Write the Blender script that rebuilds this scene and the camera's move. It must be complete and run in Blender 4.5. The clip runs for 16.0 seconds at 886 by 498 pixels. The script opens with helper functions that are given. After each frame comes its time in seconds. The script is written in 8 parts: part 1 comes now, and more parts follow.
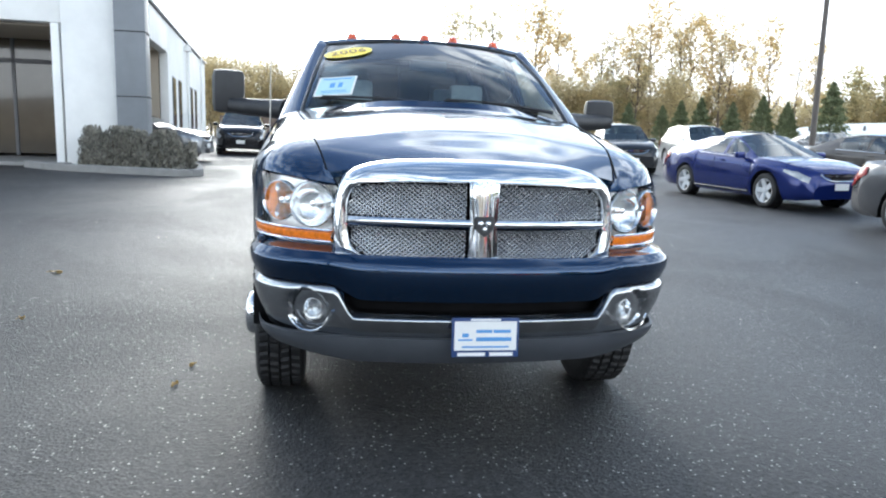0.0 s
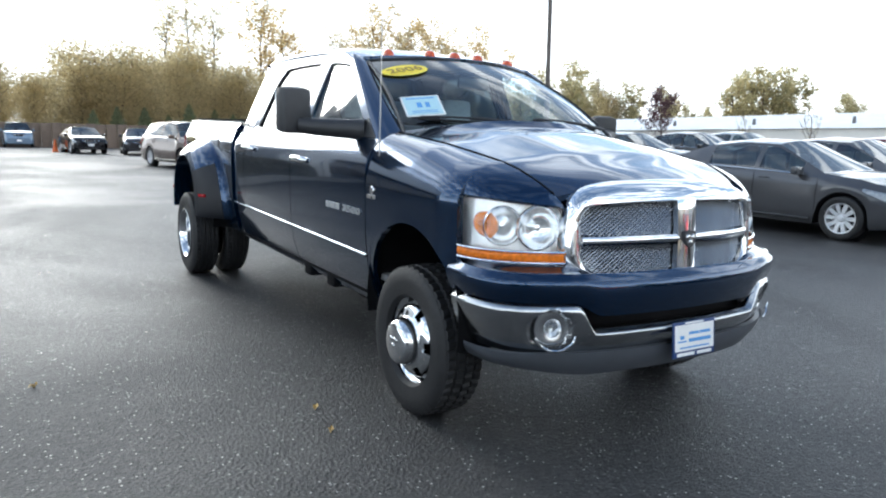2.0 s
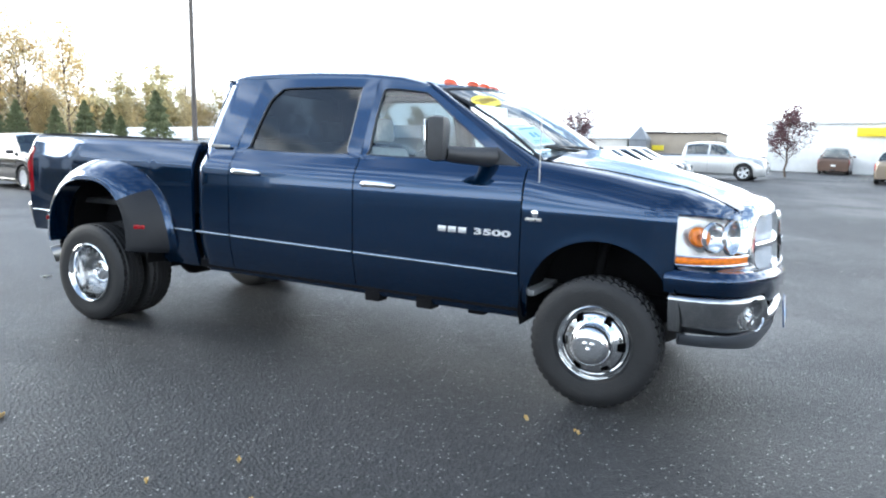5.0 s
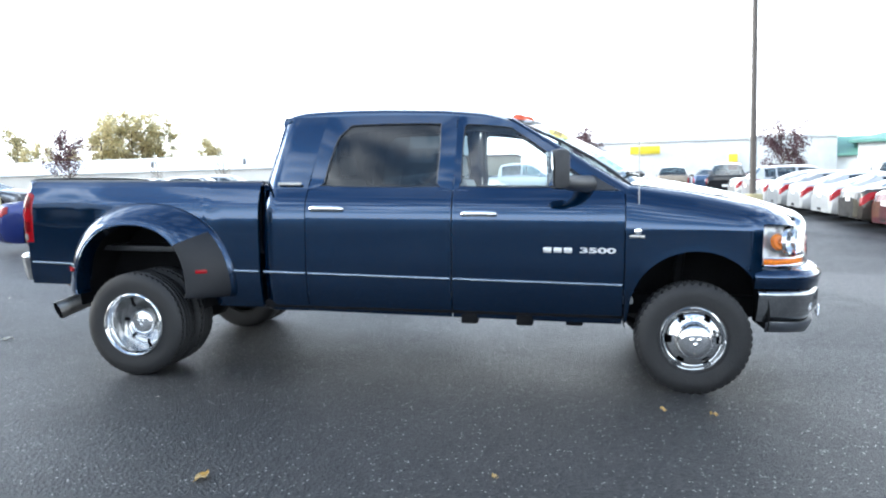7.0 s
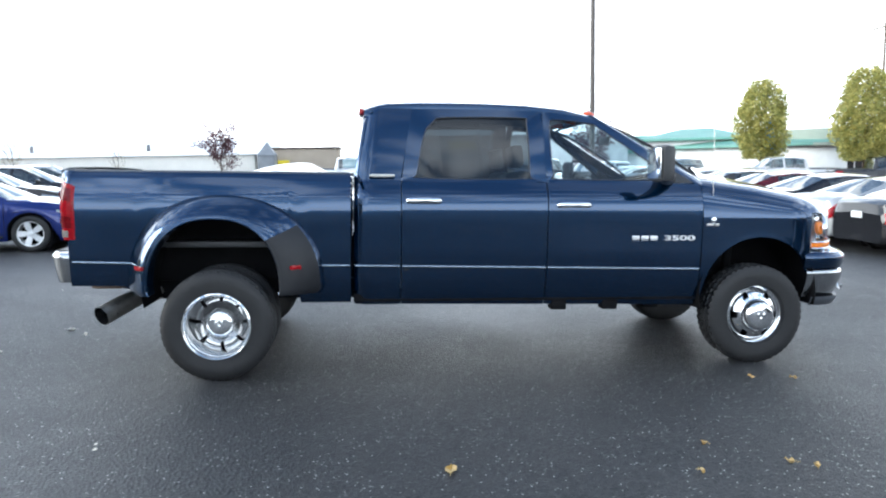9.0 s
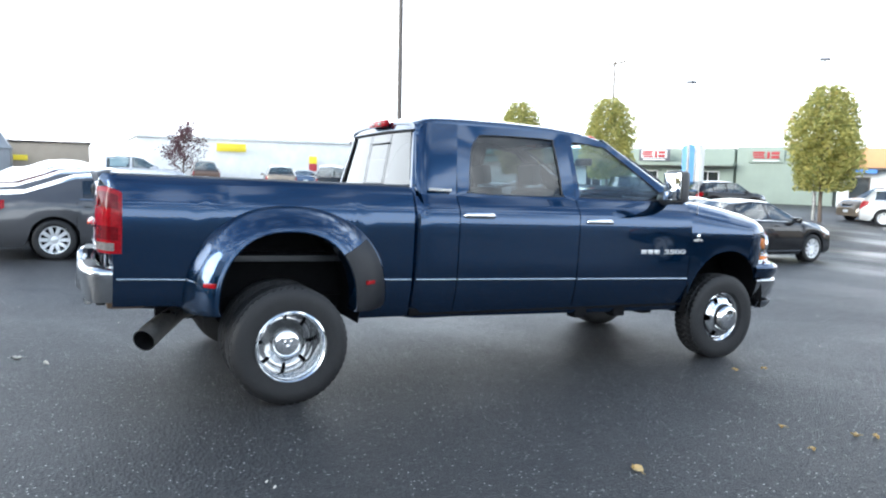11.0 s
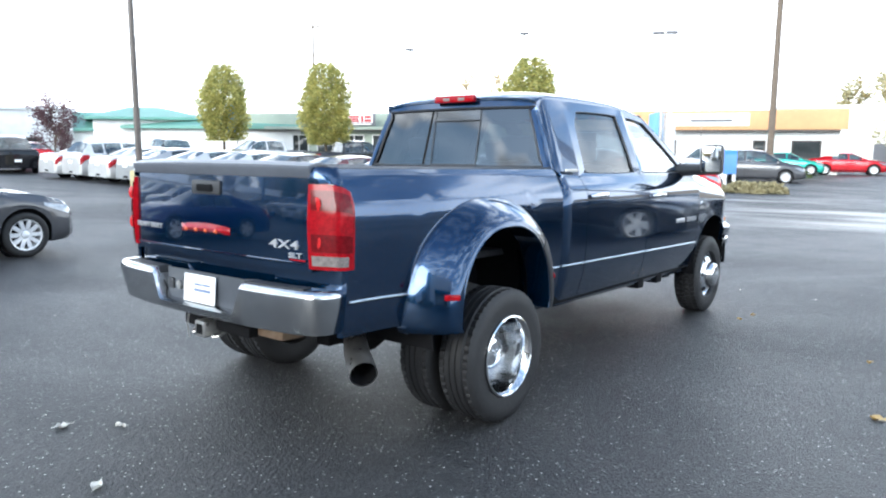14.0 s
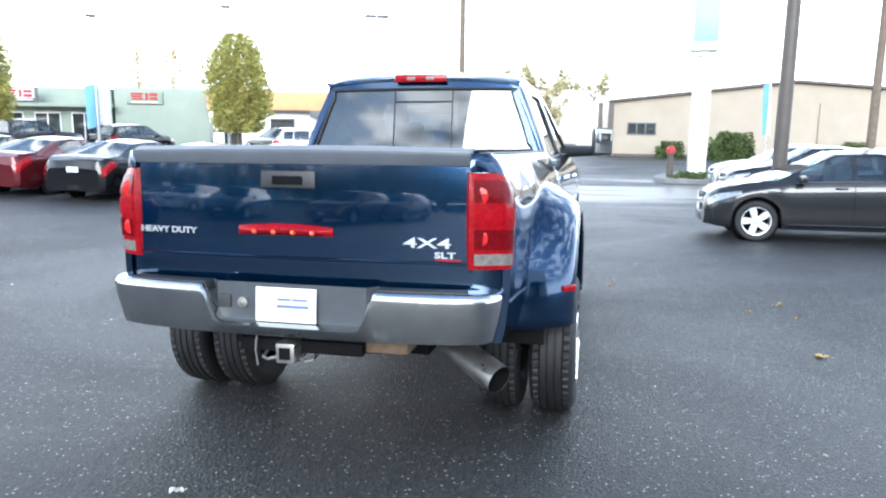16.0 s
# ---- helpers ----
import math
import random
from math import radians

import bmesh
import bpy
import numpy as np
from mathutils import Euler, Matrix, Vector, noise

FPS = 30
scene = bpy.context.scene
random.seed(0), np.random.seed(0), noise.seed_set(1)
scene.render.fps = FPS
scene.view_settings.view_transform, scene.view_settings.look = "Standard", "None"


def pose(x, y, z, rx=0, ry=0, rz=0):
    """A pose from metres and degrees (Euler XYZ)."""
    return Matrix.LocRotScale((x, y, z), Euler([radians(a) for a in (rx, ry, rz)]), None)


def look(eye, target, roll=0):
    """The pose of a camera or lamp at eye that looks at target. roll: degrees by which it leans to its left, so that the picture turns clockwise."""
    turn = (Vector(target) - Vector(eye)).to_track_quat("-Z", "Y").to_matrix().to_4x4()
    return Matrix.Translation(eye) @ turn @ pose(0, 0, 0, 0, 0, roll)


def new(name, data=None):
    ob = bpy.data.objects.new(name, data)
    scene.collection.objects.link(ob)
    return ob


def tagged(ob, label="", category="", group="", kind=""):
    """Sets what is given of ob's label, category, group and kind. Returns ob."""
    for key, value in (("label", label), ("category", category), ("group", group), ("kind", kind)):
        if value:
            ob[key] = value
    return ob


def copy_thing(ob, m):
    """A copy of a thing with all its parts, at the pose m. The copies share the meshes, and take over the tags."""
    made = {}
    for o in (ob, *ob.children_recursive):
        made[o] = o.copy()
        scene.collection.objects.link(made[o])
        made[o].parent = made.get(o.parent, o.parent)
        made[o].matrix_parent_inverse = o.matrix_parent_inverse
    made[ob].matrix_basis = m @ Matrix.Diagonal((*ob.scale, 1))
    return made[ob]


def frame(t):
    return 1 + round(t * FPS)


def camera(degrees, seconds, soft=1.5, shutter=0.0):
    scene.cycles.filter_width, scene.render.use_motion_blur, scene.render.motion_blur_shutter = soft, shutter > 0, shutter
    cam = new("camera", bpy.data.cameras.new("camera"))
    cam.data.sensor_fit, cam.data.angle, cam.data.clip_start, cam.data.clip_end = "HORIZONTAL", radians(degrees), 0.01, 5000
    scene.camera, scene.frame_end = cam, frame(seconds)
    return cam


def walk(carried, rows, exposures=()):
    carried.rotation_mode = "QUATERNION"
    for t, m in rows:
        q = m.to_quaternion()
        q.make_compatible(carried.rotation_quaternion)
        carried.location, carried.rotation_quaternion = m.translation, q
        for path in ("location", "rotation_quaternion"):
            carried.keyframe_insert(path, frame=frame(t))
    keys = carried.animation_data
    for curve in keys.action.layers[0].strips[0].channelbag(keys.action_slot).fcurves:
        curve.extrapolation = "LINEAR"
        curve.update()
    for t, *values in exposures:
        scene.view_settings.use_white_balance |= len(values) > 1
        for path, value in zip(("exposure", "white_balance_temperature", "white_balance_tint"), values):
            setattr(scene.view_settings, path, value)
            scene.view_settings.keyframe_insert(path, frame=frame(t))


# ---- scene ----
cam = camera(62.7, 16.0, 2.1)
PATH = [
    (0, (-0.670, -3.860, 1.334), (-0.3404, -1.9117, 1.0284), 1.63),
    (0.5, (-1.224, -3.818, 1.349), (-0.7061, -1.9062, 1.0734), 1.38),
    (1, (-1.721, -3.634, 1.360), (-0.9954, -1.7913, 1.0769), 1.09),
    (1.5, (-2.238, -3.458, 1.376), (-1.3480, -1.6866, 1.1102), 2.53),
    (2, (-2.722, -3.184, 1.405), (-1.6845, -1.4996, 1.1120), 0.61),
    (2.5, (-3.156, -2.852, 1.438), (-1.9344, -1.2996, 1.1276), 0.71),
    (3, (-3.599, -2.563, 1.472), (-2.2499, -1.1198, 1.1580), 0.24),
    (3.5, (-3.985, -2.218, 1.498), (-2.5037, -0.9144, 1.1732), -0.27),
    (6, (-5.703, -0.195, 1.492), (-3.8228, 0.4545, 1.2885), 0.94),
    (6.5, (-5.939, 0.289, 1.522), (-4.0199, 0.8191, 1.3267), 0.14),
    (7, (-6.050, 0.814, 1.543), (-4.0897, 1.1572, 1.3460), -1.61),
    (7.5, (-6.199, 1.351, 1.548), (-4.2174, 1.5520, 1.3697), -0.67),
    (8, (-6.257, 1.876, 1.554), (-4.2674, 1.9507, 1.3628), -0.65),
    (10.5, (-5.975, 4.649, 1.647), (-4.1176, 3.9438, 1.4223), 0.44),
    (11, (-5.729, 5.170, 1.655), (-3.9422, 4.2959, 1.4442), 1.26),
    (11.5, (-5.443, 5.634, 1.671), (-3.7307, 4.6288, 1.4339), 1.33),
    (12, (-5.082, 6.038, 1.694), (-3.4485, 4.9101, 1.4510), 2.17),
    (12.5, (-4.727, 6.448, 1.716), (-3.1899, 5.1921, 1.4705), 1.73),
    (13, (-4.271, 6.778, 1.718), (-2.8115, 5.4364, 1.4533), 1.48),
    (13.5, (-3.857, 7.137, 1.726), (-2.5050, 5.6869, 1.4665), 2.65),
    (14, (-3.390, 7.408, 1.730), (-2.1623, 5.8574, 1.4345), 0.26),
    (14.5, (-2.875, 7.635, 1.733), (-1.7927, 5.9776, 1.4445), 1.48),
    (15, (-2.369, 7.849, 1.734), (-1.5106, 6.0673, 1.4373), 1.42),
    (15.5, (-1.843, 7.968, 1.733), (-1.1523, 6.1160, 1.4249), 0.46),
    (16, (-1.339, 8.073, 1.725), (-0.8985, 6.1521, 1.3846), 0.72),
]
EXPOSURES = [(0.0, 1.63, 5850, 6), (1.5, 1.48, 5850, 6), (2.0, 1.36, 5850, 6), (2.5, 1.74, 5850, 6), (3.5, 2.0, 5850, 6), (7.0, 2.10, 5800, 6), (8.0, 1.88, 5790, 6), (10.5, 1.93, 5770, 6), (12.5, 1.92, 5750, 6), (14.5, 2.08, 5700, 6), (16.0, 2.15, 5600, 6)]
walk(cam, [(t, look(e, g, r)) for t, e, g, r in PATH], EXPOSURES)

# ---------------------------------------------------------------- ground height
def soft_cap(v, a):
    return a * math.tanh(v / a)


def ground_z(x, y):
    """The lot falls gently to the front of the truck, has a shallow gutter beside it and rises again to the east."""
    along = 0.012 * soft_cap(y, 60.0 if y > 0 else 14.0) + 0.017 * soft_cap(y, 8.0)
    across = -0.012 * soft_cap(min(x, 8.0), 14.0) + (0.0165 * soft_cap(x - 8.0, 32.0) if x > 8.0 else 0.0)
    return along + across


# ---------------------------------------------------------------- world and sun
SUN_AZ, SUN_EL = -7.0, 19.0          # degrees from +y towards +x, degrees above the horizon
sky_world = bpy.data.worlds.new("sky")
scene.world = sky_world
sky_world.use_nodes = True
wt = sky_world.node_tree
for n in list(wt.nodes):
    wt.nodes.remove(n)
w_out = wt.nodes.new("ShaderNodeOutputWorld")
w_bg = wt.nodes.new("ShaderNodeBackground")
w_sky = wt.nodes.new("ShaderNodeTexSky")
w_sky.sky_type = "NISHITA"
w_sky.sun_disc = False
w_sky.sun_elevation = radians(SUN_EL)
w_sky.sun_rotation = radians(SUN_AZ)
w_sky.dust_density = 0.6
w_sky.air_density = 1.0
w_co = wt.nodes.new("ShaderNodeTexCoord")
w_map = wt.nodes.new("ShaderNodeMapping")
w_map.inputs["Scale"].default_value = (1.0, 1.0, 3.0)
w_map.inputs["Location"].default_value = (0.35, 0.1, 0.0)
w_noise = wt.nodes.new("ShaderNodeTexNoise")
w_noise.inputs["Scale"].default_value = 4.2
w_noise.inputs["Detail"].default_value = 2.6
w_noise.inputs["Roughness"].default_value = 0.5
w_ramp = wt.nodes.new("ShaderNodeValToRGB")
w_ramp.color_ramp.elements[0].position = 0.47
w_ramp.color_ramp.elements[1].position = 0.545
w_ramp.color_ramp.elements[0].color = (0.10, 0.10, 0.10, 1)
w_ramp.color_ramp.elements[1].color = (1, 1, 1, 1)
w_mix = wt.nodes.new("ShaderNodeMix")
w_mix.data_type = "RGBA"
w_gray = wt.nodes.new("ShaderNodeMix")
w_gray.data_type = "RGBA"
w_noise2 = wt.nodes.new("ShaderNodeTexNoise")
w_noise2.inputs["Scale"].default_value = 7.0
w_noise2.inputs["Detail"].default_value = 2.0
w_gray.inputs[6].default_value = (2.3, 2.6, 3.0, 1)       # shaded underside of the clouds
w_gray.inputs[7].default_value = (11.0, 10.9, 10.7, 1)     # bright cloud
wt.links.new(w_co.outputs["Generated"], w_map.inputs["Vector"])
wt.links.new(w_map.outputs["Vector"], w_noise.inputs["Vector"])
wt.links.new(w_map.outputs["Vector"], w_noise2.inputs["Vector"])
wt.links.new(w_noise.outputs["Fac"], w_ramp.inputs["Fac"])
w_tone = wt.nodes.new("ShaderNodeMapRange")
w_tone.inputs["From Min"].default_value, w_tone.inputs["From Max"].default_value = 0.34, 0.56
wt.links.new(w_noise2.outputs["Fac"], w_tone.inputs["Value"])
# thin white haze that thickens towards the horizon
w_sep = wt.nodes.new("ShaderNodeSeparateXYZ")
w_haze = wt.nodes.new("ShaderNodeMapRange")
w_haze.interpolation_type = "SMOOTHSTEP"
w_haze.inputs["From Min"].default_value, w_haze.inputs["From Max"].default_value = 0.17, 0.29
w_haze.inputs["To Min"].default_value, w_haze.inputs["To Max"].default_value = 1.0, 0.0
w_max = wt.nodes.new("ShaderNodeMath")
w_max.operation = "MAXIMUM"
wt.links.new(w_co.outputs["Generated"], w_sep.inputs["Vector"])
# the haze is set deeper to the south-east, where the camera mostly looks
w_low = wt.nodes.new("ShaderNodeVectorMath")
w_low.operation = "DOT_PRODUCT"
w_low.inputs[1].default_value = (-0.06, 0.10, 1.0)
wt.links.new(w_co.outputs["Generated"], w_low.inputs[0])
wt.links.new(w_low.outputs["Value"], w_haze.inputs["Value"])
# the cloud cover thins out high up
w_thin = wt.nodes.new("ShaderNodeMapRange")
w_thin.interpolation_type = "SMOOTHSTEP"
w_thin.inputs["From Min"].default_value, w_thin.inputs["From Max"].default_value = 0.58, 0.84
w_thin.inputs["To Min"].default_value, w_thin.inputs["To Max"].default_value = 1.0, 0.12
wt.links.new(w_sep.outputs["Z"], w_thin.inputs["Value"])
w_cover = wt.nodes.new("ShaderNodeMath")
w_cover.operation = "MULTIPLY"
wt.links.new(w_ramp.outputs["Color"], w_cover.inputs[0])
wt.links.new(w_thin.outputs["Result"], w_cover.inputs[1])
wt.links.new(w_haze.outputs["Result"], w_max.inputs[0])
w_lit = wt.nodes.new("ShaderNodeMath")
w_lit.operation = "MAXIMUM"
wt.links.new(w_tone.outputs["Result"], w_lit.inputs[0])
wt.links.new(w_haze.outputs["Result"], w_lit.inputs[1])
wt.links.new(w_lit.outputs["Value"], w_gray.inputs[0])
wt.links.new(w_cover.outputs["Value"], w_max.inputs[1])
wt.links.new(w_max.outputs["Value"], w_mix.inputs[0])
wt.links.new(w_sky.outputs["Color"], w_mix.inputs[6])
wt.links.new(w_gray.outputs[2], w_mix.inputs[7])
wt.links.new(w_mix.outputs[2], w_bg.inputs["Color"])
w_bg.inputs["Strength"].default_value = 0.105
wt.links.new(w_bg.outputs["Background"], w_out.inputs["Surface"])

sun_data = bpy.data.lights.new("sun", "SUN")
sun_data.energy = 1.05
sun_data.angle = radians(34.0)
sun_data.color = (1.0, 0.93, 0.82)
sun = new("sun", sun_data)
sx, sy = math.sin(radians(SUN_AZ)) * math.cos(radians(SUN_EL)), math.cos(radians(SUN_AZ)) * math.cos(radians(SUN_EL))
sun.matrix_world = look((sx * 50, sy * 50, math.sin(radians(SUN_EL)) * 50), (0, 0, 0))


# ---------------------------------------------------------------- materials
def material(name, base=(0.5, 0.5, 0.5), rough=0.5, metal=0.0, coat=0.0, vary=0.0, scale=8.0, bump=0.0, bump_scale=60.0,
             rough_vary=0.0, spec=0.5, tint=None, by_object=False):
    m = bpy.data.materials.new(name)
    m.use_nodes = True
    nt = m.node_tree
    b = nt.nodes["Principled BSDF"]
    b.inputs["Base Color"].default_value = (*base, 1)
    b.inputs["Roughness"].default_value = rough
    b.inputs["Metallic"].default_value = metal
    b.inputs["Coat Weight"].default_value = coat
    b.inputs["Coat Roughness"].default_value = 0.03
    b.inputs["Specular IOR Level"].default_value = spec
    if not (vary or bump or rough_vary or by_object):
        return m
    co = nt.nodes.new("ShaderNodeTexCoord")
    big = nt.nodes.new("ShaderNodeTexNoise")
    big.inputs["Scale"].default_value = scale
    big.inputs["Detail"].default_value = 8.0
    big.inputs["Roughness"].default_value = 0.65
    nt.links.new(co.outputs["Object"], big.inputs["Vector"])
    source = None
    if by_object:
        info = nt.nodes.new("ShaderNodeObjectInfo")
        source = info.outputs["Color"]
        nt.links.new(source, b.inputs["Base Color"])
    if vary:
        mix = nt.nodes.new("ShaderNodeMix")
        mix.data_type = "RGBA"
        mix.blend_type = "MULTIPLY" if tint is None else "MIX"
        ramp = nt.nodes.new("ShaderNodeValToRGB")
        ramp.color_ramp.elements[0].position, ramp.color_ramp.elements[1].position = 0.3, 0.72
        if tint is None:
            lo, hi = 1 - vary, 1 + vary * 0.35
            ramp.color_ramp.elements[0].color, ramp.color_ramp.elements[1].color = (lo, lo, lo, 1), (hi, hi, hi, 1)
            mix.inputs[0].default_value = 1.0
            nt.links.new(big.outputs["Fac"], ramp.inputs["Fac"])
            nt.links.new(ramp.outputs["Color"], mix.inputs[7])
        else:
            nt.links.new(big.outputs["Fac"], ramp.inputs["Fac"])
            nt.links.new(ramp.outputs["Color"], mix.inputs[0])
            mix.inputs[7].default_value = (*tint, 1)
        if source is not None:
            nt.links.new(source, mix.inputs[6])
        else:
            mix.inputs[6].default_value = (*base, 1)
        nt.links.new(mix.outputs[2], b.inputs["Base Color"])
    if rough_vary:
        mr = nt.nodes.new("ShaderNodeMapRange")
        mr.inputs["From Min"].default_value, mr.inputs["From Max"].default_value = 0.3, 0.7
        mr.inputs["To Min"].default_value, mr.inputs["To Max"].default_value = max(0.0, rough - rough_vary), min(1.0, rough + rough_vary)
        nt.links.new(big.outputs["Fac"], mr.inputs["Value"])
        nt.links.new(mr.outputs["Result"], b.inputs["Roughness"])
    if bump:
        fine = nt.nodes.new("ShaderNodeTexNoise")
        fine.inputs["Scale"].default_value = bump_scale
        fine.inputs["Detail"].default_value = 4.0
        nt.links.new(co.outputs["Object"], fine.inputs["Vector"])
        bp = nt.nodes.new("ShaderNodeBump")
        bp.inputs["Strength"].default_value = bump
        bp.inputs["Distance"].default_value = 0.01
        nt.links.new(fine.outputs["Fac"], bp.inputs["Height"])
        nt.links.new(bp.outputs["Normal"], b.inputs["Normal"])
    return m


def glass(name, tint=(0.75, 0.85, 0.88), gloss=1.0, f0=0.05, power=5.0):
    """Thin pane: tinted see-through with a mirror-like skin that grows towards grazing angles."""
    m = bpy.data.materials.new(name)
    m.use_nodes = True
    nt = m.node_tree
    for n in list(nt.nodes):
        nt.nodes.remove(n)
    out = nt.nodes.new("ShaderNodeOutputMaterial")
    mix = nt.nodes.new("ShaderNodeMixShader")
    clear = nt.nodes.new("ShaderNodeBsdfTransparent")
    clear.inputs["Color"].default_value = (*tint, 1)
    gl = nt.nodes.new("ShaderNodeBsdfGlossy")
    gl.inputs["Roughness"].default_value = 0.01
    gl.inputs["Color"].default_value = (gloss, gloss, gloss, 1)
    lw = nt.nodes.new("ShaderNodeLayerWeight")
    lw.inputs["Blend"].default_value = 0.5
    pw = nt.nodes.new("ShaderNodeMath")
    pw.operation = "POWER"
    pw.inputs[1].default_value = power
    nt.links.new(lw.outputs["Facing"], pw.inputs[0])
    fr = nt.nodes.new("ShaderNodeMapRange")
    fr.inputs["To Min"].default_value, fr.inputs["To Max"].default_value = f0, 1.0
    nt.links.new(pw.outputs["Value"], fr.inputs["Value"])
    nt.links.new(fr.outputs["Result"], mix.inputs[0])
    nt.links.new(clear.outputs["BSDF"], mix.inputs[1])
    nt.links.new(gl.outputs["BSDF"], mix.inputs[2])
    nt.links.new(mix.outputs["Shader"], out.inputs["Surface"])
    return m


def lamp_material(name, base):
    return material(name, base, 0.16, 0.0, 0.10, vary=0.45, scale=50.0, spec=0.22)


M_PAINT = material("navy_metallic_paint", (0.0020, 0.0265, 0.077), 0.14, 0.82, 1.0, vary=0.12, scale=900.0)
M_CHROME = material("chrome", (0.78, 0.79, 0.80), 0.07, 1.0, vary=0.10, scale=6.0, rough_vary=0.04)
M_BUMPER = material("brushed_chrome_bumper", (0.54, 0.55, 0.56), 0.17, 1.0, vary=0.18, scale=9.0, rough_vary=0.05)
# wheel disc chrome darkened for the shade inside the dish
M_DISH = material("shaded_wheel_disc", (0.58, 0.585, 0.59), 0.13, 1.0, vary=0.2, scale=9.0, rough_vary=0.06)
M_RUBBER = material("tyre_rubber", (0.009, 0.009, 0.010), 0.60, vary=0.35, scale=14.0, bump=0.3, bump_scale=90.0)
M_PLASTIC = material("black_textured_plastic", (0.025, 0.026, 0.029), 0.48, vary=0.2, scale=20.0, bump=0.15, bump_scale=400.0)
M_GATE_CAP = material("slate_plastic_cap", (0.095, 0.105, 0.125), 0.38, vary=0.15, scale=8.0)
M_GUARD = material("matt_guard_film", (0.012, 0.013, 0.016), 0.45, vary=0.2, scale=12.0, spec=0.3)
M_VALANCE = material("grey_bumper_plastic", (0.060, 0.066, 0.077), 0.42, vary=0.2, scale=7.0)
M_DARK = material("black_underbody", (0.006, 0.006, 0.007), 0.85, vary=0.4, scale=9.0, spec=0.12)
M_MESH = material("bright_mesh", (0.56, 0.57, 0.58), 0.26, 0.95, vary=0.25, scale=10.0)
M_STEEL = material("dull_steel", (0.44, 0.43, 0.41), 0.34, 0.9, vary=0.35, scale=12.0, rough_vary=0.12)
M_RUST = material("rusty_steel", (0.12, 0.075, 0.045), 0.75, 0.2, vary=0.5, scale=16.0, tint=(0.20, 0.145, 0.10))
M_AMBER = lamp_material("amber_lens", (0.85, 0.22, 0.02))
M_RED = lamp_material("red_lens", (0.29, 0.003, 0.008))
M_RED_DEEP = lamp_material("deep_red_lens", (0.13, 0.002, 0.005))
# lighter red discs paint in the glints of the lamp's inner reflectors
M_RED_GLINT = lamp_material("glint_red_lens", (0.52, 0.018, 0.02))
M_WHITE_LENS = lamp_material("clear_lens", (0.19, 0.17, 0.16))
M_REFLECTOR = material("lamp_reflector", (0.86, 0.87, 0.88), 0.16, 1.0, vary=0.1, scale=40.0)
M_GLASS = glass("clear_glass", (0.80, 0.88, 0.90), f0=0.06, power=3.4)
M_TINT = glass("privacy_glass", (0.10, 0.125, 0.14), f0=0.05, power=4.6)
M_REAR_GLASS = glass("dark_rear_glass", (0.07, 0.08, 0.09), f0=0.11, power=5.0)
M_SCREEN = glass("windscreen_glass", (0.66, 0.78, 0.82), f0=0.06)
M_MARKER = material("orange_red_lens", (0.62, 0.085, 0.02), 0.25, 0.0, 0.6, vary=0.2, scale=40.0)
M_HOUSING = material("satin_lamp_housing", (0.88, 0.89, 0.90), 0.30, 0.60, vary=0.12, scale=30.0)
M_BADGE = material("satin_silver_badge", (0.56, 0.57, 0.58), 0.30, 0.60, vary=0.06, scale=60.0)
M_CAR_LAMP = material("car_headlamp", (0.34, 0.36, 0.38), 0.14, 0.55, 1.0, vary=0.45, scale=22.0)
M_LENS = glass("headlamp_cover", (0.94, 0.96, 0.97))
M_CLOTH = material("grey_seat_cloth", (0.46, 0.47, 0.47), 0.9, vary=0.2, scale=25.0, bump=0.2, bump_scale=300.0)
M_CABIN = material("cabin_plastic", (0.26, 0.265, 0.265), 0.6, vary=0.15, scale=10.0)
M_WHITE = material("white_card", (0.80, 0.80, 0.78), 0.55, vary=0.06, scale=30.0)
M_BLUE_INK = material("blue_print", (0.10, 0.30, 0.62), 0.5)
M_NAVY_INK = material("navy_print", (0.02, 0.05, 0.16), 0.5)
M_YELLOW = material("yellow_sticker", (0.86, 0.68, 0.03), 0.45, vary=0.06, scale=20.0)
M_BROWN_INK = material("brown_print", (0.30, 0.19, 0.04), 0.5)
M_PALE_BLUE = material("pale_blue_sticker", (0.45, 0.66, 0.72), 0.5, vary=0.08, scale=40.0)
# body-coloured moulding made pale metal, so its colour carries the sky's highlight
M_STRIP = material("highlight_side_moulding", (0.30, 0.35, 0.41), 0.20, 0.92, vary=0.1, scale=9.0)
M_GREY_INK = material("grey_print", (0.13, 0.17, 0.28), 0.5)
M_MIRROR = material("mirror_glass", (0.82, 0.85, 0.87), 0.02, 1.0)


# ---------------------------------------------------------------- mesh tools
def part(name, bm, mat, parent=None, label="", sharp=38.0, recalc=True):
    """Links a bmesh as one mesh object under its thing."""
    if recalc:
        bmesh.ops.recalc_face_normals(bm, faces=bm.faces)
    me = bpy.data.meshes.new(name)
    bm.to_mesh(me)
    bm.free()
    me.shade_smooth()
    me.set_sharp_from_angle(angle=radians(sharp))
    me.materials.append(mat)
    ob = new(name, me)
    if parent is not None:
        ob.parent = parent
    if label:
        tagged(ob, label=label)
    return ob


def grid(fn, us, vs, bm=None, closed=False):
    """Quads over fn(u, v); closed joins the last u to the first."""
    bm = bm or bmesh.new()
    rows = [[bm.verts.new(fn(u, v)) for v in vs] for u in us]
    n = len(rows)
    for i in range(n if closed else n - 1):
        a, b = rows[i], rows[(i + 1) % n]
        for j in range(len(vs) - 1):
            bm.faces.new((a[j], b[j], b[j + 1], a[j + 1]))
    return bm


def span(a, b, n):
    return [a + (b - a) * i / (n - 1) for i in range(n)]


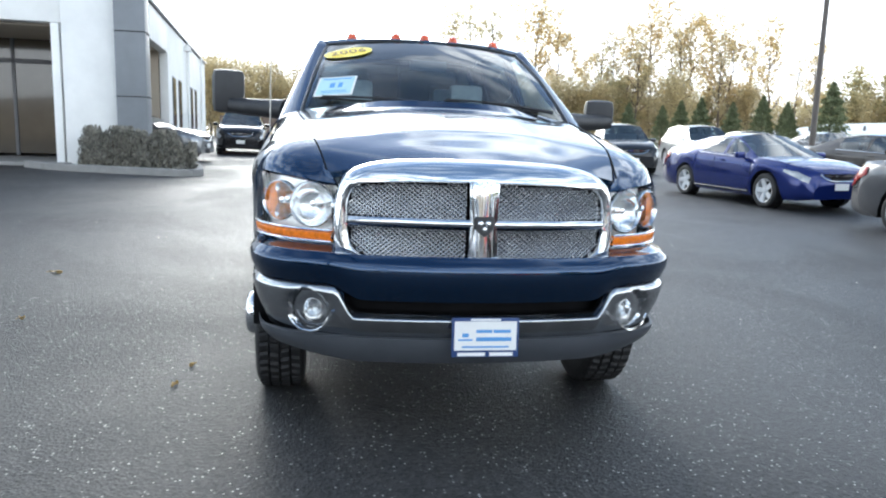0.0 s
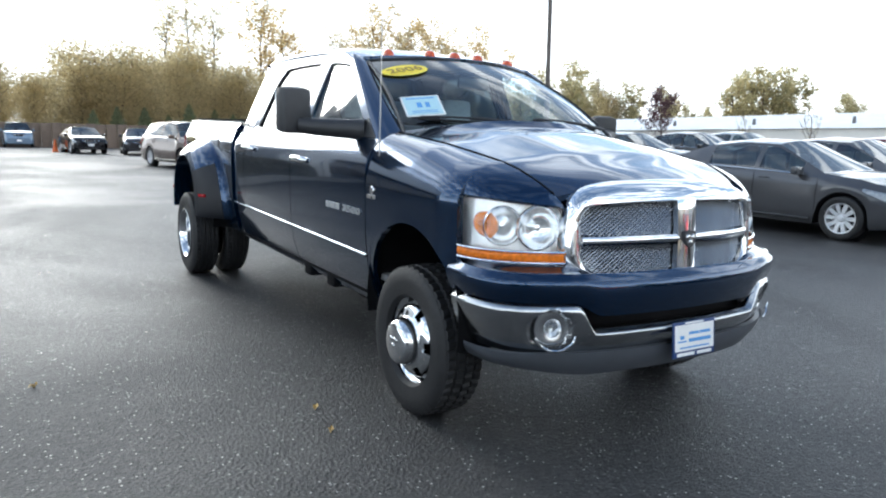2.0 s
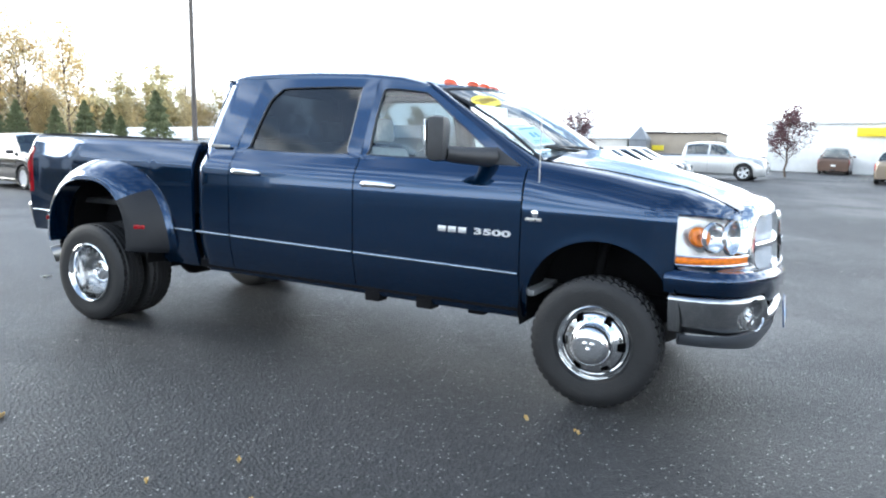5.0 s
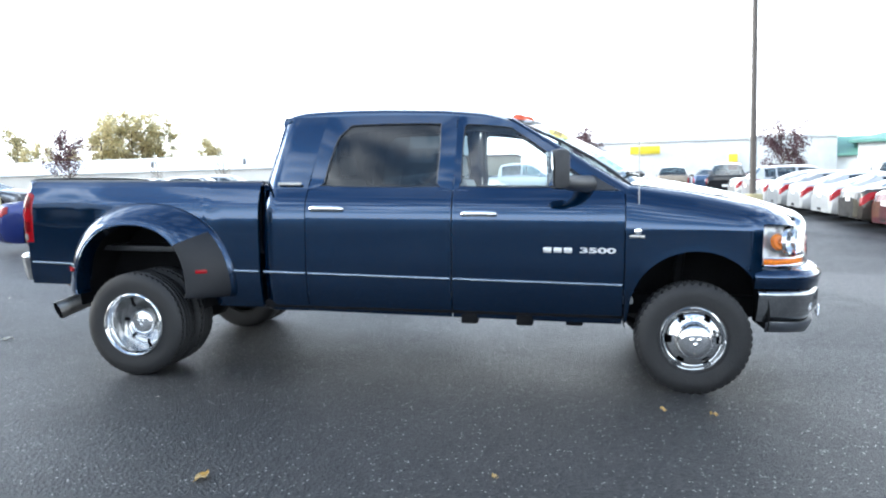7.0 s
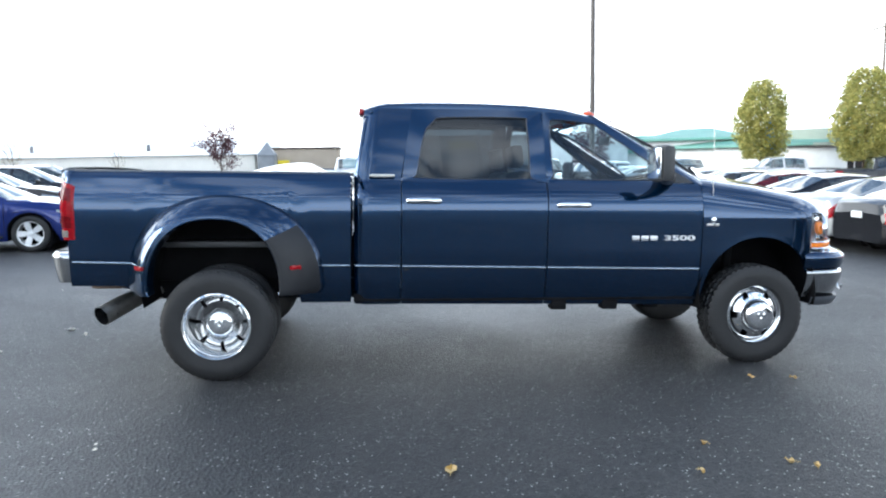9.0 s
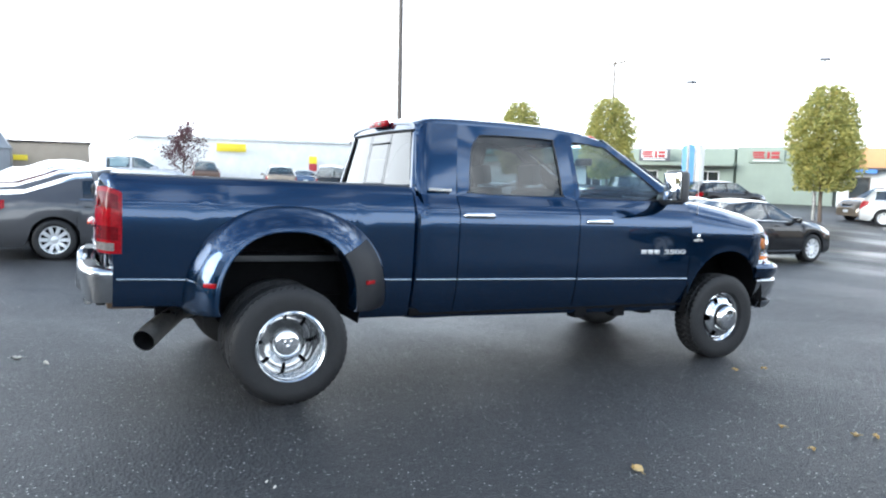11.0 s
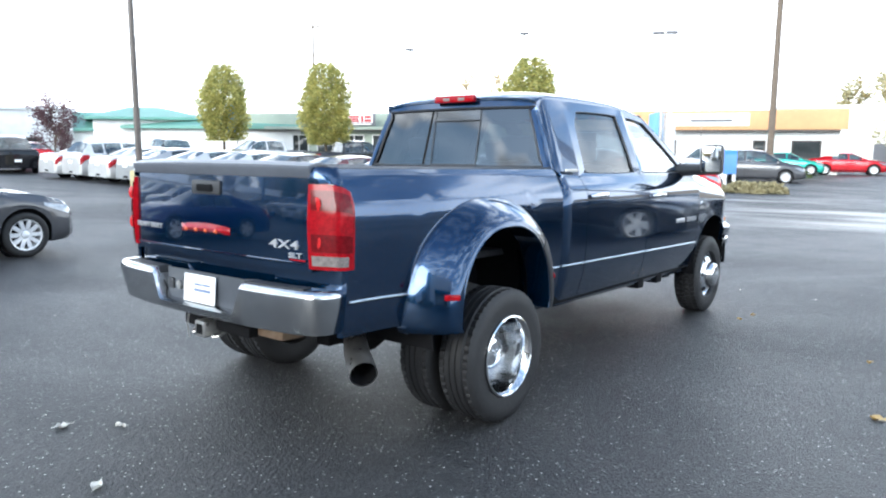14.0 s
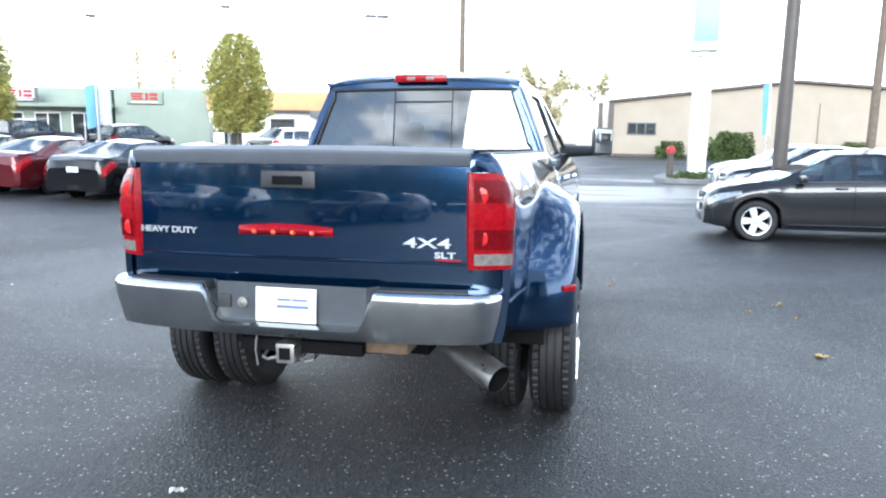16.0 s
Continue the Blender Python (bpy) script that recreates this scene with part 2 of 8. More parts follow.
def box(bm, x0, x1, y0, y1, z0, z1, bevel=0.0, turn=None):
    r = bmesh.ops.create_cube(bm, size=1.0)
    vs = r["verts"]
    for v in vs:
        v.co = Vector((x0 + (v.co.x + 0.5) * (x1 - x0), y0 + (v.co.y + 0.5) * (y1 - y0), z0 + (v.co.z + 0.5) * (z1 - z0)))
    if bevel:
        es = list({e for v in vs for e in v.link_edges})
        out = bmesh.ops.bevel(bm, geom=es, offset=bevel, segments=2, profile=0.6, affect="EDGES")
        vs = list({v for f in out["faces"] for v in f.verts} | {v for v in vs if v.is_valid})
    if turn is not None:
        for v in vs:
            v.co = turn @ v.co
    return bm


def rim_in(bm, offset):
    """Turns the open edges of a panel in by an offset, so that its gaps have depth."""
    es = [e for e in bm.edges if e.is_boundary]
    r = bmesh.ops.extrude_edge_only(bm, edges=es)
    for v in [g for g in r["geom"] if isinstance(g, bmesh.types.BMVert)]:
        v.co += Vector(offset)
    return bm


def lathe(profile, n=40, axis="x", bm=None, centre=(0, 0, 0)):
    """Turns (along, radius) pairs round an axis."""
    bm = bm or bmesh.new()
    cx, cy, cz = centre

    def place(u, k):
        along, r = profile[k]
        c, s = math.cos(u) * r, math.sin(u) * r
        if axis == "x":
            return (cx + along, cy + c, cz + s)
        if axis == "y":
            return (cx + c, cy + along, cz + s)
        return (cx + c, cy + s, cz + along)

    return grid(place, [2 * math.pi * i / n for i in range(n)], range(len(profile)), bm, closed=True)


def tube(bm, pts, radius, n=8, cap=True):
    """A pipe along points; radius is one number or one for each point."""
    rs = radius if isinstance(radius, (list, tuple)) else [radius] * len(pts)
    rings = []
    side = None
    for i, p in enumerate(pts):
        p = Vector(p)
        a, b = Vector(pts[max(i - 1, 0)]), Vector(pts[min(i + 1, len(pts) - 1)])
        t = (b - a).normalized()
        if side is None:
            side = t.cross(Vector((0, 0, 1)) if abs(t.z) < 0.9 else Vector((1, 0, 0))).normalized()
        side = (side - t * side.dot(t)).normalized()
        up = t.cross(side)
        rings.append([bm.verts.new(p + (side * math.cos(2 * math.pi * k / n) + up * math.sin(2 * math.pi * k / n)) * rs[i]) for k in range(n)])
    for a, b in zip(rings, rings[1:]):
        for k in range(n):
            bm.faces.new((a[k], a[(k + 1) % n], b[(k + 1) % n], b[k]))
    if cap:
        bm.faces.new(rings[0][::-1])
        bm.faces.new(rings[-1])
    return bm


def curve_at(table, t):
    """A smooth value from rows of (t, value)."""
    if t <= table[0][0]:
        return table[0][1]
    for (a, va), (b, vb) in zip(table, table[1:]):
        if t <= b:
            return va + (vb - va) * (t - a) / (b - a)
    return table[-1][1]


def spline(pts, n, closed=False):
    """Catmull-Rom through points, n points in all, evenly spread by length."""
    p = [Vector(q) for q in pts]
    m = len(p)
    dense = []
    for i in range(m if closed else m - 1):
        p0, p1 = p[(i - 1) % m] if closed or i else p[0], p[i]
        p2 = p[(i + 1) % m]
        p3 = p[(i + 2) % m] if closed or i + 2 < m else p[m - 1]
        for k in range(16):
            t = k / 16
            dense.append(0.5 * ((2 * p1) + (p2 - p0) * t + (2 * p0 - 5 * p1 + 4 * p2 - p3) * t * t + (3 * p1 - p0 - 3 * p2 + p3) * t ** 3))
    dense.append(p[0].copy() if closed else p[-1].copy())
    acc = [0.0]
    for a, b in zip(dense, dense[1:]):
        acc.append(acc[-1] + (b - a).length)
    out, j = [], 0
    for i in range(n):
        want = acc[-1] * i / (n if closed else n - 1)
        while j < len(acc) - 2 and acc[j + 1] < want:
            j += 1
        f = (want - acc[j]) / max(acc[j + 1] - acc[j], 1e-9)
        out.append(dense[j].lerp(dense[j + 1], min(max(f, 0), 1)))
    return out


def bridge(loops, bm=None, closed=True):
    """Quads between loops of points of one count."""
    bm = bm or bmesh.new()
    rows = [[bm.verts.new(p) for p in loop] for loop in loops]
    n = len(rows[0])
    for a, b in zip(rows, rows[1:]):
        for k in range(n if closed else n - 1):
            bm.faces.new((a[k], a[(k + 1) % n], b[(k + 1) % n], b[k]))
    return bm


def lettering(name, text, size, depth, mat, parent, m, label="", wide=1.0, follow=None, bold=0.012):
    """Raised letters in the built-in font, standing in the local xy plane of m."""
    cu = bpy.data.curves.new(name, "FONT")
    cu.body = text
    cu.size = size
    cu.extrude = depth
    cu.offset = size * bold
    cu.align_x, cu.align_y = "CENTER", "CENTER"
    tmp = bpy.data.objects.new(name, cu)
    scene.collection.objects.link(tmp)
    me = bpy.data.meshes.new_from_object(tmp.evaluated_get(bpy.context.evaluated_depsgraph_get()))
    bpy.data.objects.remove(tmp)
    bpy.data.curves.remove(cu)
    me.transform(m @ Matrix.Diagonal((wide, 1, 1, 1)))
    if follow is not None:
        y0 = follow(m.translation.x, m.translation.z)
        for v in me.vertices:
            v.co.y += follow(v.co.x, v.co.z) - y0
    me.name = name
    me.materials.clear()
    me.materials.append(mat)
    ob = new(name, me)
    ob.parent = parent
    if label:
        tagged(ob, label=label)
    return ob


def empty(name, m=None):
    ob = new(name)
    ob.empty_display_size = 0.3
    if m is not None:
        ob.matrix_basis = m
    return ob


# ---------------------------------------------------------------- ground
def wet_asphalt():
    m = bpy.data.materials.new("wet_asphalt")
    m.use_nodes = True
    nt = m.node_tree
    b = nt.nodes["Principled BSDF"]
    co = nt.nodes.new("ShaderNodeTexCoord")

    def noise_node(scale, detail=6.0, rough=0.6):
        n = nt.nodes.new("ShaderNodeTexNoise")
        n.inputs["Scale"].default_value, n.inputs["Detail"].default_value, n.inputs["Roughness"].default_value = scale, detail, rough
        nt.links.new(co.outputs["Object"], n.inputs["Vector"])
        return n

    def ramp(src, p0, c0, p1, c1):
        r = nt.nodes.new("ShaderNodeValToRGB")
        r.color_ramp.elements[0].position, r.color_ramp.elements[1].position = p0, p1
        r.color_ramp.elements[0].color, r.color_ramp.elements[1].color = (*c0, 1), (*c1, 1)
        nt.links.new(src, r.inputs["Fac"])
        return r

    stone = nt.nodes.new("ShaderNodeTexVoronoi")
    stone.inputs["Scale"].default_value = 58.0
    nt.links.new(co.outputs["Object"], stone.inputs["Vector"])
    speck = ramp(stone.outputs["Color"], 0.30, (0.014, 0.014, 0.016), 1.0, (0.15, 0.150, 0.150))
    patch = noise_node(0.35, 7.0)
    tone = ramp(patch.outputs["Fac"], 0.30, (0.20, 0.205, 0.215), 0.72, (0.305, 0.305, 0.305))
    mul = nt.nodes.new("ShaderNodeMix")
    mul.data_type, mul.blend_type = "RGBA", "MULTIPLY"
    mul.inputs[0].default_value = 1.0
    # pale aggregate chips, one stone in six
    chip = nt.nodes.new("ShaderNodeTexVoronoi")
    chip.inputs["Scale"].default_value = 62.0
    nt.links.new(co.outputs["Object"], chip.inputs["Vector"])
    c_sep = nt.nodes.new("ShaderNodeSeparateColor")
    nt.links.new(chip.outputs["Color"], c_sep.inputs["Color"])
    few = nt.nodes.new("ShaderNodeMapRange")
    few.inputs["From Min"].default_value, few.inputs["From Max"].default_value = 0.88, 0.98
    nt.links.new(c_sep.outputs["Red"], few.inputs["Value"])
    core = nt.nodes.new("ShaderNodeMapRange")
    core.inputs["From Min"].default_value, core.inputs["From Max"].default_value = 0.42, 0.25
    nt.links.new(chip.outputs["Distance"], core.inputs["Value"])
    both = nt.nodes.new("ShaderNodeMath")
    both.operation = "MULTIPLY"
    nt.links.new(few.outputs["Result"], both.inputs[0])
    nt.links.new(core.outputs["Result"], both.inputs[1])
    chips = nt.nodes.new("ShaderNodeMix")
    chips.data_type = "RGBA"
    chips.inputs[7].default_value = (0.46, 0.45, 0.43, 1)
    nt.links.new(both.outputs["Value"], chips.inputs[0])
    nt.links.new(speck.outputs["Color"], mul.inputs[6])
    nt.links.new(tone.outputs["Color"], mul.inputs[7])
    nt.links.new(mul.outputs[2], chips.inputs[6])
    nt.links.new(chips.outputs[2], b.inputs["Base Color"])
    wet = noise_node(0.22, 5.0)
    wet.inputs["Distortion"].default_value = 0.8
    rr = nt.nodes.new("ShaderNodeMapRange")
    rr.inputs["From Min"].default_value, rr.inputs["From Max"].default_value = 0.40, 0.60
    rr.inputs["To Min"].default_value, rr.inputs["To Max"].default_value = 0.48, 0.60
    nt.links.new(wet.outputs["Fac"], rr.inputs["Value"])
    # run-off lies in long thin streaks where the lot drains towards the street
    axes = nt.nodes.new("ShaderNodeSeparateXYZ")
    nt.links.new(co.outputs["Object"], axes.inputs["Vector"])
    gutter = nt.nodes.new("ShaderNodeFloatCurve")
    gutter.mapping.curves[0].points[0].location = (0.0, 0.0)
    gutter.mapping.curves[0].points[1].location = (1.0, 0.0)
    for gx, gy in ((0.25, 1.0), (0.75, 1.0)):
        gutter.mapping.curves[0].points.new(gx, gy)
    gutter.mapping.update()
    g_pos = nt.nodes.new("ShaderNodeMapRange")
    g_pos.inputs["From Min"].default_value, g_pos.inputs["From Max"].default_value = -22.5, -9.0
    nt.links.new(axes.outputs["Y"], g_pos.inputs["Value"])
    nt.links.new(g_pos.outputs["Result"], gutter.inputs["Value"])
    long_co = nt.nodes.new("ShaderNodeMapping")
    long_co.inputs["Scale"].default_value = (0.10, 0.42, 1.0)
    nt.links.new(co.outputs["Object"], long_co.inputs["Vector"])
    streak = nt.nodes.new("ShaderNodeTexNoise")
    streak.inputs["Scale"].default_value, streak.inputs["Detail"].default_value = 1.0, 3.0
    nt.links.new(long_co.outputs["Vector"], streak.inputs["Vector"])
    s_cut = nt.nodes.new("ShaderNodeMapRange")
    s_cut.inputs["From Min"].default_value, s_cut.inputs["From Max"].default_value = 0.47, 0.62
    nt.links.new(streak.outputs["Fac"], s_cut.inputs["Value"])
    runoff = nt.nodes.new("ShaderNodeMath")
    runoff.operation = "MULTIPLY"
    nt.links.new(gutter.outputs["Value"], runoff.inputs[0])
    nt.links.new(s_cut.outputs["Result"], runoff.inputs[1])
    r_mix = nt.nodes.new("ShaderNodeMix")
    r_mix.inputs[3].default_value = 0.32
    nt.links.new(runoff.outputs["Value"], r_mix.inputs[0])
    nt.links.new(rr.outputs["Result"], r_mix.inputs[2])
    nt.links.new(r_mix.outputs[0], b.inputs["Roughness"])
    bump = nt.nodes.new("ShaderNodeBump")
    film = nt.nodes.new("ShaderNodeMapRange")      # standing water smooths the grain
    film.inputs["From Min"].default_value, film.inputs["From Max"].default_value = 0.40, 0.60
    film.inputs["To Min"].default_value, film.inputs["To Max"].default_value = 0.85, 1.0
    nt.links.new(wet.outputs["Fac"], film.inputs["Value"])
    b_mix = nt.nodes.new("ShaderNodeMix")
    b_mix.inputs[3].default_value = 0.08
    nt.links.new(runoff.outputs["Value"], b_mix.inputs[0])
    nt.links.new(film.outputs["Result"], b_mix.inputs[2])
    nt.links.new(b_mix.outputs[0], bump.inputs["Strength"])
    bump.inputs["Distance"].default_value = 0.008
    grain = noise_node(150.0, 3.0, 0.7)
    rough_h = nt.nodes.new("ShaderNodeMath")
    rough_h.operation = "ADD"
    nt.links.new(grain.outputs["Fac"], rough_h.inputs[0])
    nt.links.new(stone.outputs["Distance"], rough_h.inputs[1])
    nt.links.new(rough_h.outputs["Value"], bump.inputs["Height"])
    nt.links.new(bump.outputs["Normal"], b.inputs["Normal"])
    b.inputs["Specular IOR Level"].default_value = 0.68
    return m


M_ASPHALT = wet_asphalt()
edges = [-900, -500, -300, -200, -140, -100] + list(range(-80, -24, 8)) + list(range(-24, 26, 2)) + list(range(32, 88, 8)) + [100, 140, 200, 300, 500, 900]
bm = grid(lambda x, y: (x, y, ground_z(x, y)), edges, edges)
# tar-filled seams that cross the lot
M_TAR = material("tar_seam", (0.016, 0.016, 0.017), 0.5, vary=0.3, scale=5.0)
for k, row in enumerate((((-4.2, 12.3), (-2.0, 11.9), (0.5, 11.45), (3.5, 11.2), (8.0, 11.6)), ((-3.2, 26.6), (0.0, 26.2), (3.0, 25.2), (9.0, 25.6)))):
    seam = spline([(x, y, 0) for x, y in row], 40)
    bm2 = bmesh.new()
    rng_s = random.Random(k)
    rows = [[bm2.verts.new((p.x, p.y + o * rng_s.uniform(0.6, 1.3), ground_z(p.x, p.y) + 0.004)) for o in (-0.07, 0.07)] for p in seam]
    for a, b in zip(rows, rows[1:]):
        bm2.faces.new((a[0], b[0], b[1], a[1]))
    tagged(part("pavement_seam", bm2, M_TAR), "dark tar seam across the wet asphalt", "pavement seam", kind="structure")
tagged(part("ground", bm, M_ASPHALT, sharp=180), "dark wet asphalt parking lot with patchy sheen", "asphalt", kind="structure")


# ---------------------------------------------------------------- the pickup truck (front towards -y, passenger side at -x)
SLOPE_Y, SLOPE_X = 0.029, -0.012
t_y = Vector((0, 1, SLOPE_Y)).normalized()
t_x = Vector((1, 0, SLOPE_X))
t_x = (t_x - t_y * t_x.dot(t_y)).normalized()
t_z = t_x.cross(t_y)
TRUCK_M = Matrix((t_x, t_y, t_z)).transposed().to_4x4() @ Matrix.Translation((-0.017, 0, 0)) @ Matrix.Diagonal((0.983, 1, 1, 1))
truck = tagged(empty("pickup_truck", TRUCK_M), "navy blue four-door dually pickup truck on wet asphalt", "pickup truck")

HALF = [(0.42, 0.862), (0.47, 0.906), (0.55, 0.943), (0.68, 0.980), (0.85, 1.001), (1.00, 1.005), (1.12, 1.009), (1.22, 1.009), (1.275, 1.002), (1.305, 0.988), (1.345, 0.958), (1.385, 0.930)]
AX_R = 4.077
ROOF_EDGE = [(1.27, 1.884), (1.38, 1.907), (1.50, 1.925), (1.80, 1.949), (2.20, 1.959), (2.60, 1.955), (2.85, 1.943), (3.02, 1.920)]


def half_w(z):
    return curve_at(HALF, z)


def upper_x(z):
    return 0.930 - (z - 1.385) * 0.36 - 0.10 * max(0.0, z - 1.385) ** 2


def arch_z(y, cy, cz, ry, rz, floor):
    """The lower edge of a panel over a wheel."""
    d = (y - cy) / ry
    return max(floor, cz + rz * math.sqrt(1 - d * d)) if abs(d) < 1 else floor


def ring_frame(outer, inner, s, n=72):
    """A door's window frame: outlines in (y, z) on the leaning upper side of the cab."""
    def lay(loop, inset):
        pts = spline([(0, y, z) for y, z in loop], n, closed=True)
        return [Vector((s * (upper_x(p.z) - inset), p.y, p.z)) for p in pts]
    o, i = lay(outer, 0.0), lay(inner, 0.004)
    # start both loops at their lowest rear corner so that the quads don't twist
    def turned(loop):
        k = min(range(n), key=lambda q: loop[q].z * 3 - loop[q].y)
        return loop[k:] + loop[:k]
    o, i = turned(o), turned(i)
    deep = [p + Vector((-s * 0.035, 0, 0)) for p in i]
    back = [p + Vector((-s * 0.03, 0, 0)) for p in o]
    return bridge([back, o, i, deep])


def dense(corners, r=0.25):
    """Corners of an outline doubled near each corner, so that a spline keeps them tight."""
    out = []
    m = len(corners)
    for k, (y, z) in enumerate(corners):
        for q in (corners[k - 1], corners[(k + 1) % m]):
            dy, dz = q[0] - y, q[1] - z
            d = math.hypot(dy, dz)
            f = min(0.045 / d, 0.4)
            out.append((y + dy * f, z + dz * f))
        # order: towards the previous corner first
    return out


def flat_fill(loop, s, inset, thick=0.006):
    """A pane that fills an outline in (y, z)."""
    n = 48
    pts = spline([(0, y, z) for y, z in loop], n, closed=True)
    bm = bmesh.new()
    vs = [bm.verts.new((s * (upper_x(p.z) - inset), p.y, p.z)) for p in pts]
    bm.faces.new(vs)
    bmesh.ops.triangulate(bm, faces=bm.faces[:])
    return bm


front_win = dense([(0.66, 1.412), (1.27, 1.842), (1.615, 1.872), (1.615, 1.412)])
front_out = dense([(0.505, 1.390), (1.255, 1.880), (1.664, 1.932), (1.664, 1.390)])
rear_win = dense([(1.790, 1.412), (1.790, 1.878), (2.465, 1.870), (2.570, 1.775), (2.642, 1.412)])
rear_out = dense([(1.672, 1.390), (1.672, 1.932), (2.66, 1.934), (2.748, 1.390)])

sill = lambda y: 0.455 + 0.012 * (y - 0.5)
belt = lambda y: 1.385
FR_ARCH = lambda y: arch_z(y, -0.005, 0.565, 0.440, 0.422, 0.47)

for s in (-1, 1):
    # doors: lower skin and window frame in one mesh
    for nm, y0, y1, outer, inner in (("front_door", 0.478, 1.666, front_out, front_win), ("rear_door", 1.674, 2.750, rear_out, rear_win)):
        def skin(y, k):
            z = sill(y) + (1.388 - sill(y)) * k
            return (s * half_w(z), y, z)
        bm = grid(skin, span(y0, y1, 14), span(0, 1, 22))
        rim_in(bm, (-s * 0.03, 0, 0))
        fb = ring_frame(outer, inner, s)
        me = bpy.data.meshes.new("tmp")
        fb.to_mesh(me)
        fb.free()
        bm.from_mesh(me)
        bpy.data.meshes.remove(me)
        door = part(nm, bm, M_PAINT, truck)
        pane = part("window_pane", flat_fill(inner, s, 0.022), M_GLASS if nm == "front_door" else M_TINT, door,
                    "clear side glass" if nm == "front_door" else "dark privacy glass", recalc=False)
        # black weatherstrip round the glass
        loop = spline([(0, y, z) for y, z in inner], 72, closed=True)
        bm = tube(bmesh.new(), [(s * (upper_x(p.z) - 0.012), p.y, p.z) for p in loop + loop[:1]], 0.008, 6, cap=False)
        part("weatherstrip", bm, M_PLASTIC, door)
        # handle
        hy = 1.475 if nm == "front_door" else 2.59
        hz = 1.222 if nm == "front_door" else 1.248
        bm = bmesh.new()
        cup = grid(lambda u, v: (s * (1.012 + 0.002 - 0.010 * math.cos(v * math.pi / 2)), hy + u * 0.105 * math.sqrt(max(0, 1 - (v) ** 2 * 0.0)), hz + v * 0.028), span(-1, 1, 9), span(-1, 1, 5))
        cup.free()
        pts = spline([(s * 1.010, hy - 0.125, hz), (s * 1.040, hy - 0.08, hz + 0.004), (s * 1.045, hy, hz + 0.006), (s * 1.040, hy + 0.08, hz + 0.004), (s * 1.010, hy + 0.125, hz)], 15)
        tube(bm, pts, [0.012] + [0.021] * 13 + [0.012], 10)
        for v in bm.verts:
            v.co.x = s * (1.010 + (s * v.co.x - 1.010) * 0.8)
        part("door_handle", bm, M_CHROME, door, "chrome pull handle")
        # trim strip
        bm = grid(lambda y, a: (s * (half_w(0.745) - 0.003 + 0.015 * math.sin(a)), y, 0.744 + 0.013 * (y - 0.46) - 0.0105 * math.cos(a)), span(y0 + 0.006, y1 - 0.006, 6), span(0, math.pi, 8))
        part("trim_strip", bm, M_STRIP, door, "thin side moulding with its sky highlight put into the colour")

    # rear cab corner: lower and upper
    def corner(y, k):
        if k <= 1:
            z = 0.48 + (1.388 - 0.48) * k
            x = half_w(z)
        else:
            z = 1.388 + (1.936 - 0.01 * (y - 2.7) - 1.388) * (k - 1)
            x = upper_x(z)
        t = (y - 2.757) / (3.095 - 2.757)
        lean = -0.085 * max(0.0, z - 1.42) / 0.48 * t
        y_top = 2.757 - 0.09 * max(0.0, z - 1.40) / 0.5 * (1 - t)
        x -= 0.05 * max(0.0, t - 0.72) ** 2 / 0.08
        return (s * x, y_top + (y - 2.757) * (3.095 - y_top) / (3.095 - 2.757) + lean, z)
    bm = grid(corner, span(2.757, 3.095, 10), span(0, 1, 20) + span(1.02, 2, 16))
    rim_in(bm, (-s * 0.03, 0, 0))
    part("cab_corner", bm, M_PAINT, truck)
    bm = grid(lambda y, a: (s * (half_w(0.745) - 0.003 + 0.015 * math.sin(a)), y, 0.744 + 0.013 * (y - 0.46) - 0.0105 * math.cos(a)), span(2.762, 3.085, 4), span(0, math.pi, 8))
    part("trim_strip", bm, M_STRIP, truck)

    # front fender with its wheel arch; its top rolls in to the bonnet's edge
    def bonnet_edge(y):
        return curve_at([(-0.80, 0.615), (-0.70, 0.655), (-0.40, 0.715), (0.0, 0.765), (0.45, 0.815)], y), curve_at([(-0.80, 1.165), (-0.70, 1.196), (-0.60, 1.247), (-0.50, 1.288), (-0.40, 1.318), (0.0, 1.383), (0.47, 1.435)], y)

    def fender_low(y):
        return FR_ARCH(y)

    def fender(y, k):
        zb = fender_low(y)
        squeeze = 0.03 * max(0.0, (-0.25 - y) / 0.17) ** 2
        lip = 0.002 * math.exp(-((k * (1.12 - zb)) / 0.03) ** 2) if -0.46 < y < 0.455 else 0.0
        if k <= 1:
            z = zb + (1.14 - zb) * k
            return (s * (half_w(z) - squeeze + lip), y, z)
        t = k - 1
        xe, ze = bonnet_edge(y)
        p0, p1, p2 = (half_w(1.14) - squeeze, 1.14), (half_w(1.14) - squeeze - 0.015, ze - 0.035), (xe + 0.004, ze)
        return (s * ((1 - t) ** 2 * p0[0] + 2 * t * (1 - t) * p1[0] + t * t * p2[0]), y, (1 - t) ** 2 * p0[1] + 2 * t * (1 - t) * p1[1] + t * t * p2[1])
    ys = span(-0.42, 0.470, 40)
    bm = grid(fender, ys, [0, 0.04, 0.09] + span(0.15, 1, 12) + span(1.06, 2, 16))
    rim_in(bm, (-s * 0.03, 0, -0.0))
    part("front_fender", bm, M_PAINT, truck)
    # lower piece of the fender behind the wheel is below the arch; black liner inside
    bm = grid(lambda a, k: (s * (0.985 - 0.45 * k), 0.475 * math.cos(a) - 0.005, 0.55 + 0.485 * math.sin(a)), span(-0.25, math.pi + 0.2, 28), span(0, 1, 3))
    part("wheel_arch_liner", bm, M_DARK, truck)

